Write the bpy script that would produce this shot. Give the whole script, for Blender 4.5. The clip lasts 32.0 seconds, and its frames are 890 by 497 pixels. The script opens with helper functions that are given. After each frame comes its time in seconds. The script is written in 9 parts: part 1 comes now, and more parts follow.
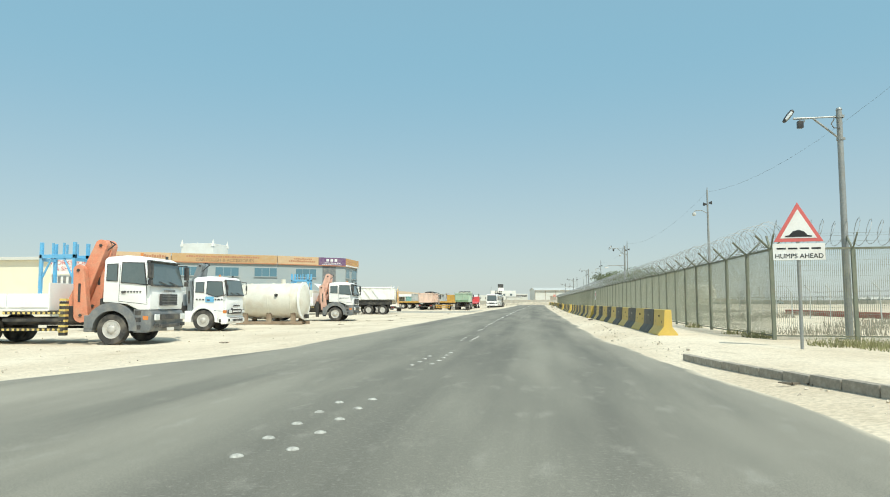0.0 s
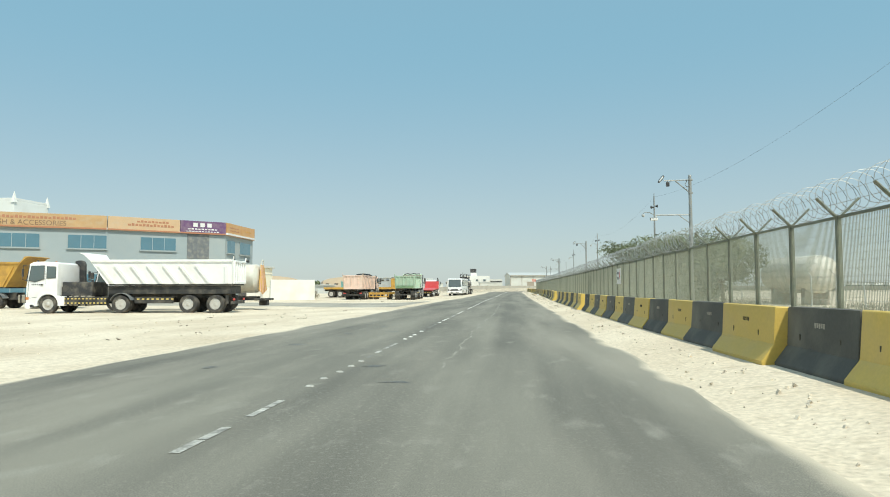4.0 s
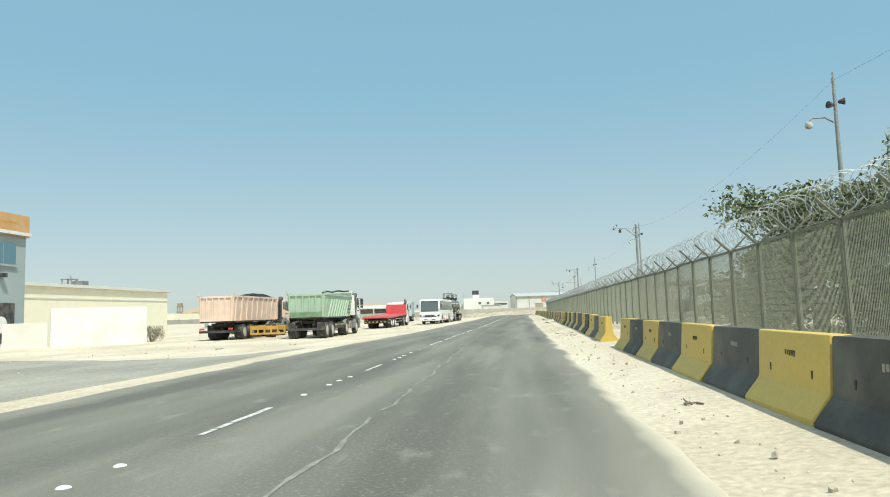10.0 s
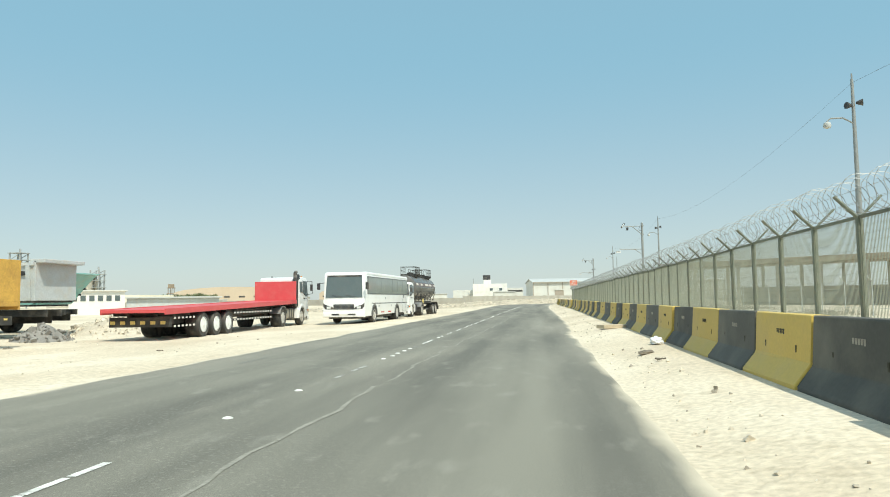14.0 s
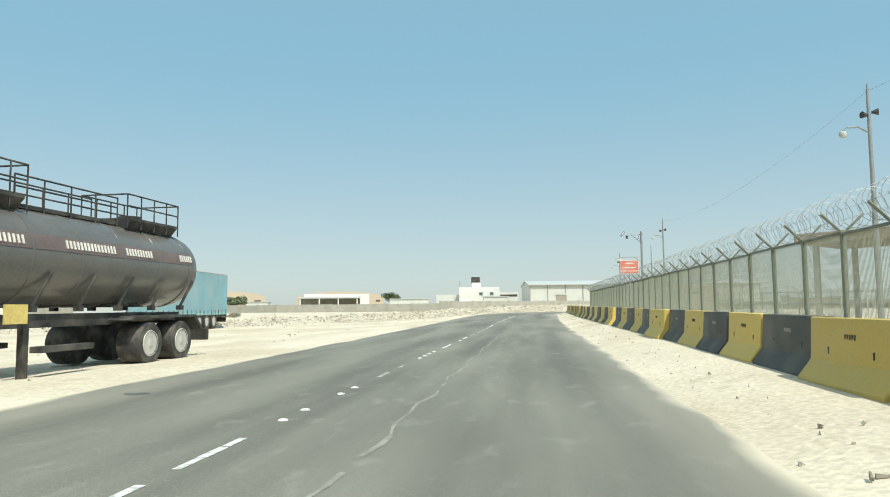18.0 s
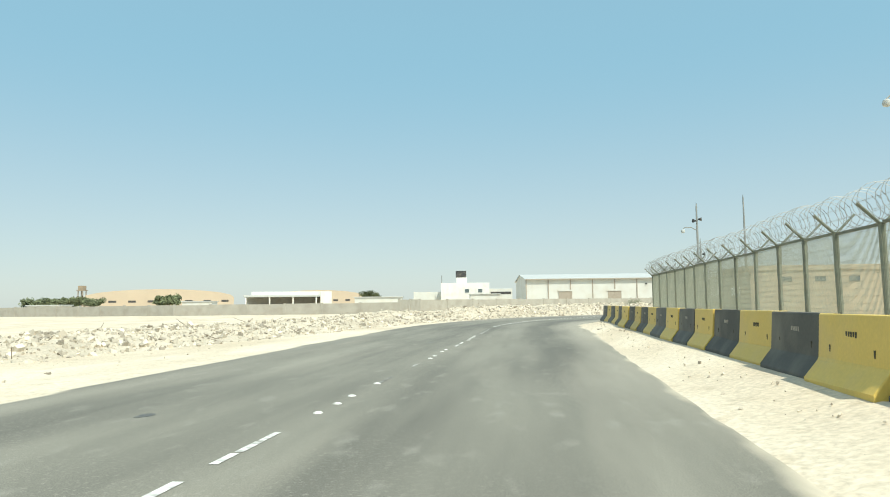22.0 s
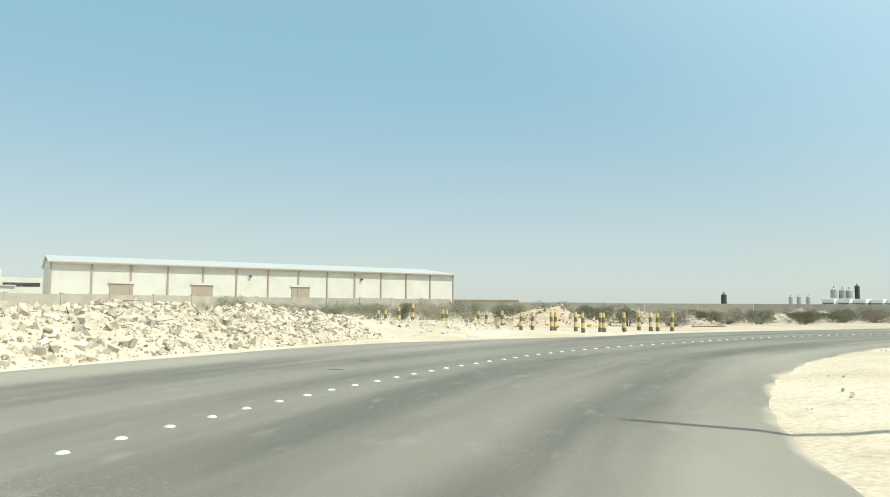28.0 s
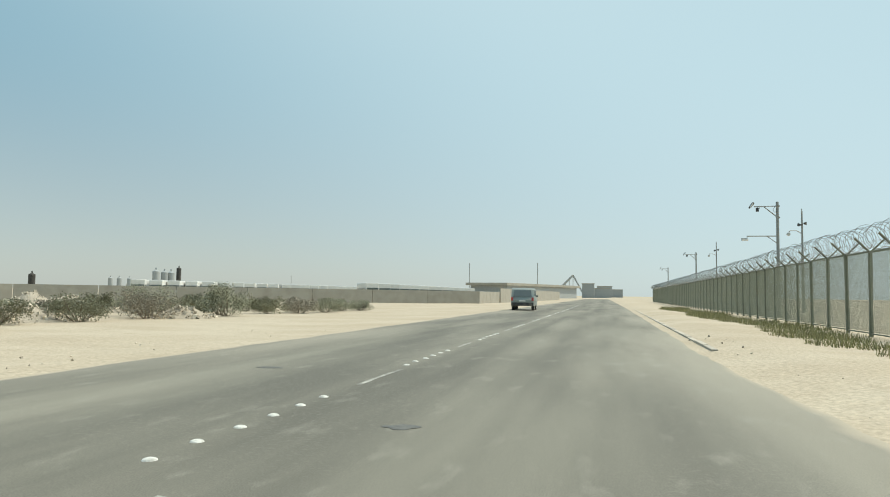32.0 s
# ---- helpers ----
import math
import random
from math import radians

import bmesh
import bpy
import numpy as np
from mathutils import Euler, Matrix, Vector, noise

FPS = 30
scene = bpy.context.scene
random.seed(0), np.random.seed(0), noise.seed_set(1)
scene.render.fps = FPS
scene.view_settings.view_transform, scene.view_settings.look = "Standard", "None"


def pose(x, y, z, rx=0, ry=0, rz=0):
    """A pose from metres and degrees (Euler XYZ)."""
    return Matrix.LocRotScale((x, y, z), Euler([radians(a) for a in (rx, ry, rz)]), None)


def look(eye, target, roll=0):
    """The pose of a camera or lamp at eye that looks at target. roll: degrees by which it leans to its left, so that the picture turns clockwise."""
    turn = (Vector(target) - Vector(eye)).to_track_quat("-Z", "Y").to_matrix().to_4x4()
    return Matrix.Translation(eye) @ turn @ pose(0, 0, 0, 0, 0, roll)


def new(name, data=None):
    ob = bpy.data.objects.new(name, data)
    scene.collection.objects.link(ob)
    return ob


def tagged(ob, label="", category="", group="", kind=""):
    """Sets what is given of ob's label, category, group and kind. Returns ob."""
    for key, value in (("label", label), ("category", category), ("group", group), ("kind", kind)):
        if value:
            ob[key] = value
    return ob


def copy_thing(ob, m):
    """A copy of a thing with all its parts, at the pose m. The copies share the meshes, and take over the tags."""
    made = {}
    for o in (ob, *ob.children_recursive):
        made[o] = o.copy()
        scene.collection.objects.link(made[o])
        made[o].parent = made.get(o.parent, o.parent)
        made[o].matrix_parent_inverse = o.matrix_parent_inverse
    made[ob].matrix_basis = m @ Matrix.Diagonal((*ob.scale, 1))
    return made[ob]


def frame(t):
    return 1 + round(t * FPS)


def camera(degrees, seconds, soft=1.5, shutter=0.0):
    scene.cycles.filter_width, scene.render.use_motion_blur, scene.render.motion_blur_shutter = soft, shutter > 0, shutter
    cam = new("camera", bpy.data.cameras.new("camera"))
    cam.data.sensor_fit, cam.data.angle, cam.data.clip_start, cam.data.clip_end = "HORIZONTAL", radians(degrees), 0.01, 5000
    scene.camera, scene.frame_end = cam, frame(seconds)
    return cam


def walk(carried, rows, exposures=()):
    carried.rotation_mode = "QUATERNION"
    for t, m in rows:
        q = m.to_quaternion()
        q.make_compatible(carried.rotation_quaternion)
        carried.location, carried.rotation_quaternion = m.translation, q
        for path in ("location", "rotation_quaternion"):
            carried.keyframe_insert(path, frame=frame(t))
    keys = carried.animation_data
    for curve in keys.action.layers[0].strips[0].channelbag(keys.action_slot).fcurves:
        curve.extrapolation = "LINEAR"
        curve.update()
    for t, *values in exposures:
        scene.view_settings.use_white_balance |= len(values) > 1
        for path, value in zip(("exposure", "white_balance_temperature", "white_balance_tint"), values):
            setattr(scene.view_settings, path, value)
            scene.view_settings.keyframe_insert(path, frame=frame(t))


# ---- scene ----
cam = camera(66.0, 32.0, soft=1.0)
PATH = [
    (0, (0.0, 0.0, 1.2), (-0.2636, 1.9765, 1.3554), -0.10),
    (0.5, (-0.099, 4.94, 1.2), (-0.3525, 6.9168, 1.3716), -0.29),
    (1, (-0.189, 9.895, 1.2), (-0.434, 11.872, 1.38), -0.25),
    (1.5, (-0.154, 14.718, 1.2), (-0.3999, 16.6962, 1.3624), -0.20),
    (2, (-0.163, 19.431, 1.2), (-0.4058, 21.4091, 1.3668), -0.29),
    (2.5, (-0.219, 24.214, 1.2), (-0.452, 26.1956, 1.3408), -0.14),
    (3, (-0.209, 28.694, 1.2), (-0.4305, 30.6786, 1.3181), -0.41),
    (3.5, (-0.157, 32.628, 1.2), (-0.3679, 34.6134, 1.3123), -0.08),
    (4, (-0.085, 35.753, 1.2), (-0.2793, 37.7405, 1.3153), -0.14),
    (4.5, (0.058, 38.136, 1.2), (-0.1398, 40.1178, 1.3811), 0.17),
    (6.5, (0.045, 46.7, 1.2), (-0.1576, 48.6823, 1.3767), -0.25),
    (7, (0.088, 49.499, 1.2), (-0.1195, 51.4798, 1.38), -0.55),
    (7.5, (0.154, 52.613, 1.2), (-0.0543, 54.5944, 1.3731), -0.79),
    (8, (0.207, 56.006, 1.2), (0.0069, 57.9881, 1.3789), -1.15),
    (8.5, (0.331, 59.62, 1.2), (0.1413, 61.6038, 1.3718), -1.61),
    (9, (0.443, 63.614, 1.2), (0.2655, 65.5969, 1.3869), -1.74),
    (9.5, (0.631, 67.9, 1.2), (0.4556, 69.8839, 1.3857), -2.06),
    (10, (0.798, 72.433, 1.2), (0.5861, 74.4129, 1.3865), -1.80),
    (10.5, (0.857, 77.261, 1.2), (0.6151, 79.2365, 1.394), -1.99),
    (11, (0.862, 82.36, 1.2), (0.6089, 84.3364, 1.3685), -2.10),
    (11.5, (0.827, 87.686, 1.2), (0.5701, 89.6623, 1.368), -2.04),
    (12, (0.827, 93.326, 1.2), (0.5631, 95.3018, 1.3623), -1.99),
    (12.5, (0.786, 98.93, 1.2), (0.5244, 100.9058, 1.3696), -1.65),
    (13, (0.761, 104.231, 1.2), (0.4966, 106.206, 1.3716), -1.40),
    (13.5, (0.816, 109.824, 1.2), (0.5579, 111.8007, 1.3611), -1.08),
    (14, (0.905, 115.609, 1.2), (0.6392, 117.5861, 1.3489), -0.74),
    (14.5, (0.855, 121.443, 1.2), (0.5701, 123.4158, 1.3662), -0.70),
    (16.5, (0.557, 143.951, 1.2), (0.2966, 145.9266, 1.3735), -0.70),
    (17, (0.54, 149.538, 1.2), (0.2868, 151.515, 1.3653), -0.42),
    (17.5, (0.493, 155.426, 1.2), (0.2446, 157.4037, 1.367), -0.62),
    (18, (0.502, 161.243, 1.2), (0.2465, 163.2193, 1.3655), -0.55),
    (18.5, (0.455, 166.999, 1.2), (0.2, 168.9756, 1.3706), -0.34),
    (19, (0.495, 172.633, 1.2), (0.239, 174.6103, 1.3567), -0.02),
    (19.5, (0.54, 178.382, 1.2), (0.2874, 180.358, 1.3732), -0.14),
    (20, (0.517, 184.256, 1.2), (0.2616, 186.2317, 1.3749), 0.13),
    (20.5, (0.408, 190.209, 1.2), (0.1469, 192.1861, 1.3555), -0.37),
    (21, (0.401, 196.028, 1.2), (0.1404, 198.0056, 1.3398), 0.00),
    (21.5, (0.485, 201.734, 1.2), (0.2307, 203.7119, 1.3526), -0.39),
    (22, (0.537, 207.376, 1.2), (0.2891, 209.3534, 1.3636), -0.70),
    (22.5, (0.558, 212.945, 1.2), (0.3229, 214.9243, 1.3652), -0.16),
    (23, (0.595, 218.394, 1.2), (0.367, 220.3734, 1.3755), -0.56),
    (23.5, (0.661, 223.694, 1.2), (0.4379, 225.6754, 1.3575), -0.41),
    (24, (0.698, 228.915, 1.2), (0.4864, 230.8986, 1.3505), -0.22),
    (24.5, (0.786, 234.051, 1.2), (0.5965, 236.0364, 1.347), -0.40),
    (26.5, (3.555, 252.708, 1.2), (3.8343, 254.6832, 1.3507), 1.18),
    (27, (4.964, 256.834, 1.2), (5.4561, 258.7674, 1.348), 0.46),
    (27.5, (6.727, 260.719, 1.2), (7.4058, 262.5943, 1.3529), 0.20),
    (28, (8.843, 264.364, 1.2), (9.6983, 266.1651, 1.3632), 0.34),
    (28.5, (11.383, 267.74, 1.2), (12.4357, 269.4339, 1.3527), 1.54),
    (29, (14.347, 270.83, 1.2), (15.6068, 272.3763, 1.3459), 1.69),
    (29.5, (17.785, 273.581, 1.2), (19.2116, 274.975, 1.348), 1.77),
    (30, (21.617, 275.965, 1.2), (23.2047, 277.1719, 1.3456), 1.99),
    (30.5, (25.949, 277.905, 1.2), (27.6747, 278.9079, 1.3359), 2.34),
    (31, (30.386, 279.45, 1.2), (32.2251, 280.226, 1.3199), 2.01),
    (31.5, (34.97, 280.575, 1.2), (36.8826, 281.144, 1.3315), 1.49),
    (32, (39.587, 281.33, 1.2), (41.5322, 281.778, 1.3316), 0.81),
]
walk(cam, [(t, look(eye, target, roll)) for t, eye, target, roll in PATH], [(0, 0.02, 6550, 2), (4, -0.03, 6500, 2), (7, -0.19, 6400, 2), (8, 0.08, 6450, 2), (10, 0.04, 6500, 2), (13, 0.16, 6600, 2), (17, -0.26, 6450, 2), (18, 0.06, 6500, 2), (20, 0.18, 6600, 2), (27, 0.2, 6700, 3), (29, 0.08, 6950, 4), (30.5, -0.03, 7100, 4), (32, -0.14, 6900, 4)])

# ---- light ----
SUN_FROM = Vector((0.55, -0.72, 1.35)).normalized()      # towards the sun
sun_elev = math.asin(SUN_FROM.z)
sun_azim = math.atan2(SUN_FROM.x, SUN_FROM.y)
world = bpy.data.worlds.new("sky")
scene.world = world
world.use_nodes = True
wn = world.node_tree.nodes
sky = wn.new("ShaderNodeTexSky")
sky.sky_type = "NISHITA"
sky.sun_disc = False
sky.sun_elevation = sun_elev
sky.sun_rotation = sun_azim
sky.altitude = 0
sky.air_density = 1.0
sky.dust_density = 0.6
sky.ozone_density = 0.5
wn["Background"].inputs["Strength"].default_value = 0.135
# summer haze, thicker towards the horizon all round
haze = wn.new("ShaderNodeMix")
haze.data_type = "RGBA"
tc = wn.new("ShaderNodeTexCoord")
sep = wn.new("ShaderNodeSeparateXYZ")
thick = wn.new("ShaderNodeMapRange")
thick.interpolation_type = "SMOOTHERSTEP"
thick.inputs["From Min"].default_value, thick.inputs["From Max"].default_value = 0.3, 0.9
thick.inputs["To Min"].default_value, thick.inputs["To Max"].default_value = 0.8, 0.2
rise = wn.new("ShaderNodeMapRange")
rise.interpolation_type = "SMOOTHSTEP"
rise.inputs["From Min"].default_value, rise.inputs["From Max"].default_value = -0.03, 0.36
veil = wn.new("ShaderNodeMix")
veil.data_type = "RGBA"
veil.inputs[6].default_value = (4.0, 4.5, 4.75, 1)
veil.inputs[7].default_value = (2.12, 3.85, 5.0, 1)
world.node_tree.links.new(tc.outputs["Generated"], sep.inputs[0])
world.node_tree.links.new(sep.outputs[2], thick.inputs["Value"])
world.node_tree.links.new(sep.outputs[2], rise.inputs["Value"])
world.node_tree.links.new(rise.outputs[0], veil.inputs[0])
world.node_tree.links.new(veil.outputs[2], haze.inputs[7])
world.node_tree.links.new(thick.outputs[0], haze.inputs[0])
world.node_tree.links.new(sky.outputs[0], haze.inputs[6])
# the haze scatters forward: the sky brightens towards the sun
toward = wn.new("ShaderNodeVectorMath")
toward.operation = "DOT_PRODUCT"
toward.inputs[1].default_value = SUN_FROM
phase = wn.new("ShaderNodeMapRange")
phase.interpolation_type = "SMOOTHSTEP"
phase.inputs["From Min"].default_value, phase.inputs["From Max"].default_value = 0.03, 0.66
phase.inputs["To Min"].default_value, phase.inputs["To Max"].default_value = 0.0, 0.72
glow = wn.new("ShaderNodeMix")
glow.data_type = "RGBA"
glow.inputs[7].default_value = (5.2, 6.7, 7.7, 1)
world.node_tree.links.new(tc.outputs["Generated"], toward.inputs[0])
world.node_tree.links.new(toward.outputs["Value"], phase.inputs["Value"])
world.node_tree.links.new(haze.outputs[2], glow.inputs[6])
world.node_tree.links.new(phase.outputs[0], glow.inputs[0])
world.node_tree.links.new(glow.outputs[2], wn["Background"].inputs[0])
sun_data = bpy.data.lights.new("sun", "SUN")
sun_data.energy = 4.1
sun_data.angle = radians(0.6)
sun_data.color = (1.0, 0.95, 0.87)
sun = new("sun", sun_data)
sun.matrix_world = look(SUN_FROM * 400, (0, 0, 0))


# ---- materials ----
def mat(name, color, rough=0.6, metal=0.0, vary=0.12, scale=1.5, fine=18.0, bump=0.1, dirt=None, dirt_amount=0.3, dirt_scale=2.5, rand=0.0, island=0.0, spec=0.4, bump_dist=0.01):
    m = bpy.data.materials.new(name)
    m.use_nodes = True
    n, l = m.node_tree.nodes, m.node_tree.links
    b = n["Principled BSDF"]
    b.inputs["Roughness"].default_value = rough
    b.inputs["Metallic"].default_value = metal
    b.inputs["Specular IOR Level"].default_value = spec
    tc = n.new("ShaderNodeTexCoord")
    n1, n2 = n.new("ShaderNodeTexNoise"), n.new("ShaderNodeTexNoise")
    n1.inputs["Scale"].default_value, n2.inputs["Scale"].default_value = scale, fine
    n1.inputs["Detail"].default_value, n2.inputs["Detail"].default_value = 5, 3
    l.new(tc.outputs["Object"], n1.inputs["Vector"])
    l.new(tc.outputs["Object"], n2.inputs["Vector"])
    s = n.new("ShaderNodeMath"); s.operation = "ADD"
    l.new(n1.outputs["Fac"], s.inputs[0]); l.new(n2.outputs["Fac"], s.inputs[1])
    r = n.new("ShaderNodeMapRange")
    r.inputs["From Min"].default_value, r.inputs["From Max"].default_value = 0.7, 1.3
    r.inputs["To Min"].default_value, r.inputs["To Max"].default_value = 1 - vary, 1 + vary
    l.new(s.outputs[0], r.inputs["Value"])
    h = n.new("ShaderNodeHueSaturation")
    h.inputs["Color"].default_value = (*color, 1)
    out = h.outputs["Color"]
    val = r.outputs["Result"]
    if rand or island:
        src = n.new("ShaderNodeObjectInfo").outputs["Random"] if rand else n.new("ShaderNodeNewGeometry").outputs["Random Per Island"]
        rr = n.new("ShaderNodeMapRange")
        k = rand or island
        rr.inputs["To Min"].default_value, rr.inputs["To Max"].default_value = 1 - k, 1 + k
        l.new(src, rr.inputs["Value"])
        mu = n.new("ShaderNodeMath"); mu.operation = "MULTIPLY"
        l.new(val, mu.inputs[0]); l.new(rr.outputs["Result"], mu.inputs[1])
        val = mu.outputs[0]
    l.new(val, h.inputs["Value"])
    if dirt:
        n3 = n.new("ShaderNodeTexNoise"); n3.inputs["Scale"].default_value = dirt_scale; n3.inputs["Detail"].default_value = 7
        l.new(tc.outputs["Object"], n3.inputs["Vector"])
        cr = n.new("ShaderNodeMapRange"); cr.inputs["From Min"].default_value, cr.inputs["From Max"].default_value = 0.45, 0.7
        cr.inputs["To Min"].default_value, cr.inputs["To Max"].default_value = 0.0, dirt_amount
        l.new(n3.outputs["Fac"], cr.inputs["Value"])
        mx = n.new("ShaderNodeMix"); mx.data_type = "RGBA"
        l.new(cr.outputs["Result"], mx.inputs[0]); l.new(out, mx.inputs[6])
        mx.inputs[7].default_value = (*dirt, 1)
        out = mx.outputs[2]
    l.new(out, b.inputs["Base Color"])
    if bump:
        bp = n.new("ShaderNodeBump"); bp.inputs["Strength"].default_value = bump; bp.inputs["Distance"].default_value = bump_dist
        l.new(n2.outputs["Fac"], bp.inputs["Height"]); l.new(bp.outputs[0], b.inputs["Normal"])
    return m


def glass_mat(name, color, rough=0.06):
    m = mat(name, color, rough=rough, vary=0.08, scale=0.8, bump=0, spec=0.7, dirt=(0.3, 0.28, 0.24), dirt_amount=0.06)
    return m


DUST = (0.52, 0.45, 0.34)


def sand_mat(name, c1, c2, c3):
    m = bpy.data.materials.new(name)
    m.use_nodes = True
    n, l = m.node_tree.nodes, m.node_tree.links
    b = n["Principled BSDF"]
    b.inputs["Roughness"].default_value = 0.95
    b.inputs["Specular IOR Level"].default_value = 0.1
    tc = n.new("ShaderNodeTexCoord")
    mp = n.new("ShaderNodeMapping"); mp.inputs["Scale"].default_value = (1.0, 0.45, 1.0)
    l.new(tc.outputs["Object"], mp.inputs["Vector"])
    a, c, d = (n.new("ShaderNodeTexNoise") for _ in range(3))
    a.inputs["Scale"].default_value, a.inputs["Detail"].default_value = 0.35, 8
    c.inputs["Scale"].default_value, c.inputs["Detail"].default_value = 2.2, 8
    d.inputs["Scale"].default_value, d.inputs["Detail"].default_value = 14, 4
    l.new(mp.outputs[0], a.inputs["Vector"]); l.new(tc.outputs["Object"], c.inputs["Vector"]); l.new(tc.outputs["Object"], d.inputs["Vector"])
    r1 = n.new("ShaderNodeValToRGB")
    r1.color_ramp.elements[0].position, r1.color_ramp.elements[0].color = 0.36, (*c1, 1)
    r1.color_ramp.elements[1].position, r1.color_ramp.elements[1].color = 0.62, (*c2, 1)
    l.new(a.outputs["Fac"], r1.inputs[0])
    mr = n.new("ShaderNodeMapRange"); mr.inputs["From Min"].default_value, mr.inputs["From Max"].default_value = 0.55, 0.78
    mr.inputs["To Max"].default_value = 0.75
    l.new(c.outputs["Fac"], mr.inputs["Value"])
    mx = n.new("ShaderNodeMix"); mx.data_type = "RGBA"
    l.new(mr.outputs["Result"], mx.inputs[0]); l.new(r1.outputs[0], mx.inputs[6]); mx.inputs[7].default_value = (*c3, 1)
    # the limestone sand gives way to browner trodden soil towards the east, its colour also darkened as if backlit
    pos = n.new("ShaderNodeNewGeometry"); sx = n.new("ShaderNodeSeparateXYZ"); l.new(pos.outputs["Position"], sx.inputs[0])
    soil_backlit = n.new("ShaderNodeMapRange"); soil_backlit.inputs["From Min"].default_value, soil_backlit.inputs["From Max"].default_value = 18, 52
    soil_backlit.inputs["To Max"].default_value = 0.52
    l.new(sx.outputs[0], soil_backlit.inputs["Value"])
    ms = n.new("ShaderNodeMix"); ms.data_type = "RGBA"
    l.new(soil_backlit.outputs["Result"], ms.inputs[0]); l.new(mx.outputs[2], ms.inputs[6]); ms.inputs[7].default_value = (c3[0] * 0.86, c3[1] * 0.86, c3[2] * 0.9, 1)
    mx = ms
    mr2 = n.new("ShaderNodeMapRange"); mr2.inputs["From Min"].default_value, mr2.inputs["From Max"].default_value = 0.3, 0.7
    mr2.inputs["To Min"].default_value, mr2.inputs["To Max"].default_value = 0.82, 1.14
    l.new(d.outputs["Fac"], mr2.inputs["Value"])
    hs = n.new("ShaderNodeHueSaturation"); l.new(mx.outputs[2], hs.inputs["Color"]); l.new(mr2.outputs["Result"], hs.inputs["Value"])
    l.new(hs.outputs[0], b.inputs["Base Color"])
    ad = n.new("ShaderNodeMath"); ad.operation = "ADD"
    l.new(c.outputs["Fac"], ad.inputs[0]); l.new(d.outputs["Fac"], ad.inputs[1])
    bp = n.new("ShaderNodeBump"); bp.inputs["Strength"].default_value = 0.5; bp.inputs["Distance"].default_value = 0.035
    l.new(ad.outputs[0], bp.inputs["Height"]); l.new(bp.outputs[0], b.inputs["Normal"])
    return m


def asphalt_mat(name):
    m = bpy.data.materials.new(name)
    m.use_nodes = True
    n, l = m.node_tree.nodes, m.node_tree.links
    b = n["Principled BSDF"]
    b.inputs["Roughness"].default_value = 0.8
    b.inputs["Specular IOR Level"].default_value = 0.35
    tc = n.new("ShaderNodeTexCoord")
    mp = n.new("ShaderNodeMapping"); mp.inputs["Scale"].default_value = (1.0, 0.12, 1.0)
    l.new(tc.outputs["UV"], mp.inputs["Vector"])
    worn, patch, grain, dust, spots = (n.new("ShaderNodeTexNoise") for _ in range(5))
    for k, sc, de in ((worn, 0.8, 5), (patch, 0.22, 5), (grain, 95, 3), (dust, 0.5, 9), (spots, 3.2, 10)):
        k.inputs["Scale"].default_value, k.inputs["Detail"].default_value = sc, de
    l.new(mp.outputs[0], worn.inputs["Vector"]); l.new(tc.outputs["UV"], patch.inputs["Vector"])
    l.new(tc.outputs["UV"], grain.inputs["Vector"]); l.new(mp.outputs[0], dust.inputs["Vector"]); mp2 = n.new("ShaderNodeMapping"); mp2.inputs["Scale"].default_value = (1.0, 0.4, 1.0)
    l.new(tc.outputs["UV"], mp2.inputs["Vector"]); l.new(mp2.outputs[0], spots.inputs["Vector"])
    r1 = n.new("ShaderNodeValToRGB")
    r1.color_ramp.elements[0].position, r1.color_ramp.elements[0].color = 0.30, (0.128, 0.122, 0.100, 1)
    r1.color_ramp.elements[1].position, r1.color_ramp.elements[1].color = 0.68, (0.225, 0.213, 0.172, 1)
    # wheel tracks and dust bands drawn out along the road
    mp3 = n.new("ShaderNodeMapping"); mp3.inputs["Scale"].default_value = (1.0, 0.018, 1.0)
    l.new(tc.outputs["UV"], mp3.inputs["Vector"])
    band = n.new("ShaderNodeTexNoise"); band.inputs["Scale"].default_value, band.inputs["Detail"].default_value = 0.75, 3
    l.new(mp3.outputs[0], band.inputs["Vector"])
    bw = n.new("ShaderNodeMath"); bw.operation = "MULTIPLY_ADD"; bw.inputs[1].default_value, bw.inputs[2].default_value = 0.9, -0.45
    l.new(band.outputs["Fac"], bw.inputs[0])
    wa = n.new("ShaderNodeMath"); wa.operation = "ADD"; l.new(worn.outputs["Fac"], wa.inputs[0]); l.new(bw.outputs[0], wa.inputs[1])
    l.new(wa.outputs[0], r1.inputs[0])
    # dust lies in long streaks and thickens at the road's edge (second UV value runs along, first across)
    sep = n.new("ShaderNodeSeparateXYZ"); l.new(tc.outputs["UV"], sep.inputs[0])
    ab = n.new("ShaderNodeMath"); ab.operation = "ABSOLUTE"; l.new(sep.outputs[0], ab.inputs[0])
    ed = n.new("ShaderNodeMapRange"); ed.inputs["From Min"].default_value, ed.inputs["From Max"].default_value = 2.6, 5.3
    ed.inputs["To Min"].default_value, ed.inputs["To Max"].default_value = -0.03, 0.27
    l.new(ab.outputs[0], ed.inputs["Value"])
    su = n.new("ShaderNodeMath"); su.operation = "ADD"; l.new(ed.outputs[0], su.inputs[0]); l.new(dust.outputs["Fac"], su.inputs[1])
    dr = n.new("ShaderNodeMapRange"); dr.inputs["From Min"].default_value, dr.inputs["From Max"].default_value = 0.52, 0.86
    dr.inputs["To Max"].default_value = 0.72
    l.new(su.outputs[0], dr.inputs["Value"])
    mx = n.new("ShaderNodeMix"); mx.data_type = "RGBA"
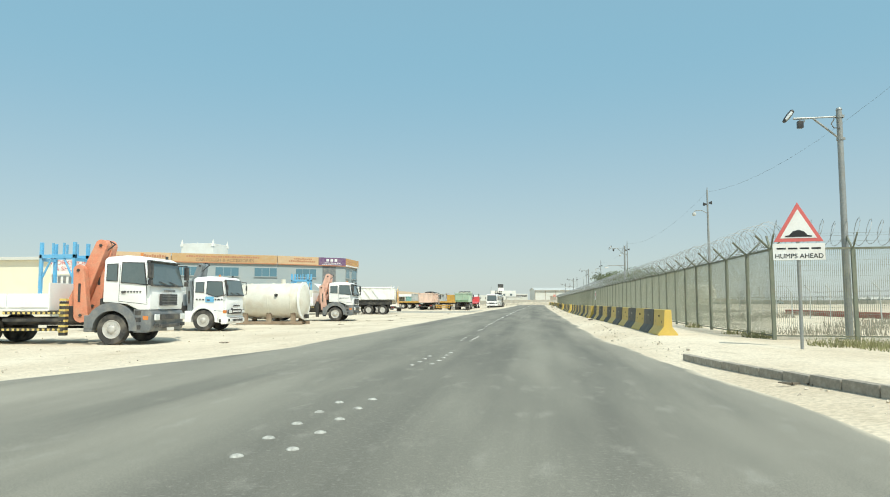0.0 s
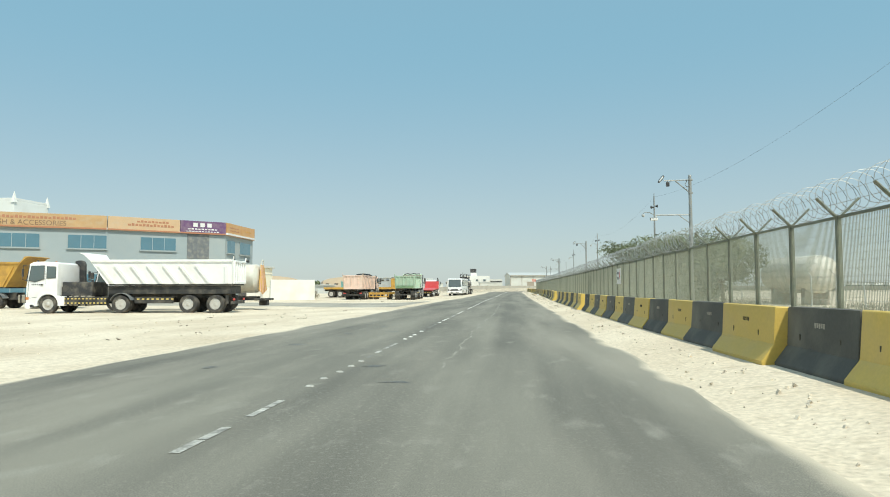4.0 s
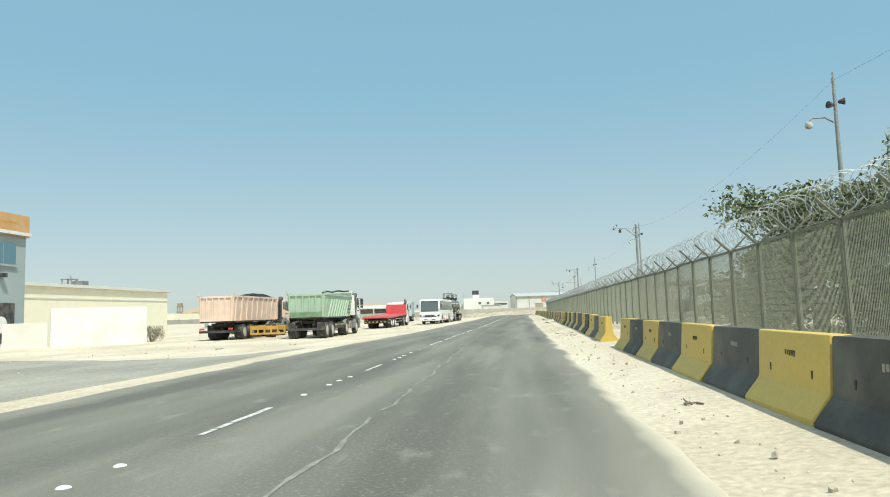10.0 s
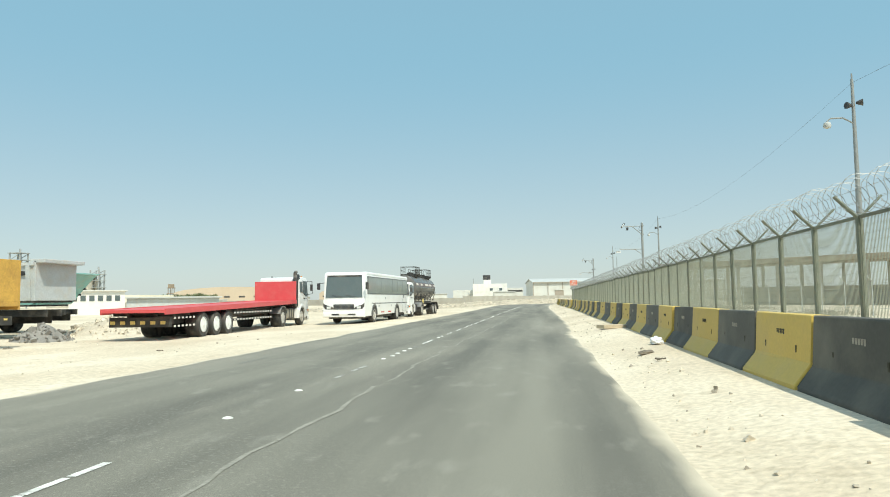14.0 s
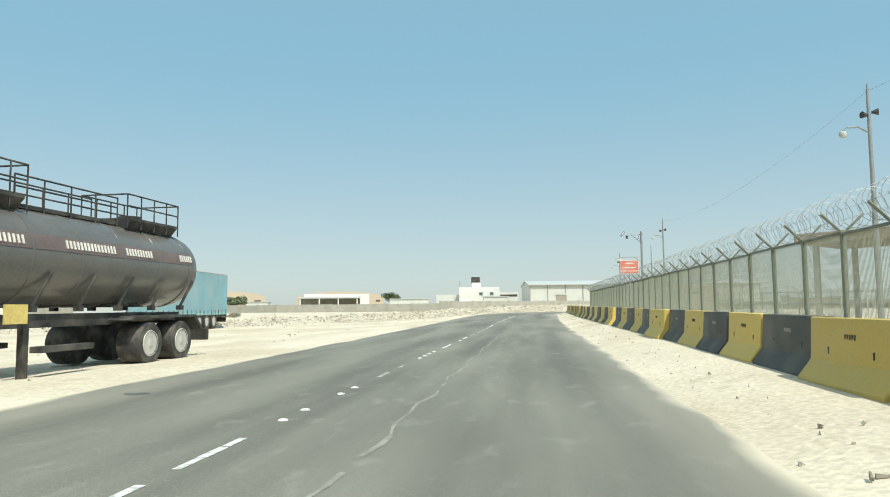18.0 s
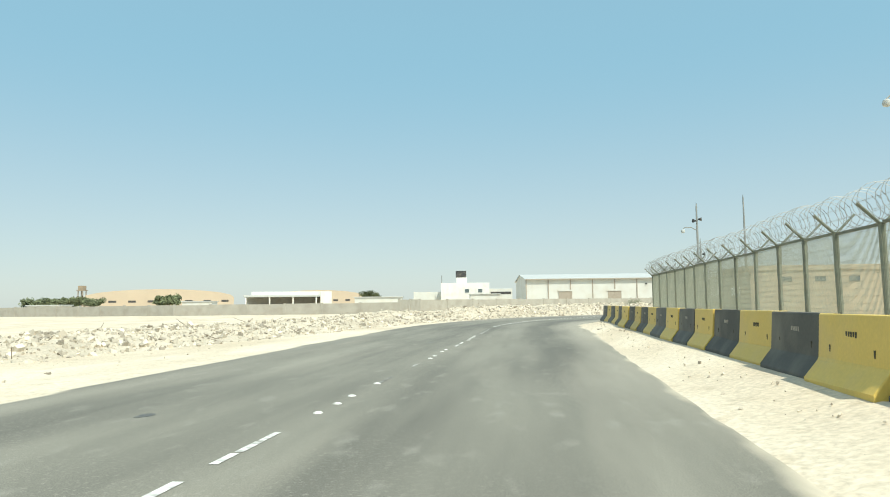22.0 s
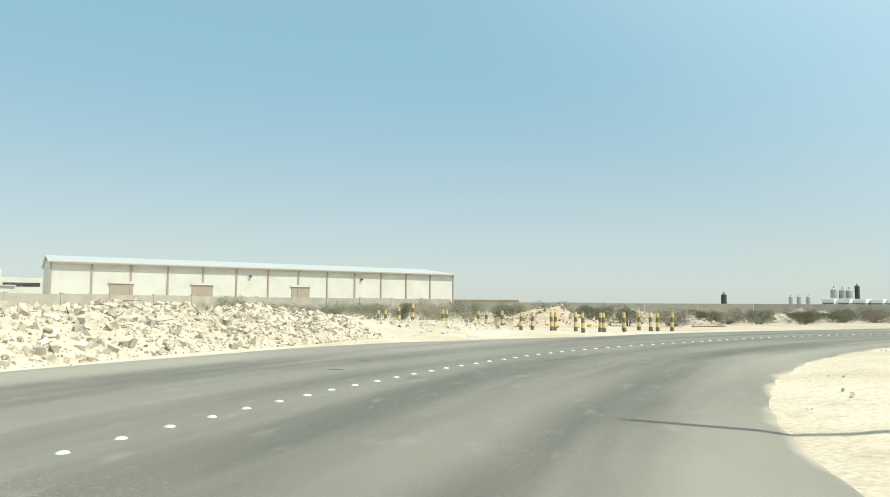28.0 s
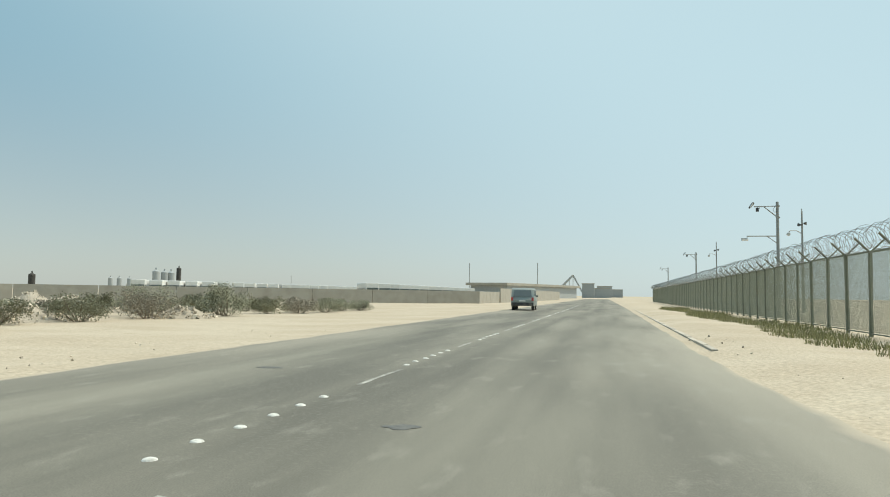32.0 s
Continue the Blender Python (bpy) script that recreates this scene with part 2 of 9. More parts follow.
    l.new(dr.outputs["Result"], mx.inputs[0]); l.new(r1.outputs[0], mx.inputs[6]); mx.inputs[7].default_value = (0.36, 0.33, 0.265, 1)
    sr = n.new("ShaderNodeMapRange"); sr.inputs["From Min"].default_value, sr.inputs["From Max"].default_value = 0.58, 0.8
    sr.inputs["To Max"].default_value = 0.5
    l.new(spots.outputs["Fac"], sr.inputs["Value"])
    mx2 = n.new("ShaderNodeMix"); mx2.data_type = "RGBA"
    l.new(sr.outputs["Result"], mx2.inputs[0]); l.new(mx.outputs[2], mx2.inputs[6]); mx2.inputs[7].default_value = (0.34, 0.325, 0.275, 1)
    gr = n.new("ShaderNodeMapRange"); gr.inputs["From Min"].default_value, gr.inputs["From Max"].default_value = 0.3, 0.7
    gr.inputs["To Min"].default_value, gr.inputs["To Max"].default_value = 0.7, 1.32
    l.new(grain.outputs["Fac"], gr.inputs["Value"])
    # pale stones that stand out of the worn binder
    stone = n.new("ShaderNodeTexNoise"); stone.inputs["Scale"].default_value, stone.inputs["Detail"].default_value = 24, 2
    l.new(tc.outputs["UV"], stone.inputs["Vector"])
    st = n.new("ShaderNodeMapRange"); st.inputs["From Min"].default_value, st.inputs["From Max"].default_value = 0.55, 0.68
    sm = n.new("ShaderNodeMapRange"); sm.inputs["From Min"].default_value, sm.inputs["From Max"].default_value = 0.38, 0.62
    sm.inputs["To Min"].default_value, sm.inputs["To Max"].default_value = 0.1, 0.4
    l.new(patch.outputs["Fac"], sm.inputs["Value"]); l.new(sm.outputs["Result"], st.inputs["To Max"])
    l.new(stone.outputs["Fac"], st.inputs["Value"])
    mx3 = n.new("ShaderNodeMix"); mx3.data_type = "RGBA"
    l.new(st.outputs["Result"], mx3.inputs[0]); l.new(mx2.outputs[2], mx3.inputs[6]); mx3.inputs[7].default_value = (0.34, 0.32, 0.27, 1)
    hs = n.new("ShaderNodeHueSaturation"); l.new(mx3.outputs[2], hs.inputs["Color"]); l.new(gr.outputs["Result"], hs.inputs["Value"])
    # sand blown over the road's rim
    rim = n.new("ShaderNodeUVMap"); rim.uv_map = "Rim"
    rs = n.new("ShaderNodeSeparateXYZ"); l.new(rim.outputs[0], rs.inputs[0])
    drift = n.new("ShaderNodeTexNoise"); drift.inputs["Scale"].default_value, drift.inputs["Detail"].default_value = 1.1, 9
    l.new(mp2.outputs[0], drift.inputs["Vector"])
    dm = n.new("ShaderNodeMath"); dm.operation = "MULTIPLY_ADD"; dm.inputs[1].default_value, dm.inputs[2].default_value = -1.5, 0.62
    l.new(rs.outputs[0], dm.inputs[0])
    da = n.new("ShaderNodeMath"); da.operation = "ADD"; l.new(dm.outputs[0], da.inputs[0]); l.new(drift.outputs["Fac"], da.inputs[1])
    df = n.new("ShaderNodeMapRange"); df.inputs["From Min"].default_value, df.inputs["From Max"].default_value = 0.36, 0.72
    l.new(da.outputs[0], df.inputs["Value"])
    dw = n.new("ShaderNodeMath"); dw.operation = "MULTIPLY"; l.new(df.outputs["Result"], dw.inputs[0]); l.new(rs.outputs[1], dw.inputs[1])
    mx4 = n.new("ShaderNodeMix"); mx4.data_type = "RGBA"
    # rim sand browns eastwards too, with the backlit darkening painted in
    pos = n.new("ShaderNodeNewGeometry"); sx = n.new("ShaderNodeSeparateXYZ"); l.new(pos.outputs["Position"], sx.inputs[0])
    soil_backlit = n.new("ShaderNodeMapRange"); soil_backlit.inputs["From Min"].default_value, soil_backlit.inputs["From Max"].default_value = 18, 52
    soil_backlit.inputs["To Max"].default_value = 0.75
    l.new(sx.outputs[0], soil_backlit.inputs["Value"])
    ms = n.new("ShaderNodeMix"); ms.data_type = "RGBA"
    l.new(soil_backlit.outputs["Result"], ms.inputs[0]); ms.inputs[6].default_value = (0.60, 0.525, 0.40, 1); ms.inputs[7].default_value = (0.396, 0.331, 0.252, 1)
    l.new(dw.outputs[0], mx4.inputs[0]); l.new(hs.outputs[0], mx4.inputs[6]); l.new(ms.outputs[2], mx4.inputs[7])
    l.new(mx4.outputs[2], b.inputs["Base Color"])
    bp = n.new("ShaderNodeBump"); bp.inputs["Strength"].default_value = 0.3; bp.inputs["Distance"].default_value = 0.003
    l.new(grain.outputs["Fac"], bp.inputs["Height"]); l.new(bp.outputs[0], b.inputs["Normal"])
    return m


M_SAND = sand_mat("sand", (0.56, 0.475, 0.355), (0.68, 0.60, 0.47), (0.46, 0.385, 0.28))
M_ASPHALT = asphalt_mat("worn asphalt")
M_SIDE = sand_mat("dusty side road", (0.30, 0.285, 0.245), (0.40, 0.375, 0.315), (0.25, 0.235, 0.205))
M_MARK = mat("road paint", (0.72, 0.71, 0.66), 0.7, vary=0.25, scale=6, fine=40, dirt=(0.2, 0.19, 0.17), dirt_amount=0.75, dirt_scale=9)
M_FAINT = mat("worn road paint", (0.2, 0.195, 0.175), 0.8, vary=0.4, scale=4, fine=30, dirt=(0.14, 0.135, 0.12), dirt_amount=0.9, dirt_scale=5)
M_WORN = mat("half-worn road paint", (0.42, 0.41, 0.37), 0.8, vary=0.4, scale=4, fine=30, dirt=(0.14, 0.135, 0.12), dirt_amount=0.95, dirt_scale=6)
M_JOINT = mat("dust-filled joint", (0.29, 0.278, 0.235), 0.9, vary=0.3, scale=3, fine=22, dirt=(0.2, 0.19, 0.155), dirt_amount=0.85, dirt_scale=2.2)
M_DRIFT = mat("dragged sand film", (0.40, 0.37, 0.30), 0.95, vary=0.3, scale=3, dirt=(0.22, 0.21, 0.18), dirt_amount=0.8, dirt_scale=4)
M_TAR = mat("tar patch", (0.1, 0.097, 0.088), 0.55, vary=0.3, dirt=(0.2, 0.19, 0.155), dirt_amount=0.6, dirt_scale=4)
M_KERB = mat("kerb concrete", (0.36, 0.32, 0.26), 0.9, vary=0.25, scale=2, dirt=(0.2, 0.17, 0.13), dirt_amount=0.5, rand=0.12)
M_EDGE = mat("pale edging concrete", (0.5, 0.46, 0.39), 0.9, vary=0.2, scale=2, dirt=(0.36, 0.31, 0.24), dirt_amount=0.5, rand=0.12)
M_YEL = mat("yellow barrier paint", (0.63, 0.435, 0.098), 0.55, vary=0.07, scale=1.6, fine=25, dirt=(0.46, 0.35, 0.18), dirt_amount=0.35, dirt_scale=1.3, rand=0.1, bump=0.04)
M_BLK = mat("black barrier paint", (0.108, 0.103, 0.088), 0.72, spec=0.25, vary=0.1, scale=1.4, fine=25, dirt=(0.3, 0.27, 0.21), dirt_amount=0.4, dirt_scale=1.1, rand=0.2, bump=0.04)
M_STENCIL = mat("stencil paint", (0.06, 0.05, 0.03), 0.8, vary=0.3)
M_FPOST = mat("weathered green post", (0.16, 0.175, 0.13), 0.6, vary=0.2, scale=2, dirt=(0.3, 0.26, 0.19), dirt_amount=0.4, rand=0.15)
M_FMESH = mat("green-grey mesh wire", (0.30, 0.31, 0.24), 0.6, vary=0.15, bump=0)
M_WIRE = mat("razor wire steel", (0.33, 0.34, 0.33), 0.5, metal=0.7, vary=0.2, bump=0)
M_POLE = mat("galvanised pole", (0.30, 0.31, 0.30), 0.5, metal=0.35, vary=0.15, dirt=(0.3, 0.25, 0.18), dirt_amount=0.35)
M_DARK = mat("dark plastic", (0.04, 0.04, 0.042), 0.5, vary=0.2, dirt=DUST, dirt_amount=0.25)
M_TYRE = mat("dusty rubber", (0.05, 0.048, 0.045), 0.9, vary=0.3, scale=5, dirt=(0.33, 0.29, 0.23), dirt_amount=0.38, dirt_scale=3)
# dark colour stands in for shade in the wheel dish and holes
M_HUBSHADE = mat("dusty painted hub shade", (0.05, 0.047, 0.042), 0.8, vary=0.3, dirt=(0.3, 0.25, 0.2), dirt_amount=0.5, dirt_scale=8)
M_RIM = mat("dusty wheel rim", (0.54, 0.52, 0.48), 0.45, metal=0.1, vary=0.1, dirt=(0.33, 0.27, 0.2), dirt_amount=0.4, dirt_scale=6)
M_RIMW = mat("clean white wheel rim", (0.84, 0.83, 0.8), 0.35, vary=0.05, dirt=(0.5, 0.45, 0.38), dirt_amount=0.2, dirt_scale=6)
M_CHASSIS = mat("dark chassis steel", (0.04, 0.039, 0.037), 0.7, vary=0.25, dirt=DUST, dirt_amount=0.16)
M_WHITE = mat("dusty white paint", (0.85, 0.845, 0.82), 0.35, vary=0.03, scale=1.2, dirt=(0.62, 0.56, 0.46), dirt_amount=0.22, dirt_scale=1.4, bump=0.03)
M_CREAM = mat("cream tank paint", (0.68, 0.65, 0.56), 0.45, vary=0.08, dirt=(0.46, 0.36, 0.25), dirt_amount=0.45, dirt_scale=1.6, bump=0.03)
M_RUST = mat("rusty skid steel", (0.26, 0.19, 0.13), 0.85, vary=0.3, dirt=DUST, dirt_amount=0.4)
M_CREAMW = mat("cream rendered wall", (0.80, 0.74, 0.58), 0.8, vary=0.06, scale=0.4, dirt=(0.6, 0.52, 0.38), dirt_amount=0.25, dirt_scale=0.8)
M_GREY = mat("grey truck plastic", (0.16, 0.17, 0.175), 0.6, vary=0.15, dirt=DUST, dirt_amount=0.35)
M_TANKG = mat("dusty grey-tan tank", (0.36, 0.33, 0.27), 0.6, metal=0.2, vary=0.12, dirt=(0.46, 0.4, 0.3), dirt_amount=0.5, dirt_scale=3)
# base colours lifted to stand in for reflected sky and the view through
M_GLASS = glass_mat("dark vehicle glass", (0.105, 0.13, 0.13))
M_BUSGLASS = glass_mat("bus window glass", (0.235, 0.265, 0.245), 0.08)
M_LAMP = mat("headlamp", (0.75, 0.75, 0.72), 0.15, vary=0.1, bump=0, spec=0.8)
M_ORANGE = mat("faded orange crane paint", (0.70, 0.27, 0.16), 0.5, vary=0.14, dirt=(0.5, 0.36, 0.25), dirt_amount=0.5, dirt_scale=3)
M_PINKCR = mat("sun-bleached crane paint", (0.72, 0.44, 0.34), 0.55, vary=0.14, dirt=(0.3, 0.16, 0.1), dirt_amount=0.5, dirt_scale=3)
M_CGREY = mat("grey crane paint", (0.21, 0.235, 0.245), 0.5, vary=0.14, dirt=(0.2, 0.17, 0.14), dirt_amount=0.4)
M_BLUE = mat("light blue steel paint", (0.14, 0.42, 0.66), 0.5, vary=0.12, dirt=(0.4, 0.4, 0.36), dirt_amount=0.3)
M_GREENT = mat("pale green tipper paint", (0.36, 0.48, 0.36), 0.55, vary=0.12, dirt=(0.46, 0.42, 0.32), dirt_amount=0.5, dirt_scale=1.6)
M_GREEND = mat("scraped dark green steel", (0.14, 0.24, 0.13), 0.6, vary=0.2, dirt=(0.4, 0.36, 0.27), dirt_amount=0.4)
M_PINK = mat("bleached pink tipper paint", (0.76, 0.57, 0.47), 0.6, vary=0.1, dirt=(0.56, 0.45, 0.34), dirt_amount=0.5, dirt_scale=1.6)
M_RED = mat("red trailer paint", (0.60, 0.085, 0.09), 0.45, vary=0.05, dirt=(0.55, 0.3, 0.25), dirt_amount=0.15)
M_OCHRE = mat("ochre yellow steel", (0.58, 0.34, 0.075), 0.6, vary=0.16, dirt=(0.3, 0.16, 0.06), dirt_amount=0.5, dirt_scale=2)
M_TIPGREY = mat("pale grey tipper steel", (0.5, 0.52, 0.51), 0.55, vary=0.12, dirt=DUST, dirt_amount=0.4)
M_INTAKE = mat("dark grey intake plastic", (0.085, 0.09, 0.095), 0.55, vary=0.1, dirt=DUST, dirt_amount=0.2)
M_TEAL = mat("teal steel", (0.25, 0.5, 0.47), 0.55, vary=0.12, dirt=DUST, dirt_amount=0.3)
M_BITUMEN = mat("black bitumen tank", (0.125, 0.118, 0.108), 0.26, vary=0.14, scale=0.9, dirt=(0.22, 0.18, 0.145), dirt_amount=0.4, dirt_scale=0.7, bump=0.02, spec=0.55)
M_MAROON = mat("maroon tank band", (0.15, 0.108, 0.098), 0.45, vary=0.2, dirt=(0.2, 0.15, 0.125), dirt_amount=0.5)
M_LETTER = mat("white lettering", (0.72, 0.68, 0.62), 0.6, vary=0.15, bump=0)
M_CURTAIN = mat("blue curtain fabric", (0.23, 0.40, 0.45), 0.6, vary=0.14, scale=0.7, dirt=(0.42, 0.42, 0.38), dirt_amount=0.45, dirt_scale=1.2, bump=0.2, bump_dist=0.05)
M_INDIC = mat("amber indicator lens", (0.62, 0.22, 0.06), 0.25, vary=0.08, bump=0, spec=0.6)
M_STRIPE = mat("reflective yellow tape", (0.66, 0.5, 0.16), 0.5, vary=0.2, bump=0)
M_REDTAPE = mat("red reflector tape", (0.5, 0.06, 0.05), 0.5, vary=0.2, bump=0)
M_RUBBLE = mat("limestone rubble", (0.53, 0.47, 0.375), 0.95, vary=0.14, scale=3, fine=20, bump=0.5, bump_dist=0.03, island=0.42)
# a darker, browner tone of the rubble for one heap
M_TANROCK = mat("darker tan rubble", (0.42, 0.345, 0.255), 0.95, vary=0.2, scale=2, fine=16, bump=0.5, bump_dist=0.03, island=0.35)
# for the dark sand heap by the trailers
M_DARKSAND = mat("dark sand and stones", (0.24, 0.225, 0.2), 0.95, vary=0.2, scale=3, fine=20, bump=0.5, bump_dist=0.03, island=0.2)
M_BERM = sand_mat("berm spoil", (0.48, 0.42, 0.325), (0.58, 0.515, 0.41), (0.37, 0.32, 0.25))


# ---- shape helpers ----
def part(name, bm, material, parent, label="", smooth=False):
    me = bpy.data.meshes.new(name)
    bm.to_mesh(me)
    bm.free()
    me.materials.append(material)
    if smooth:
        me.shade_smooth()
        me.set_sharp_from_angle(angle=radians(38))
    return share(name, me, parent, label)


def share(name, me, parent, label="", m=None):
    ob = new(name, me)
    ob.parent = parent
    if m is not None:
        ob.matrix_basis = m
    if label:
        ob["label"] = label
    return ob


def thing(name, label, category, m=None, group="", kind=""):
    ob = new(name)
    ob.empty_display_size = 0.3
    if m is not None:
        ob.matrix_basis = m
    return tagged(ob, label, category, group, kind)


def box(bm, x0, x1, y0, y1, z0, z1, bev=0.0, top=None):
    """A box; top=(dx, dy) draws the upper face in on each side."""
    dx, dy = top or (0, 0)
    v = [bm.verts.new(p) for p in ((x0, y0, z0), (x1, y0, z0), (x1, y1, z0), (x0, y1, z0),
         (x0 + dx, y0 + dy, z1), (x1 - dx, y0 + dy, z1), (x1 - dx, y1 - dy, z1), (x0 + dx, y1 - dy, z1))]
    fs = [bm.faces.new([v[i] for i in q]) for q in ((3, 2, 1, 0), (4, 5, 6, 7), (0, 1, 5, 4), (1, 2, 6, 5), (2, 3, 7, 6), (3, 0, 4, 7))]
    if bev:
        es = {e for f in fs for e in f.edges}
        bmesh.ops.bevel(bm, geom=list(es), offset=bev, segments=2, affect="EDGES", profile=0.6)
    return fs


def prism(bm, pts, a, b, axis="x", bev=0.0):
    """A closed outline drawn out from a to b along an axis. Outline: (y, z) for x, (x, z) for y, (x, y) for z."""
    def at(p, t):
        return {"x": (t, p[0], p[1]), "y": (p[0], t, p[1]), "z": (p[0], p[1], t)}[axis]
    va, vb = [bm.verts.new(at(p, a)) for p in pts], [bm.verts.new(at(p, b)) for p in pts]
    n = len(pts)
    fs = [bm.faces.new(va), bm.faces.new(vb[::-1])]
    fs += [bm.faces.new((va[i], vb[i], vb[(i + 1) % n], va[(i + 1) % n])) for i in range(n)]
    bmesh.ops.recalc_face_normals(bm, faces=fs)
    if bev:
        bmesh.ops.bevel(bm, geom=list({e for f in fs for e in f.edges}), offset=bev, segments=2, affect="EDGES", profile=0.6)
    return fs


def rod(bm, p, q, r, n=6, r2=None):
    p, q = Vector(p), Vector(q)
    d = (q - p).normalized()
    u = d.orthogonal().normalized()
    w = d.cross(u)
    r2 = r if r2 is None else r2
    rings = []
    for c, rad in ((p, r), (q, r2)):
        rings.append([bm.verts.new(c + rad * (math.cos(k * math.tau / n) * u + math.sin(k * math.tau / n) * w)) for k in range(n)])
    for k in range(n):
        bm.faces.new((rings[0][k], rings[0][(k + 1) % n], rings[1][(k + 1) % n], rings[1][k]))
    bm.faces.new(rings[0][::-1]); bm.faces.new(rings[1])


def path_tube(bm, pts, r, n=6):
    for p, q in zip(pts, pts[1:]):
        rod(bm, p, q, r, n)


def lathe(bm, prof, n=24, m=None, squash=(1, 1)):
    """Turns a profile of (radius, along) about the local x axis."""
    m = m or Matrix()
    rings = []
    for r, a in prof:
        rings.append([bm.verts.new(m @ Vector((a, r * squash[0] * math.cos(k * math.tau / n), r * squash[1] * math.sin(k * math.tau / n)))) for k in range(n)])
    for ra, rb in zip(rings, rings[1:]):
        for k in range(n):
            bm.faces.new((ra[k], ra[(k + 1) % n], rb[(k + 1) % n], rb[k]))
    if prof[0][0] > 1e-4:
        bm.faces.new(rings[0][::-1])
    if prof[-1][0] > 1e-4:
        bm.faces.new(rings[-1])
    bmesh.ops.remove_doubles(bm, verts=bm.verts, dist=1e-5)
    bmesh.ops.recalc_face_normals(bm, faces=bm.faces)


def words(name, text, size, material, parent, m, label="", depth=0.004):
    cu = bpy.data.curves.new(name, "FONT")
    cu.body, cu.size, cu.align_x, cu.align_y, cu.extrude = text, size, "CENTER", "CENTER", depth
    tmp = bpy.data.objects.new("tmp", cu)
    scene.collection.objects.link(tmp)
    me = bpy.data.meshes.new_from_object(tmp.evaluated_get(bpy.context.evaluated_depsgraph_get()))
    bpy.data.objects.remove(tmp)
    me.materials.clear()
    me.materials.append(material)
    me.name = name
    return share(name, me, parent, label, m)


def face_m(x, y, z, rz):
    """Upright lettering whose reader looks along +y at rz = 0."""
    return pose(x, y, z, 90, 0, rz)


# ---- the road's line: straight north, a bend to the right, then east ----
CX, CY, CR = 39.6, 242.3, 41.8          # bend: middle and radius of the centre line
XC = CX - CR                             # the centre line of the straight
BEND = CR * math.pi / 2


def road_point(u, off):
    """The place u metres along the centre line (u = y on the straight) and off metres to its right."""
    if u < CY:
        return XC + off, u
    if u < CY + BEND:
        a = (u - CY) / CR
        r = CR - off
        return CX - r * math.cos(a), CY + r * math.sin(a)
    return CX + (u - CY - BEND), CY + CR - off - 0.006 * (u - CY - BEND)


def road_coords(x, y):
    if y < CY and x < CX:
        return y, x - XC
    if x > CX and y > CY:
        return CY + BEND + x - CX, CY + CR - y
    if y >= CY:
        a = math.atan2(y - CY, CX - x)
        return CY + a * CR, CR - math.hypot(y - CY, CX - x)
    return 0, 60


def smooth(a, b, t):
    k = min(1, max(0, (t - a) / (b - a)))
    return k * k * (3 - 2 * k)


def road_right(u):
    return 4.2 + 1.05 * (1 - smooth(6, 25, u)) + 0.25 * smooth(138, 152, u) + 0.8 * smooth(200, 245, u) + 0.75 * smooth(CY + 4, CY + 18, u) * (1 - smooth(CY + 26, CY + 36, u)) + 0.22 * smooth(CY + 42, CY + 52, u) * (1 - smooth(CY + 66, CY + 80, u)) - 0.45 * smooth(CY + 62, CY + 80, u)


def verge(u):
    """How far the drifted sand stands up at the barriers' foot."""
    return 0.19 - 0.05 * smooth(40, 62, u) + 0.09 * smooth(94, 106, u) + 0.06 * smooth(145, 195, u) - 0.1 * smooth(CY + 6, CY + 24, u)


def ground_z(x, y):
    u, off = road_coords(x, y)
    z = -0.03
    if off < -5:
        z += -0.11 * smooth(-5, -9, off)
    elif off > 4:
        e = road_right(u)
        foot = verge(u)
        z += foot * smooth(e - 0.1, e + 1.45, off) + (0.13 - foot) * smooth(6.9, 8.8, off)
    if abs(off + 1) > 6:
        k = smooth(6, 10, abs(off + 1))
        z += 0.05 * k * noise.noise((x * 0.25, y * 0.25, 0)) + 0.03 * k * noise.noise((x * 0.9, y * 0.9, 3))
    return z


# ---- ground, road ----
def sheet(name, xs, ys, fz, material):
    bm = bmesh.new()
    grid = [[bm.verts.new((x, y, fz(x, y))) for x in xs] for y in ys]
    for j in range(len(ys) - 1):
        for i in range(len(xs) - 1):
            bm.faces.new((grid[j][i], grid[j][i + 1], grid[j + 1][i + 1], grid[j + 1][i]))
    return part(name, bm, material, None, smooth=True)


def steps(*parts):
    out = []
    for a, b, d in parts:
        n = max(1, round((b - a) / d))
        out += [a + (b - a) * k / n for k in range(n)]
    return out + [parts[-1][1]]


gx = steps((-3000, -300, 450), (-300, -60, 30), (-60, -30, 3), (-30, 45, 0.75), (45, 130, 3), (130, 400, 45), (400, 3200, 560))
gy = steps((-1500, -60, 360), (-60, -10, 10), (-10, 215, 1.5), (215, 315, 0.8), (315, 360, 4), (360, 700, 34), (700, 4200, 500))
tagged(sheet("ground", gx, gy, ground_z, M_SAND), "pale sandy ground with tyre tracks", "ground", kind="structure")


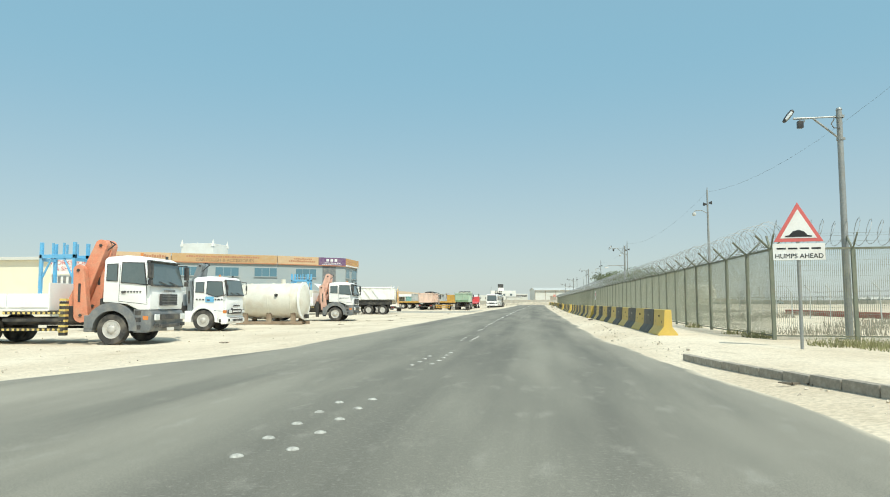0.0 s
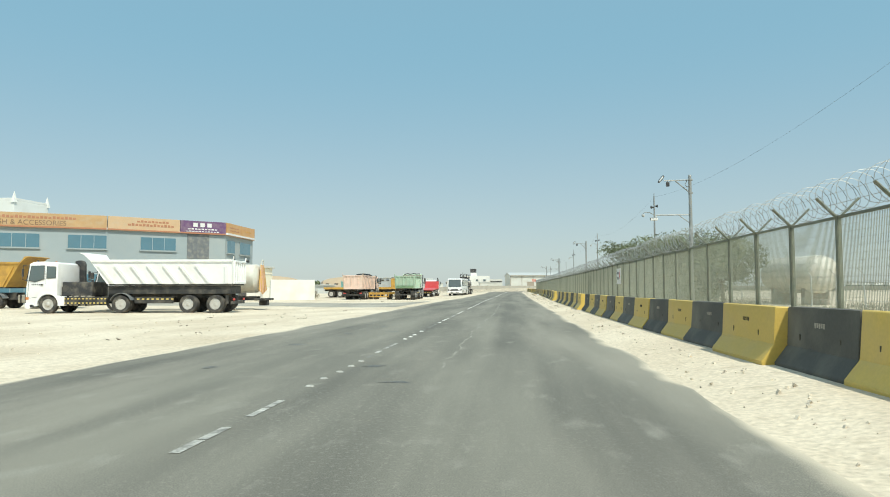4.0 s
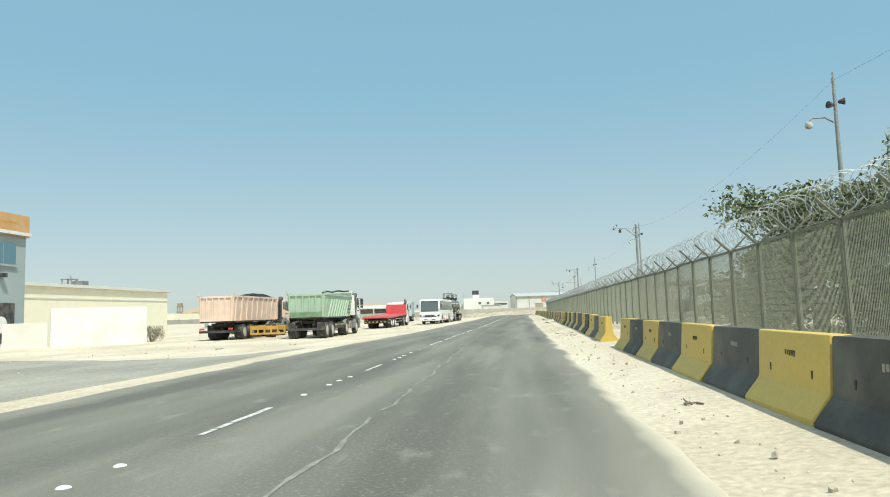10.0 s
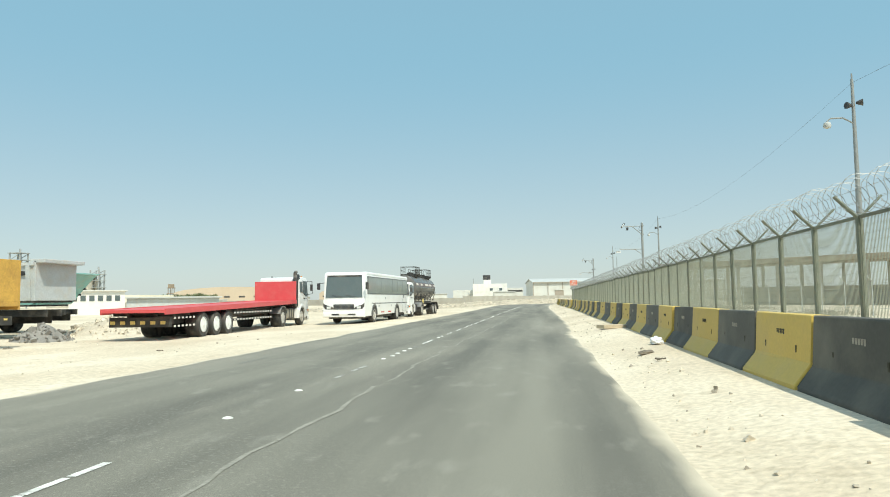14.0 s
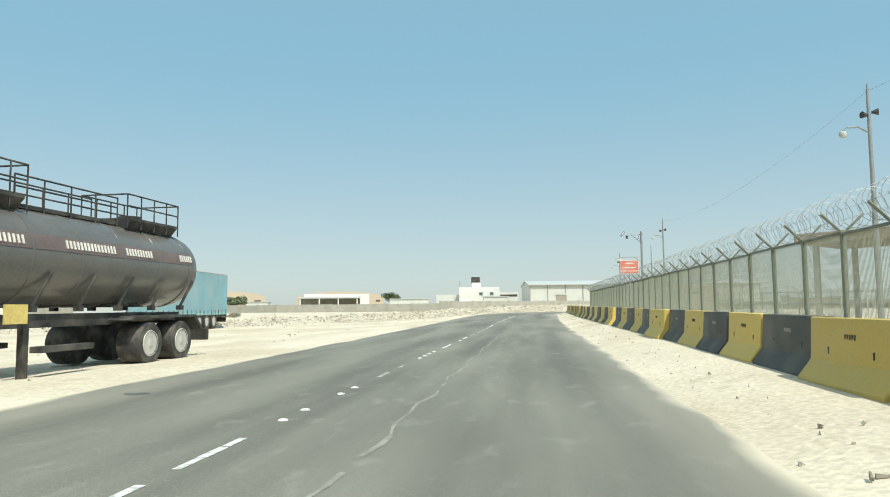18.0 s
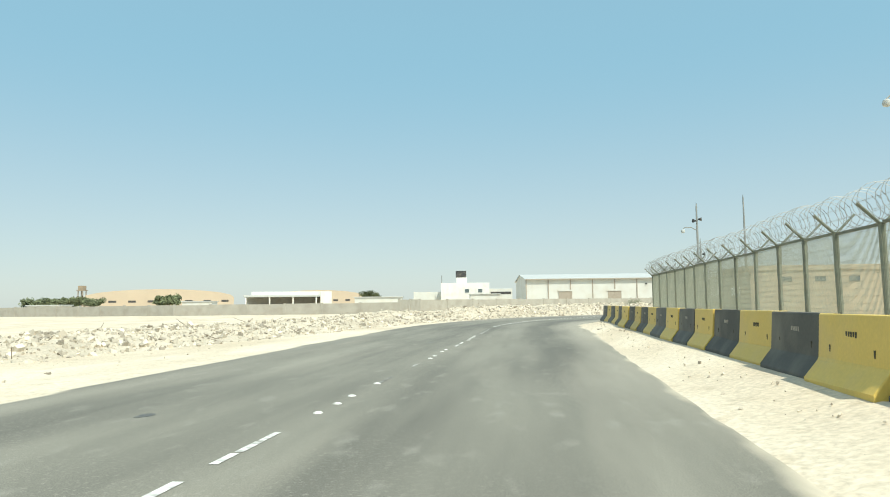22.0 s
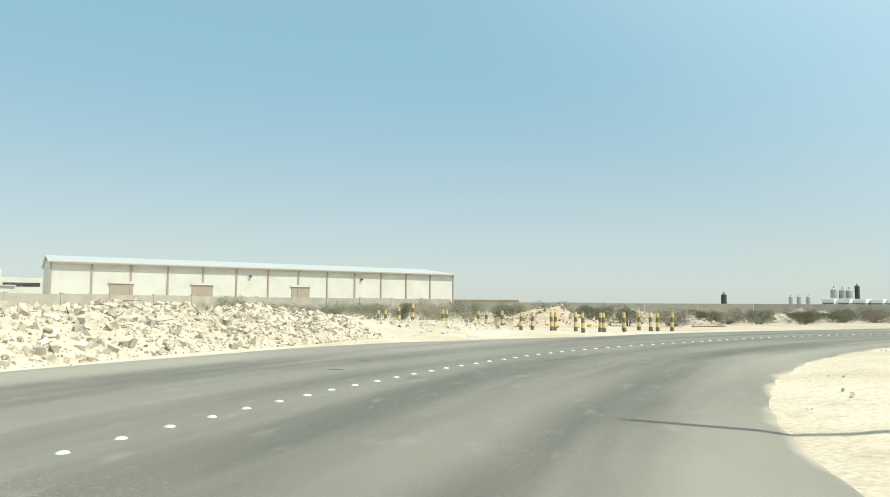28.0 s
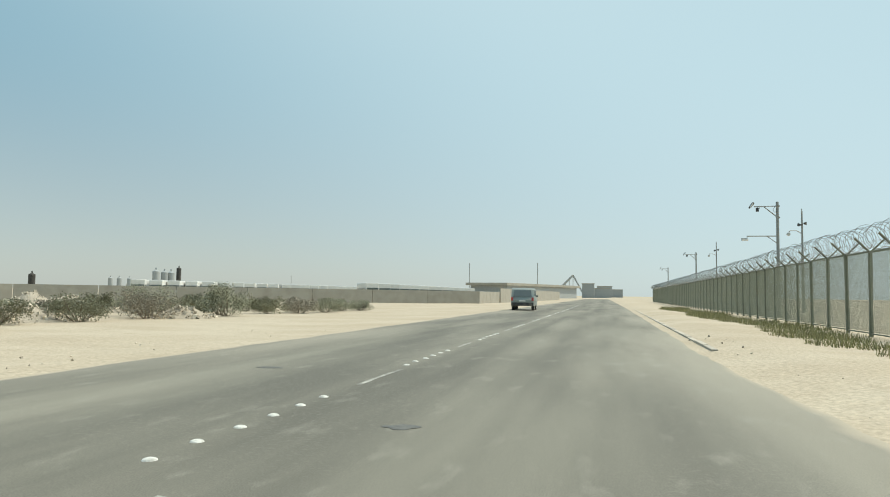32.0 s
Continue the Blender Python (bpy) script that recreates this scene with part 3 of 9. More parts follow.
def ribbon(bm, uv, u0, u1, du, left, right, z, across=8, ragged=0.0, seed=0.0, rim=None):
    n = round((u1 - u0) / du)
    rows = []
    for j in range(n + 1):
        u = u0 + (u1 - u0) * j / n
        l = left(u) + ragged * (noise.noise((u * 0.3, seed, 0)) + 0.6 * noise.noise((u * 1.3, seed, 5)))
        r = right(u) + ragged * (noise.noise((u * 0.3, seed + 9, 0)) + 0.6 * noise.noise((u * 1.3, seed + 9, 5)))
        row = []
        for i in range(across + 1):
            off = l + (r - l) * i / across
            x, y = road_point(u, off)
            edge = min(off - l, r - off)
            row.append((bm.verts.new((x, y, z - (0.05 if edge < 1e-6 else 0))), off, u, edge))
        rows.append(row)
    for j in range(n):
        for i in range(across):
            q = (rows[j][i], rows[j][i + 1], rows[j + 1][i + 1], rows[j + 1][i])
            f = bm.faces.new([p[0] for p in q])
            for loop, p in zip(f.loops, q):
                loop[uv].uv = (p[1], p[2])
                if rim:
                    loop[rim].uv = (p[3], 1)


def road_left(u):
    return -4.35 + 0.6 * smooth(95, 120, u) - 0.55 * smooth(185, 235, u) - 2.6 * smooth(CY + 5, CY + 32, u) * (1 - smooth(CY + 42, CY + 54, u)) - 0.7 * smooth(CY + 64, CY + 76, u) - 2.1 * (1 - smooth(7, 18, u))


bm = bmesh.new()
uv = bm.loops.layers.uv.new("UVMap")
rim = bm.loops.layers.uv.new("Rim")
ribbon(bm, uv, -60, 560, 0.7, lambda u: road_left(u) - 0.4, lambda u: road_right(u) + 0.35, 0.0, across=20, ragged=0.16, rim=rim)
road = part("road", bm, M_ASPHALT, None, smooth=True)
tagged(road, "worn grey asphalt road with drifted sand", "road", kind="structure")

# the side road that comes in from the yard
bm = bmesh.new()
uv = bm.loops.layers.uv.new("UVMap")
near = [(-7.6, 78.5), (-9, 80.5), (-13, 83.5), (-20, 86), (-40, 88), (-90, 87)]
far = [(-7.6, 101), (-9, 97.5), (-13, 96.5), (-20, 98.5), (-40, 104), (-90, 104)]
rows = []
for k in range(61):
    t = k / 60 * 5
    i = min(4, int(t))
    f = t - i
    a = Vector(near[i]).lerp(Vector(near[i + 1]), f)
    b = Vector(far[i]).lerp(Vector(far[i + 1]), f)
    row = []
    for j in range(11):
        p = a.lerp(b, j / 10)
        wob = (0.5 * noise.noise((p.x * 0.5, j, 2)) if j in (0, 10) else 0)
        v = bm.verts.new((p.x, p.y + wob, ground_z(p.x, p.y) + (-0.06 if j in (0, 10) or k in (0, 60) else 0.035)))
        row.append((v, (j - 5) * 1.05, p.x))
    rows.append(row)
for ra, rb in zip(rows, rows[1:]):
    for j in range(10):
        q = (ra[j], rb[j], rb[j + 1], ra[j + 1])
        fc = bm.faces.new([p[0] for p in q])
        for loop, p in zip(fc.loops, q):
            loop[uv].uv = p[1:]
side = part("road_side", bm, M_SIDE, None, smooth=True)
tagged(side, "dusty asphalt side road into the yard", "road", kind="structure")

# centre line: groups of short worn strokes
rng = random.Random(5)


def stroke(bm, u, off, du, w, z=0.006):
    pts = [road_point(u - du / 2, off - w / 2), road_point(u - du / 2, off + w / 2), road_point(u + du / 2, off + w / 2), road_point(u + du / 2, off - w / 2)]
    c = [bm.verts.new((*p, z)) for p in pts]
    bm.faces.new(c)


def line_off(u):
    """Where the worn centre line runs, to the right of the middle."""
    straight_part = -0.15 - 0.25 * smooth(20, 50, u) + 0.35 * smooth(100, 130, u) + 0.08 * smooth(135, 160, u) + 0.22 * smooth(165, 200, u) + 0.45 * smooth(205, 244, u)
    return straight_part - 1.05 * smooth(CY + 8, CY + 32, u) + 0.6 * smooth(CY + 44, CY + 53, u) - 0.75 * smooth(CY + 64, CY + 72, u)


studs = thing("road_stud_line", "row of white domed road studs on asphalt", "road stud", kind="structure")
bm = bmesh.new(); lathe(bm, [(0.0, 0.022), (0.03, 0.019), (0.05, 0.011), (0.06, 0.0)], 12, pose(0, 0, 0, 0, -90, 0))
stud_me = bpy.data.meshes.new("stud"); bm.to_mesh(stud_me); bm.free(); stud_me.materials.append(M_MARK)
worn_me = stud_me.copy(); worn_me.materials[0] = M_WORN
marks = thing("road_marking", "worn white centre line dashes on asphalt", "road marking", kind="structure")


def stud_at(u, off):
    x, y = road_point(u, off)
    share("stud", worn_me if u < 48 else stud_me, studs, m=Matrix.Translation((x, y, -0.002)) @ Matrix.Rotation(rng.uniform(0, 6), 4, "Z"))


def dash(u, length, off, w=0.09, material=None):
    bm = bmesh.new()
    n = max(1, round(length / 0.45))
    for k in range(n):
        if rng.random() < 0.88:
            stroke(bm, u + length * (k + 0.5) / n, off + rng.uniform(-0.008, 0.008), length / n * rng.uniform(0.85, 1.0), w * rng.uniform(0.75, 1.0), 0.005)
    if bm.faces:
        part("line_segment", bm, material or M_MARK, marks)
    else:
        bm.free()


u = 5.2
while u < 234:
    for k in range(5):
        if rng.random() > 0.12:
            stud_at(u + k * 0.72, line_off(u) + rng.uniform(-0.02, 0.02))
        if u < 24:
            stud_at(u + 0.3 + k * 0.72, line_off(u) + 0.34 + rng.uniform(-0.02, 0.02))
    if u > 26:
        dash(u + 4.3, rng.uniform(1.7, 2.5), line_off(u + 5), material=rng.choice((M_MARK, M_MARK, M_WORN) if u > 72 else (M_WORN, M_WORN, M_FAINT)))
        if rng.random() < 0.5:
            dash(u + 2.9, 1.0, line_off(u + 3), 0.06, M_FAINT)
    u += 7.77
dash(236, 5.4, line_off(238), 0.07, M_WORN)
u = 243.6
while u < CY + 18:
    dash(u, 1.1, line_off(u), 0.1)
    u += 1.1
u = CY + 8
while u < CY + BEND - 3:
    stud_at(u, line_off(u) + rng.uniform(-0.02, 0.02))
    u += 0.62
while u < 400:
    for k in range(6):
        stud_at(u + k * 0.62, line_off(u) + rng.uniform(-0.02, 0.02))
    dash(u + 4.2, 1.9, line_off(u), 0.08, M_WORN)
    u += 6.8
# what is left of the edge line on the far lane
for u in (58, 71.5, 88, 113.5, 115.8, 128, 139, 146.5):
    dash(u, rng.uniform(1.0, 2.4), -2.72 + rng.uniform(-0.1, 0.1), 0.06, M_FAINT)

# long pale joint between the lanes, opened and filled with dust
def seam_off(u):
    return 1.05 + 0.2 * smooth(57, 66, u) - 0.4 * smooth(76, 112, u) + 0.45 * smooth(128, 156, u) + 0.04 * math.sin(u * 1.7) + 0.03 * math.sin(u * 4.1)


seam = thing("road_seam", "long pale open joint along the asphalt", "road marking", kind="structure")
u = 46.0
while u < 186:
    bm = bmesh.new()
    end = u + rng.uniform(5, 9)
    while u < end:
        d = rng.uniform(0.35, 0.6)
        if rng.random() < 0.93:
            w = rng.uniform(0.025, 0.065)
            a, b = (road_point(q, seam_off(q)) for q in (u, u + d))
            bm.faces.new([bm.verts.new((px, py, 0.004)) for px, py in ((a[0] - w / 2, a[1]), (a[0] + w / 2, a[1]), (b[0] + w / 2, b[1]), (b[0] - w / 2, b[1]))])
        u += d
    part("line", bm, M_JOINT, seam)
    u += rng.uniform(0, 0.5)

# tar patches on the carriageway
patches = thing("tar_patches", "small dark tar patches on worn asphalt", "road repair", kind="structure")
for k in range(46):
    u, off = rng.uniform(12, 318), rng.uniform(-3.6, 3.4)
    bm = bmesh.new()
    n = 11
    sx, sy = rng.uniform(0.1, 0.28), rng.uniform(0.05, 0.18)
    ring = []
    for j in range(n):
        a = j * math.tau / n
        q = rng.uniform(0.55, 1.1)
        px, py = road_point(u + sy * q * math.sin(a), off + sx * q * math.cos(a))
        ring.append(bm.verts.new((px, py, 0.0035)))
    bm.faces.new(ring)
    part("tar_patch", bm, M_TAR, patches)
# loops of sand that turning lorries dragged over the asphalt
sweeps = thing("tyre_sweeps", "pale sandy tyre loops on the asphalt", "tyre marks", kind="structure")
for mid_u, mid_off, ru, ro, a0, a1 in ((198.2, -3.0, 2.6, 2.9, 0.0, 1.75), (150.5, -3.6, 5.0, 2.4, 0.2, 1.5)):
    bm = bmesh.new()
    prev = None
    for k in range(49):
        a = a0 + (a1 - a0) * k / 48
        w = 0.06 * max(0.05, 0.5 + 1.6 * noise.noise((a * 7, mid_u, 3)))
        row = [bm.verts.new((*road_point(mid_u + (ru + q * w) * math.sin(a), mid_off + (ro + q * w) * math.cos(a)), 0.003)) for q in (-1, 1)]
        if prev:
            bm.faces.new((prev[0], prev[1], row[1], row[0]))
        prev = row
    part("tyre_sweep", bm, M_DRIFT, sweeps)

# kerb by the start, right of the road
kerb = thing("kerb", "sandy concrete kerb stones", "kerb", kind="structure")
for k in range(14):
    a0, a1 = k / 14, (k + 1) / 14
    p = [Vector((4.75 - 2.5 * a + 0.75 * a * a, 5.2 + 9.4 * a)) for a in (a0, a1)]
    d = (p[1] - p[0])
    bm = bmesh.new()
    box(bm, -0.075, 0.075, 0.01, d.length - 0.01, -0.15, 0.14, bev=0.02)
    st = part("kerb_stone", bm, M_KERB, kerb)
    st.matrix_basis = pose(p[0].x, p[0].y, ground_z(p[0].x, p[0].y) - 0.02, 0, 0, -math.degrees(math.atan2(d.x, d.y)))


# flush concrete edging along the far road, half under sand
edging = thing("road_edging", "pale concrete edging stones along the asphalt", "kerb", kind="structure")
for k in range(54):
    u = CY + BEND + 17 + k * 1.6
    off = road_right(u) + 0.3
    bm = bmesh.new(); box(bm, -0.07, 0.07, -0.78, 0.78, -0.1, 0.055 + 0.012 * math.sin(k * 2.3), 0.012)
    px, py = road_point(u, off)
    part("kerb_stone", bm, M_EDGE, edging).matrix_basis = pose(px, py, 0, 0, 0, -90.35)

# ---- concrete barriers ----
def barrier_mesh(name, material, seed):
    r = random.Random(seed)
    bm = bmesh.new()
    prof = [(-0.30, -0.05), (-0.30, 0.05), (-0.13, 0.27), (-0.095, 0.80), (0.095, 0.80), (0.13, 0.27), (0.30, 0.05), (0.30, -0.05)]
    prism(bm, prof, -1.075, 1.075, "y", bev=0.018)
    for v in bm.verts:
        v.co += Vector((r.uniform(-1, 1), r.uniform(-1, 1), r.uniform(-1, 1))) * 0.006
    me = bpy.data.meshes.new(name)
    bm.to_mesh(me); bm.free()
    me.materials.append(material)
    return me


b_yel, b_blk = [barrier_mesh("barrier_yellow", M_YEL, s) for s in (1, 2)], [barrier_mesh("barrier_black", M_BLK, s) for s in (3, 4)]
bm = bmesh.new()
for k in range(5):
    box(bm, -0.112, -0.098, -0.14 + k * 0.058, -0.1 + k * 0.058, 0.55 + 0.008 * (k % 2), 0.615)
b_text = bpy.data.meshes.new("stencil"); bm.to_mesh(b_text); bm.free(); b_text.materials.append(M_STENCIL)
b_pale = b_text.copy(); b_pale.materials.clear(); b_pale.materials.append(M_KERB)
bm = bmesh.new()
box(bm, -0.125, -0.1, -0.014, 0.014, 0.37, 0.45)
b_hole = bpy.data.meshes.new("lifting_hole"); bm.to_mesh(b_hole); bm.free(); b_hole.materials.append(M_STENCIL)


def barrier_x(y):
    return 4.0 - 0.38 * smooth(20, 62, y) + 0.45 * smooth(85, 150, y) + 0.13 * smooth(150, 168, y) - 0.15 * smooth(172, 198, y) + 0.6 * smooth(208, 250, y)


# stretches of alternating barriers, each beginning with a yellow one: start, end, how many; two open gaps lie at 92 and 192
stretches = [(21.84, 29.9, 4), (29.9, 37.8, 4), (37.8, 45.6, 4), (45.6, 50.3, 2), (50.3, 58.7, 4), (58.7, 66.4, 4), (66.4, 70.4, 2), (71.0, 78.9, 4), (78.9, 86.6, 4), (86.6, 92.2, 3),
             (95.3, 103.3, 4), (103.3, 111.3, 4), (111.3, 119.05, 4), (119.05, 123.4, 2), (123.4, 131.5, 4), (131.5, 143.4, 6), (143.4, 152.6, 4), (152.6, 160.2, 4), (160.2, 168.4, 4),
             (168.4, 172.8, 2), (172.8, 180.3, 4), (180.3, 184.7, 2), (184.7, 191.6, 4), (192.8, 199.9, 4), (199.9, 207.4, 4), (207.4, 214.3, 4), (214.3, 221.6, 4), (221.6, 228.6, 4), (228.6, 235.4, 4), (235.4, 239.3, 2), (239.3, 246.8, 4)]
proud = {45.6, 71.0, 119.05, 168.4, 180.3, 214.3, 235.4}       # these stand nearer to the road and show their lit ends
for y0, y1, n in stretches:
    pitch = (y1 - y0) / n
    fit = Matrix.Diagonal((1, (pitch - 0.03) / 2.15, 1, 1))
    for k in range(n):
        yel = k % 2 == 0
        y = y0 + pitch * (k + 0.5)
        x = barrier_x(y) + rng.uniform(-0.025, 0.025) - (0.1 if k == 0 and y0 in proud else 0)
        m = pose(x, y, verge(y) - 0.045, rng.uniform(-0.3, 0.3), rng.uniform(-0.5, 0.5), rng.uniform(-0.9, 0.9) - math.degrees(math.atan2(barrier_x(y + 1) - barrier_x(y), 1)))
        ob = thing("concrete_barrier", "yellow painted concrete barrier with chipped dusty paint" if yel else "black painted concrete barrier with dusty faded paint", "barrier", m, "barriers along the road")
        share("body", (b_yel if yel else b_blk)[k // 2 % 2], ob, m=fit)
        for yy in (-0.55, 0.55):
            share("lifting_hole", b_hole, ob, m=Matrix.Translation((0, yy, 0)))
        share("stencil", b_text if yel else b_pale, ob, "worn dark stencil" if yel else "faint pale stencil")


# ---- perimeter fence ----
def fence_meshes():
    out = {}
    bm = bmesh.new()
    box(bm, -0.05, 0.05, -0.05, 0.05, -0.1, 2.62, bev=0.008)
    out["post"] = bm, M_FPOST
    bm = bmesh.new()
    rod(bm, (-0.02, 0, 2.58), (-0.43, 0, 3.0), 0.034, 6)
    out["arm"] = bm, M_FPOST
    bm = bmesh.new()
    rod(bm, (0.02, 0, 2.58), (0.43, 0, 3.0), 0.026, 6)
    out["arm_inner"] = bm, M_FPOST
    bm = bmesh.new()
    w = 0.0042
    n = 42
    for k in range(1, n):
        yy = 2.15 * k / n
        box(bm, -w, w, yy - w, yy + w, 0.14, 2.58)
    for k in range(17):
        z = 0.16 + k * 0.15
        box(bm, w, w + 0.006, 0.03, 2.12, z - 0.0018, z + 0.0018)
    out["mesh_panel"] = bm, M_FMESH
    bm = bmesh.new()
    box(bm, -0.025, 0.025, 0.04, 2.11, 2.56, 2.62)
    out["top_rail"] = bm, M_FPOST
    bm = bmesh.new()
    box(bm, -0.02, 0.02, 0.04, 2.11, 0.08, 0.12)
    out["bottom_rail"] = bm, M_FPOST
    res = {}
    for name, (bm, material) in out.items():
        me = bpy.data.meshes.new(name)
        bm.to_mesh(me); bm.free(); me.materials.append(material)
        res[name] = me
    coils = []
    for seed in range(4):
        r = random.Random(seed + 40)
        bm = bmesh.new()
        pts = []
        loops = 7
        for k in range(loops * 16 + 1):
            a = k / 16 * math.tau
            rad = 0.37 + 0.03 * math.sin(a * 0.31 + seed) + r.uniform(-0.008, 0.008)
            yy = 2.15 * k / (loops * 16) + 0.09 * math.sin(a)
            pts.append((rad * math.cos(a) * 0.95 + 0.03 * math.sin(seed * 2 + a / 7), yy, 3.02 + rad * math.sin(a) + 0.03 * math.sin(seed + a / 9)))
        for p, q in zip(pts, pts[1:]):
            rod(bm, p, q, 0.0075, 3)
        for k in range(0, len(pts), 2):
            p = Vector(pts[k])
            rod(bm, p + Vector((0.02, 0.014, 0.02)), p - Vector((0.02, 0.014, 0.02)), 0.005, 3)
        for xx, zz in ((-0.43, 2.99), (0.43, 2.99), (-0.25, 2.82)):
            rod(bm, (xx, 0, zz), (xx, 2.15, zz), 0.004, 3)
        me = bpy.data.meshes.new("razor_coil")
        bm.to_mesh(me); bm.free(); me.materials.append(M_WIRE)
        coils.append(me)
    return res, coils


F_MESH, F_COILS = fence_meshes()


def fence(label, a, b, first=0):
    a, b = Vector(a), Vector(b)
    d = b - a
    n = round(d.length / 2.15)
    sx = d.length / n / 2.15
    ob = thing("perimeter_fence", label, "fence", pose(a.x, a.y, 0, 0, 0, -math.degrees(math.atan2(d.x, d.y))))
    for k in range(n + 1):
        p = a + d * (k / n)
        z = ground_z(p.x, p.y)
        m = Matrix.Translation((0, k * 2.15 * sx, z))
        lean = pose(0, 0, 0, rng.uniform(-0.5, 0.5), rng.uniform(-0.5, 0.5), 0)
        share("post", F_MESH["post"], ob, m=m @ lean)
        share("arm", F_MESH["arm"], ob, m=m @ lean)
        share("arm", F_MESH["arm_inner"], ob, m=m @ lean)
        if k < n:
            ms = m @ Matrix.Diagonal((1, sx, 1, 1))
            for nm in ("mesh_panel", "top_rail", "bottom_rail"):
                share(nm, F_MESH[nm], ob, m=ms)
            share("razor_coil", F_COILS[k % 4], ob, "coiled razor wire", ms)
    return ob


FX = 6.76


def fence_x(y):
    return FX + 0.32 * smooth(80, 128, y) + 0.24 * smooth(128, 250, y)


# the straight fence: how many panels reach each of these posts
straight = thing("perimeter_fence", "green-grey steel mesh fence with V arms and coiled razor wire", "fence")
posts = [20.9]
for n, y in ((3, 28.05), (8, 46.1), (2, 50.9), (5, 62.95), (5, 74.35), (5, 85.75), (5, 97.2), (5, 109.05), (4, 118.5), (5, 129.7), (3, 136.3), (5, 147.2), (6, 159.4), (5, 170.5), (5, 181.4), (6, 194.4), (5, 205.1),
             (4, 213.6), (2, 217.4), (3, 223.5), (2, 227.2), (4, 235.2), (2, 238.9), (3, 245.0), (1, 247.1)):
    start = posts[-1]
    posts += [start + (y - start) * k / n for k in range(1, n + 1)]
for k, (y0, y1) in enumerate(zip(posts, posts[1:])):
    x0, x1 = fence_x(y0), fence_x(y1)
    m = pose(x0, y0, ground_z(x0, y0), 0, 0, -math.degrees(math.atan2(x1 - x0, y1 - y0)))
    lean = pose(0, 0, 0, rng.uniform(-0.5, 0.5), rng.uniform(-0.5, 0.5), 0)
    for nm in ("post", "arm", "arm_inner"):
        share("arm" if nm == "arm_inner" else nm, F_MESH[nm], straight, m=m @ lean)
    ms = m @ Matrix.Diagonal((1, math.hypot(x1 - x0, y1 - y0) / 2.15, 1, 1))
    for nm in ("mesh_panel", "top_rail", "bottom_rail"):
        share(nm, F_MESH[nm], straight, m=ms)
    share("razor_coil", F_COILS[k % 4], straight, "coiled razor wire", ms)
# round the bend the fence keeps its distance from the road
bend_fence = thing("perimeter_fence", "green-grey steel mesh fence following the bend with razor wire", "fence")
line = []
for k in range(26):
    f = k / 25
    a = (0.14 + (1.5 - 0.14) * f)
    r = CR - (9.5 - 0.5 * math.sin(math.pi * f) + 0.9 * f * f)
    line.append(Vector((CX - r * math.cos(a), CY + r * math.sin(a))))
line[0] = Vector((fence_x(247.1), 247.1))
line.append(Vector((49.9, 273.6)))
for k, (p, q) in enumerate(zip(line, line[1:])):
    d = q - p
    n = max(1, round(d.length / 2.15))
    for j in range(n):
        c = p + d * (j / n)
        m = pose(c.x, c.y, ground_z(c.x, c.y), 0, 0, -math.degrees(math.atan2(d.x, d.y)))
        ms = m @ Matrix.Diagonal((1, d.length / n / 2.15, 1, 1))
        for nm in ("post", "arm", "arm_inner"):
            share("arm" if nm == "arm_inner" else nm, F_MESH[nm], bend_fence, m=m)
        for nm in ("mesh_panel", "top_rail", "bottom_rail"):
            share(nm, F_MESH[nm], bend_fence, m=ms)
        share("razor_coil", F_COILS[(k + j) % 4], bend_fence, "coiled razor wire", ms)
fence("green-grey steel mesh fence along the far road with razor wire", (50, 273.6), (190, 271.0))
fence("green-grey mesh fence returning into the compound", (FX, 20.9), (24, 19.5))


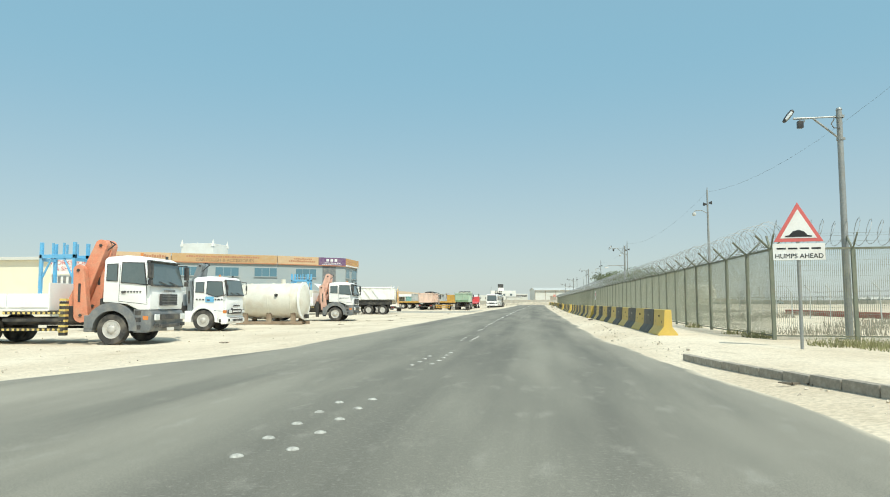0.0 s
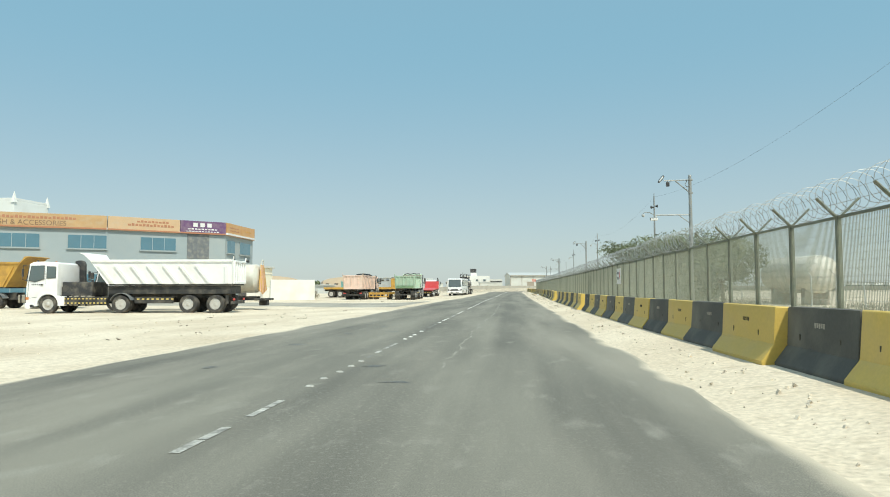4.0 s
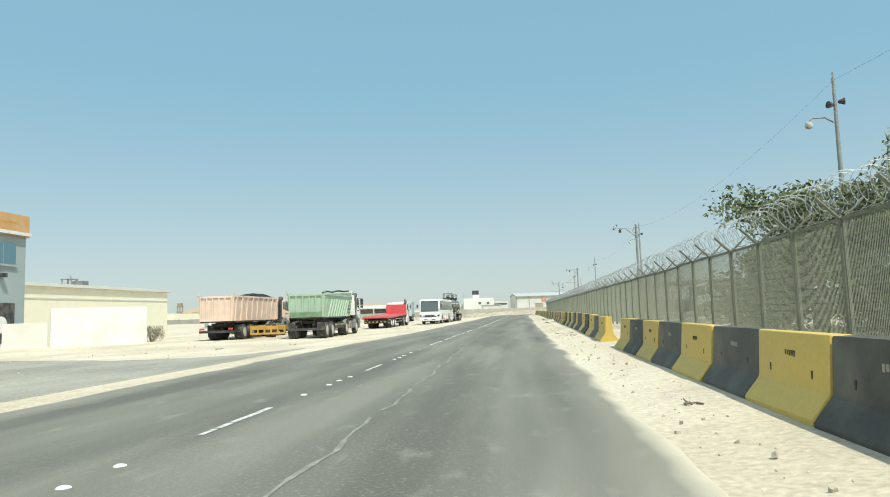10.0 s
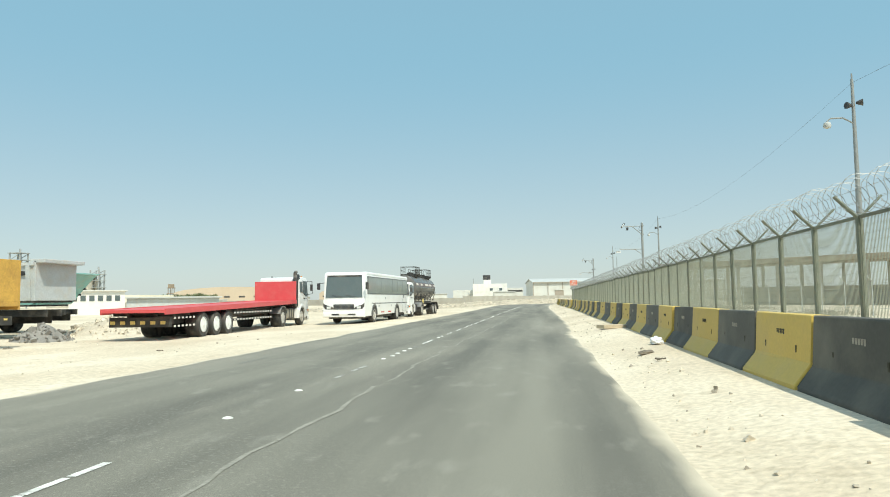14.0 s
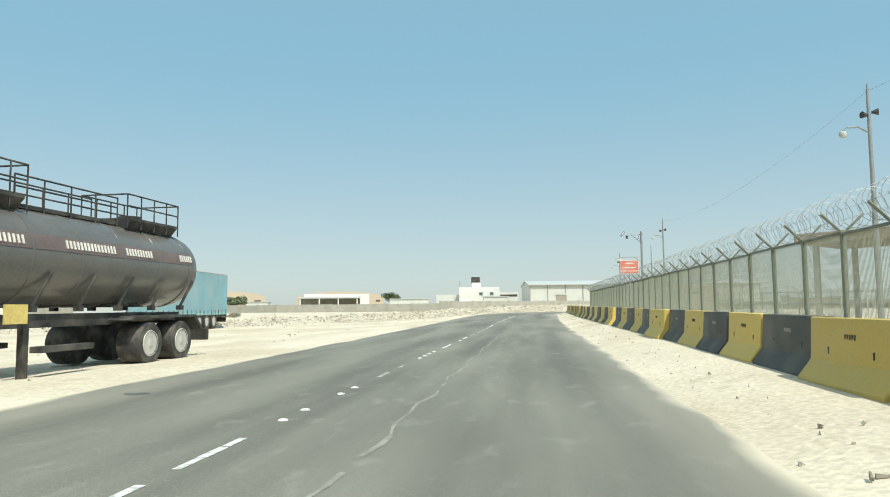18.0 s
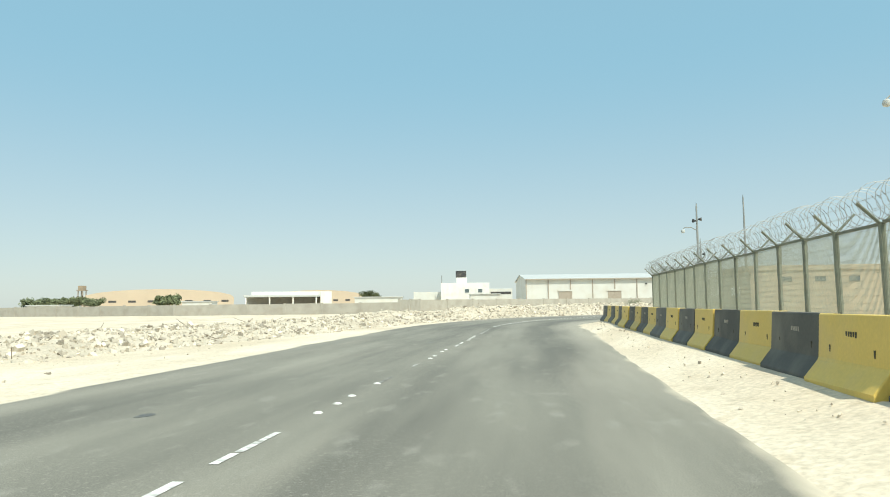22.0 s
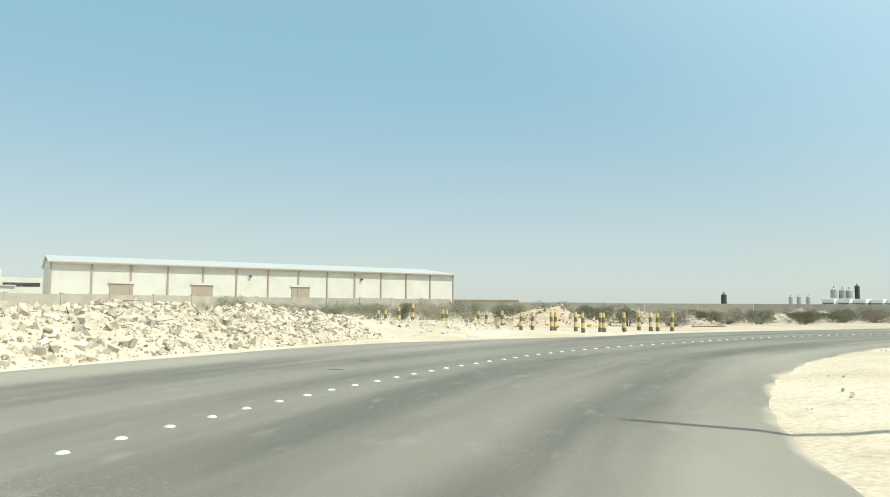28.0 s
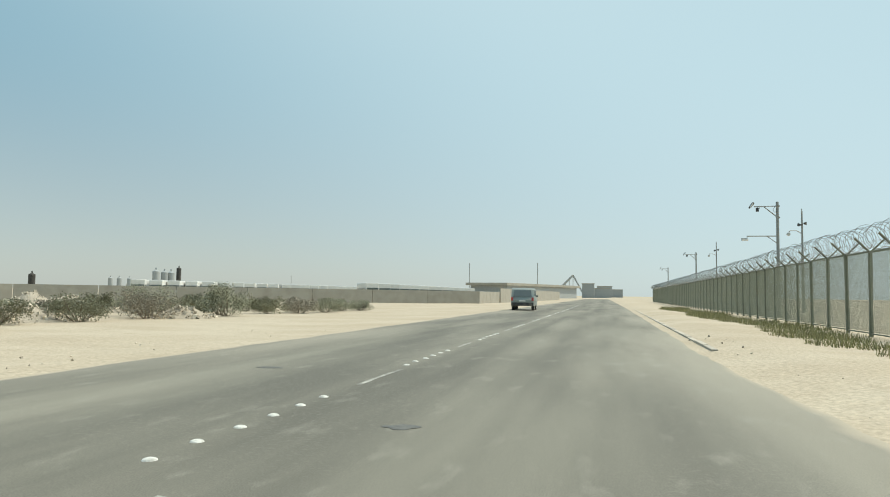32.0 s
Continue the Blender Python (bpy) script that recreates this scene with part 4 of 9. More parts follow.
# ---- vehicles: local +y is ahead, x to the right, z = 0 the ground, y = 0 the front axle ----
def wheel_meshes(r, w, rim=None):
    bm = bmesh.new()
    lathe(bm, [(r * 0.55, -w / 2 + 0.015), (r * 0.92, -w / 2), (r * 0.985, -w / 2 + 0.04), (r, -w / 4), (r, w / 4), (r * 0.985, w / 2 - 0.04), (r * 0.92, w / 2), (r * 0.55, w / 2 - 0.015)], 28)
    t = bpy.data.meshes.new("tyre"); bm.to_mesh(t); bm.free(); t.materials.append(M_TYRE); t.shade_smooth(); t.set_sharp_from_angle(angle=radians(35))
    bm = bmesh.new()
    d = w / 2
    deep = 0.13 if w > 0.4 else 0.05
    lathe(bm, [(r * 0.6, d - 0.012), (r * 0.585, d + 0.006), (r * 0.55, d + 0.004), (r * 0.52, d - 0.03), (r * 0.495, d - deep), (r * 0.36, d - deep + 0.015), (r * 0.3, d - deep + 0.03),
               (r * 0.27, d - deep + 0.05), (r * 0.25, d - 0.02 if w > 0.4 else d + 0.02), (r * 0.16, d + 0.01 if w > 0.4 else d + 0.045), (0.0, d + 0.012 if w > 0.4 else d + 0.05)], 28)
    # the deep dish gets its inner shade as a dark material
    for f in bm.faces:
        c = f.calc_center_median()
        if r * 0.5 < math.hypot(c.y, c.z) < r * 0.545 and w > 0.4:
            f.material_index = 1
    # hand holes are dark discs, their shade put into the colour
    for k in range(10):
        a = (k + 0.5) * math.tau / 10
        c, sn = math.cos(a) * r * 0.425, math.sin(a) * r * 0.425
        x = d - deep + 0.012
        first = len(bm.faces)
        rod(bm, (x - 0.02, c, sn), (x, c, sn), r * 0.058, 8)
        bm.faces.ensure_lookup_table()
        for f in bm.faces[first:]:
            f.material_index = 1
    for k in range(10):
        a = k * math.tau / 10
        rod(bm, (d - deep, r * 0.315 * math.cos(a), r * 0.315 * math.sin(a)), (d - deep + 0.065, r * 0.315 * math.cos(a), r * 0.315 * math.sin(a)), 0.016, 6)
    q = bpy.data.meshes.new("rim"); bm.to_mesh(q); bm.free(); q.materials.append(rim or M_RIM); q.materials.append(M_HUBSHADE); q.shade_smooth(); q.set_sharp_from_angle(angle=radians(35))
    return t, q


W_BIG = wheel_meshes(0.50, 0.30)
W_DUAL = wheel_meshes(0.50, 0.58)
W_SMALL = wheel_meshes(0.33, 0.22)
W_CLEAN = wheel_meshes(0.50, 0.58, M_RIMW)


def axle(th, y, dual=False, half=1.02, meshes=None, r=0.5):
    t, q = meshes or (W_DUAL if dual else W_BIG)
    for s in (1, -1):
        x = s * (half - (0.12 if dual else 0))
        wh = share("wheel", t, th, m=pose(x, y, r, 0, 0, 0 if s > 0 else 180))
        share("rim", q, wh, "dusty steel rim")


def arch(bm, y, z, r0, r1, f0, f1, xa, xb, n=10):
    ang = [math.pi * (f0 + (f1 - f0) * k / n) for k in range(n + 1)]
    q = [(y + r1 * math.cos(a), z + r1 * math.sin(a)) for a in ang] + [(y + r0 * math.cos(a), z + r0 * math.sin(a)) for a in ang[::-1]]
    prism(bm, q, xa, xb, "x")


def slab(name, th, material, x0, x1, y0, y1, z0, z1, bev=0.015, label="", top=None):
    bm = bmesh.new()
    box(bm, x0, x1, y0, y1, z0, z1, bev, top)
    return part(name, bm, material, th, label)


def cab_over(th, paint, top=2.75, base=0.55, nose=1.25, depth=1.75, half=1.2, style="euro", lower=None):
    """A tilt cab with its doors, glass, grille, bumper, lamps, mirrors, steps and arches. nose: front of the cab ahead of the axle.
    euro: a high painted shell over a deep grey bumper; jp: paint down to the bumper."""
    lower = lower or M_GREY
    euro = style == "euro"
    yf, yb = nose, nose - depth
    if euro:
        base, belt, rake, sill = 1.12, 1.95 * top / 2.9, 0.17, 1.3
        foot = [(yf + 0.03, base), (0.86, base), (0.74, 1.18), (0.5, 1.3), (-0.1, 1.36), (yb, 1.36)]
    else:
        belt, rake, sill = base + (top - base) * 0.55, 0.12, base + 0.3
        foot = [(yf + 0.03, base), (0.66, base), (0.58, base + 0.3), (0.3, base + 0.48), (-0.1, base + 0.5), (yb, base + 0.42)]
    prof = [(yb, top - 0.1), (yb + 0.12, top - 0.02), ((yb + yf) / 2 - 0.1, top + 0.03), (yf - rake - 0.24, top), (yf - rake - 0.03, top - 0.12), (yf - 0.005, belt - 0.02), (yf + 0.03, belt - 0.32)] + foot
    bm = bmesh.new()
    prism(bm, prof, -half, half, "x", bev=0.055)
    for v in bm.verts:                      # the roof draws in, the front corners round off
        if v.co.z > belt:
            v.co.x *= 1 - 0.045 * (v.co.z - belt) / (top - belt)
        if v.co.y > yf - 0.2 and abs(v.co.x) > half - 0.12:
            v.co.y -= 0.07
    body = part("cab", bm, paint, th, smooth=True)

    def sheet_on_front(name, w0, w1, z0, z1, y0, y1, t, material, label=""):
        bm = bmesh.new()
        v = [bm.verts.new(p) for y in (t, -0.05) for p in ((-w0, y0 + y, z0), (0, y0 + y + 0.012, z0), (w0, y0 + y, z0), (w1, y1 + y, z1), (0, y1 + y + 0.012, z1), (-w1, y1 + y, z1))]
        for q in ((0, 1, 4, 5), (1, 2, 3, 4), (11, 10, 7, 6), (10, 9, 8, 7)):
            bm.faces.new([v[i] for i in q])
        for i in range(6):
            j = (i + 1) % 6
            bm.faces.new((v[i], v[i + 6], v[j + 6], v[j]))
        bmesh.ops.recalc_face_normals(bm, faces=bm.faces)
        return part(name, bm, material, th, label)

    def front_y(z):
        return yf - 0.005 - (rake + 0.025) * (z - belt + 0.02) / (top - 0.1 - belt)

    z1, z2 = belt, top - 0.17
    sheet_on_front("windscreen_seal", half - 0.05, half - 0.11, z1 - 0.03, z2 + 0.04, front_y(z1 - 0.03), front_y(z2 + 0.04), 0.012, M_DARK)
    sheet_on_front("windscreen", half - 0.1, half - 0.16, z1 + 0.02, z2, front_y(z1 + 0.02), front_y(z2), 0.022, M_GLASS, "dark tinted windscreen")
    for k in (-0.5, 0.25):
        bm = bmesh.new(); rod(bm, (k - 0.05, yf + 0.05, z1 + 0.02), (k + 0.45, yf + 0.02, z1 + 0.12), 0.014, 4); part("wiper", bm, M_DARK, th)
    for s in (1, -1):
        x = s * half
        inn = 0.035 * s

        def pane(name, q, material, out, grow=0.0):
            cy = sum(p[0] for p in q) / len(q); cz = sum(p[1] for p in q) / len(q)
            bm = bmesh.new()
            prism(bm, [(p[0] + grow * (1 if p[0] > cy else -1), p[1] + grow * (1 if p[1] > cz else -1)) for p in q], x - 0.03 * s, x + out * s, "x")
            for v in bm.verts:
                if v.co.z > belt:
                    v.co.x -= inn * 1.4 * (v.co.z - belt) / (top - belt)
            return part(name, bm, material, th)

        win = [(yf - 0.2, belt + 0.02), (yf - 0.3, top - 0.24), (yf - 0.98, top - 0.22), (yf - 1.0, belt + 0.1), (yf - 0.55, belt + 0.06 if euro else belt - 0.06)]
        pane("window_seal", win, M_DARK, 0.006, 0.03)
        pane("side_window", win, M_GLASS, 0.012)
        if depth > 1.55:
            win = [(yf - 1.16, belt + 0.14), (yf - 1.16, top - 0.26), (yf - min(depth - 0.12, 1.7), top - 0.28), (yf - min(depth - 0.12, 1.7), belt + 0.16)]
            pane("window_seal", win, M_DARK, 0.006, 0.025)
            pane("quarter_window", win, M_GLASS, 0.012)
        for a, b in (((yf - 0.14, sill), (yf - 0.18, belt)), ((yf - 1.07, sill + 0.1), (yf - 1.07, top - 0.16)), ((yf - 0.14, sill), (yf - 1.07, sill + 0.1))):
            bm = bmesh.new(); rod(bm, (x - 0.003 * s, *a), (x - (0.003 + (0.05 if b[1] > belt + 0.1 else 0)) * s, *b), 0.009, 4)
            part("door_gap", bm, M_DARK, th)
        slab("door_handle", th, M_DARK, min(x, x + 0.03 * s), max(x, x + 0.03 * s), yf - 0.98, yf - 0.84, belt - 0.26, belt - 0.19, 0)
        bm = bmesh.new()
        for k in range(5):
            box(bm, min(x, x + 0.005 * s), max(x, x + 0.005 * s), yf - 0.8 + k * 0.1, yf - 0.745 + k * 0.1, belt - 0.24, belt - 0.19)
        part("door_marking", bm, M_DARK, th)
        # mirrors on their arms
        bm = bmesh.new()
        path_tube(bm, [(x - inn, yf - 0.2, top - 0.22), (x + 0.2 * s, yf + 0.02, top - 0.2), (x + 0.22 * s, yf + 0.03, belt + 0.05), (x, yf - 0.16, belt)], 0.016, 5)
        arm = part("mirror_arm", bm, M_DARK, th)
        slab("mirror", arm, M_DARK, x + 0.16 * s - (0.11 if euro else 0.08), x + 0.16 * s + (0.11 if euro else 0.08), yf - (0.03 if euro else -0.03), yf + 0.08, belt + 0.22, top - (0.24 if euro else 0.38), 0.025)
        if euro:
            slab("mirror", arm, M_DARK, x + 0.15 * s - 0.1, x + 0.15 * s + 0.1, yf - 0.02, yf + 0.07, belt + 0.0, belt + 0.17, 0.03)
        # arch round the wheel, with the mud wing behind it
        bm = bmesh.new()
        if euro:
            arch(bm, 0, 0.5, 0.6, 0.86, -0.02, 0.98, x - 0.32 * s, x + 0.02 * s, 14)
        else:
            arch(bm, 0, 0.5, 0.57, 0.7, -0.04, 1.04, x - 0.3 * s, x + 0.025 * s, 14)
        part("wheel_arch", bm, lower, th, smooth=True)
        slab("mud_wing", th, lower, min(x - 0.3 * s, x), max(x - 0.3 * s, x), -0.9, -0.62, 0.42, 0.95, 0.03)
        # steps before the wheel
        y0, y1 = 0.72, yf - 0.1
        st = slab("step_panel", th, lower, min(x - 0.16 * s, x - 0.01 * s), max(x - 0.16 * s, x - 0.01 * s), y0, y1, 0.4, base + 0.02, 0.015)
        for z in ((0.5, 0.74, 0.96) if euro else (base - 0.2,)):
            slab("step", st, M_DARK, min(x - 0.03 * s, x + 0.004 * s), max(x - 0.03 * s, x + 0.004 * s), y0 + 0.05, y1 - 0.04, z, z + 0.14, 0)
        if euro:
            slab("headlight", th, M_LAMP, min(s * half * 0.66, s * half * 0.93), max(s * half * 0.66, s * half * 0.93), yf + 0.06, yf + 0.115, 0.78, 0.98, 0.03)
            slab("fog_lamp", th, M_DARK, min(s * half * 0.7, s * half * 0.93), max(s * half * 0.7, s * half * 0.93), yf + 0.06, yf + 0.11, 0.56, 0.68, 0.02)
            slab("indicator", th, M_INDIC, min(x - 0.02 * s, x + 0.014 * s), max(x - 0.02 * s, x + 0.014 * s), yf - 0.26, yf - 0.08, 0.8, 0.93, 0.008)
        else:
            slab("lamp_surround", th, M_DARK, min(s * half * 0.56, s * half * 0.95), max(s * half * 0.56, s * half * 0.95), yf + 0.0, yf + 0.05, base + 0.2, base + 0.38, 0.015)
            slab("headlight", th, M_LAMP, min(s * half * 0.6, s * half * 0.92), max(s * half * 0.6, s * half * 0.92), yf + 0.03, yf + 0.07, base + 0.22, base + 0.36, 0.015)
            slab("indicator", th, M_INDIC, min(x - 0.06 * s, x + 0.012 * s), max(x - 0.06 * s, x + 0.012 * s), yf - 0.2, yf - 0.04, base + 0.22, base + 0.36, 0.01)
            slab("fog_lamp", th, M_LAMP, min(s * half * 0.6, s * half * 0.82), max(s * half * 0.6, s * half * 0.82), yf + 0.08, yf + 0.115, base - 0.18, base - 0.06, 0.01)
    bm = bmesh.new()
    if euro:
        prism(bm, [(yf - 0.35, 0.44), (yf + 0.02, 0.42), (yf + 0.09, 0.5), (yf + 0.1, 1.0), (yf + 0.03, 1.11), (yf - 0.35, 1.11)], -half - 0.01, half + 0.01, "x", bev=0.045)
    else:
        prism(bm, [(yf - 0.3, base - 0.3), (yf + 0.06, base - 0.28), (yf + 0.1, base - 0.2), (yf + 0.1, base + 0.02), (yf + 0.04, base + 0.06), (yf - 0.3, base + 0.06)], -half - 0.01, half + 0.01, "x", bev=0.035)
    for v in bm.verts:
        if v.co.y > yf - 0.1 and abs(v.co.x) > half - 0.15:
            v.co.y -= 0.09
    bp = part("bumper", bm, lower if euro else paint, th, smooth=True)
    if euro:
        slab("intake", bp, M_DARK, -half * 0.58, half * 0.58, yf + 0.06, yf + 0.108, 0.8, 0.98, 0.02)
        slab("intake", bp, M_DARK, -half * 0.6, half * 0.6, yf + 0.06, yf + 0.1, 0.54, 0.66, 0.02)
        g0, g1, gw = belt - 0.66, belt - 0.28, 0.5
    else:
        slab("intake", bp, M_DARK, -half * 0.5, half * 0.5, yf + 0.08, yf + 0.108, base - 0.16, base - 0.07, 0.01)
        slab("trim_stripe", bp, M_DARK, -half * 0.9, half * 0.9, yf + 0.09, yf + 0.104, base + 0.0, base + 0.025, 0)
        for k in (-0.82, -0.56, -0.3, 0.3, 0.56, 0.82):
            slab("bumper_slot", bp, M_DARK, half * k - 0.07, half * k + 0.07, yf + 0.07 if abs(k) < 0.8 else yf + 0.0, yf + 0.106 if abs(k) < 0.8 else yf + 0.05, base - 0.17, base - 0.06, 0.01)
        g0, g1, gw = base + 0.18, base + 0.46, 0.52
    g = slab("grille", th, M_DARK, -half * gw, half * gw, yf - 0.02, yf + 0.05, g0, g1, 0.02)
    for k in range(4 if euro else 2):
        n = 4.2 if euro else 2.1
        z = g0 + (g1 - g0) * (k + (0.3 if euro else 0.75)) / n
        slab("slat", g, lower if euro else paint, -half * (gw - 0.05), half * (gw - 0.05), yf + 0.045, yf + 0.064, z, z + (0.022 if euro else 0.05), 0)
    bm = bmesh.new()
    for k in range(6):
        box(bm, -0.42 + k * 0.14, -0.33 + k * 0.14, yf + 0.02, yf + 0.045, g1 + 0.07, g1 + 0.14)
    part("emblem_bars", bm, M_DARK if not euro else M_GREY, th)
    slab("number_plate", th, M_LETTER, -0.26, 0.26, yf + 0.1, yf + 0.112, 0.43 if euro else base - 0.27, 0.53 if euro else base - 0.18, 0)
    if euro:
        slab("sun_visor", th, M_DARK, -half + 0.16, half - 0.16, yf - rake - 0.04, yf - rake + 0.1, top - 0.17, top - 0.13, 0.01)
    for s in (1, -1):
        bm = bmesh.new(); rod(bm, (s * half * 0.75, yf - 0.5, top - 0.02), (s * half * 0.75, yf - 0.5, top + 0.11), 0.05, 8); part("roof_lamp", bm, M_INDIC if s > 0 else M_DARK, th)
    # what shows between cab and load: engine cover, hoses
    slab("engine_cover", th, M_CHASSIS, -0.75, 0.75, yb - 0.35, yb, 0.75, 1.5, 0.05)
    for x in (-0.55, -0.4, 0.45):
        bm = bmesh.new(); path_tube(bm, [(x, yb, 1.7), (x, yb - 0.22, 1.5), (x + 0.05, yb - 0.3, 1.2), (x, yb - 0.45, 1.0)], 0.022, 5); part("air_hose", bm, M_DARK if x < 0 else M_OCHRE, th)
    return body


def chassis(th, y0, y1, z=0.62, half=0.42):
    bm = bmesh.new()
    for s in (1, -1):
        box(bm, s * half - 0.045, s * half + 0.045, y0, y1, z, z + 0.26)
    k = y0 + 0.5
    while k < y1:
        box(bm, -half, half, k - 0.05, k + 0.05, z + 0.05, z + 0.2)
        k += 1.3
    part("chassis", bm, M_CHASSIS, th)


def fuel_tank(th, x, y0, y1, material=None):
    bm = bmesh.new()
    box(bm, x - 0.28, x + 0.28, y0, y1, 0.42, 0.98, 0.09)
    t = part("fuel_tank", bm, material or M_TANKG, th, "strapped steel fuel tank")
    for f in (0.2, 0.5, 0.8):
        y = y0 + (y1 - y0) * f
        slab("strap", t, M_CHASSIS, x - 0.29, x + 0.29, y - 0.025, y + 0.025, 0.41, 0.99, 0.09)
    bm = bmesh.new(); rod(bm, (x * 1.2, y1 - 0.15, 0.93), (x * 1.25, y1 - 0.15, 1.06), 0.06, 10); part("filler_cap", bm, M_DARK, t)


def mudguard(th, y, z=1.08, r=0.6):
    for s in (1, -1):
        bm = bmesh.new()
        arch(bm, y, 0.5, r, r + 0.03, 0.12, 0.88, s * 0.62, s * 1.22)
        part("mudguard", bm, M_GREY, th)


def tape(th, x, y0, y1, z, n, mat_a=None):
    bm = bmesh.new()
    d = (y1 - y0) / n
    for k in range(n):
        box(bm, min(x, x * 1.004), max(x, x * 1.004), y0 + k * d, y0 + k * d + d * 0.5, z, z + 0.07)
    part("reflective_tape", bm, mat_a or M_STRIPE, th)


def tipper_body(th, paint, y0, y1, z0, z1, half=1.2, ribs=7, slanted=True, rib_paint=None):
    """A steel tipper tub from y0 (tail) to y1, open above, with ribs on its sides and tail."""
    rib_paint = rib_paint or paint
    t = 0.06
    lo = half - 0.12
    rake = 0.95 if slanted else 0.0
    for s in (1, -1):
        bm = bmesh.new()
        q = [(s * lo, z0), (s * half, z1), (s * (half - t), z1), (s * (lo - t), z0)]
        prism(bm, q, y0 + 0.05, y1, "y")
        for v in bm.verts:
            if v.co.y > y1 - 0.01 and v.co.z < z0 + 0.01:
                v.co.y -= rake
        part("side_wall", bm, paint, th)
        bm = bmesh.new()
        box(bm, s * half - 0.06, s * half + 0.06, y0, y1, z1 - 0.07, z1 + 0.05)
        part("top_rail", bm, paint, th)
        for k in range(ribs):
            bm = bmesh.new()
            a = y0 + 0.35 + (y1 - y0 - 0.6 - rake) * k / (ribs - 1)
            lean = rake if slanted and k > 0 else 0.0
            w = 0.085
            v = []
            for z, x, d in ((z0 + 0.02, lo, 0.0), (z1 - (0.28 if slanted else 0.05), half - (0.02 if slanted else 0), lean)):
                for yy in (-w, w):
                    for out in (-0.01, 0.075):
                        v.append(bm.verts.new((s * (x + out), a + yy + d * 0.8, z)))
            for f in ((0, 1, 5, 4), (2, 3, 7, 6), (1, 3, 7, 5), (0, 2, 3, 1), (4, 5, 7, 6)):
                bm.faces.new([v[i] for i in f])
            bmesh.ops.recalc_face_normals(bm, faces=bm.faces)
            part("rib", bm, rib_paint, th)
    slab("floor_plate", th, M_CHASSIS, -lo, lo, y0, y1 - rake, z0 - 0.08, z0 + 0.02, 0)
    if slanted:
        bm = bmesh.new()
        prism(bm, [(y1 - rake, z0), (y1 + 0.02, z1), (y1 + 0.34, z1 + 0.42), (y1 + 0.62, z1 + 0.44), (y1 + 0.62, z1 + 0.38), (y1 + 0.46, z1 + 0.34), (y1 + 0.09, z1), (y1 - rake + 0.07, z0)], -half, half, "x", bev=0.01)
        part("headboard", bm, paint, th)
    else:
        slab("headboard", th, paint, -half, half, y1, y1 + 0.07, z0, z1 + 0.12, 0.01)
    bm = bmesh.new()
    prism(bm, [(-lo, z0), (-half, z1 + 0.02), (half, z1 + 0.02), (lo, z0)], y0 - 0.04, y0 + 0.03, "y", bev=0.008)
    tail = part("tailgate", bm, paint, th)
    for k in range(6):
        x = -half + 0.12 + (2 * half - 0.24) * k / 5
        slab("rib", tail, rib_paint, x * 0.95 - 0.05, x * 0.95 + 0.05, y0 - 0.11, y0 - 0.04, z0 + 0.04, z1 - 0.04, 0.01)
    for z in (z0 + 0.0, z1 - 0.1):
        slab("cross_bar", tail, rib_paint, -lo, lo, y0 - 0.12, y0 - 0.04, z, z + 0.1, 0.01)
    for s in (1, -1):
        bm = bmesh.new()
        rod(bm, (s * (half - 0.05), y0 - 0.02, z1), (s * (half + 0.02), y0 - 0.05, z1 + 0.22), 0.035, 6)
        part("hinge_arm", bm, paint, th)


def tractor(th, paint, wheelbase=3.6, top=2.85, style="euro", lower=None, stack=True, depth=1.75, tank=None):
    cab_over(th, paint, top=top, style=style, lower=lower, depth=depth)
    chassis(th, -wheelbase - 0.9, 0.8)
    axle(th, 0)
    axle(th, -wheelbase, dual=True)
    mudguard(th, -wheelbase)
    fuel_tank(th, 0.82, -2.3, -1.1, tank)
    fuel_tank(th, -0.82, -2.3, -1.1, tank)
    if stack:
        yi = 1.25 - depth + 0.62 if depth > 2 else 1.25 - depth - 0.22
        bm = bmesh.new()
        prism(bm, [(yi - 0.2, 1.05), (yi - 0.19, top - 0.05), (yi - 0.1, top + 0.12), (yi + 0.02, top + 0.17), (yi + 0.22, top + 0.17), (yi + 0.4, top + 0.12), (yi + 0.42, top - 0.12), (yi + 0.16, top - 0.18), (yi + 0.12, 1.05)], 0.95, 1.26 if depth > 2 else 1.15, "x", bev=0.04)
        stk = part("air_intake", bm, M_DARK if depth < 2 else M_INTAKE, th, smooth=True)
        for k in range(3):
            slab("intake_slot", stk, M_CHASSIS, 1.0, 1.27 if depth > 2 else 1.16, yi + 0.2, yi + 0.39, top - 0.06 + k * 0.06, top - 0.035 + k * 0.06, 0)
    slab("fifth_wheel", th, M_CHASSIS, -0.5, 0.5, -wheelbase - 0.3, -wheelbase + 0.45, 0.9, 1.02, 0.02)


LEFT_Z = -0.13


def parked(name, label, category, x, y, rz, group="parked trucks"):
    return thing(name, label, category, pose(x, y, ground_z(x, y), 0, 0, rz), group)


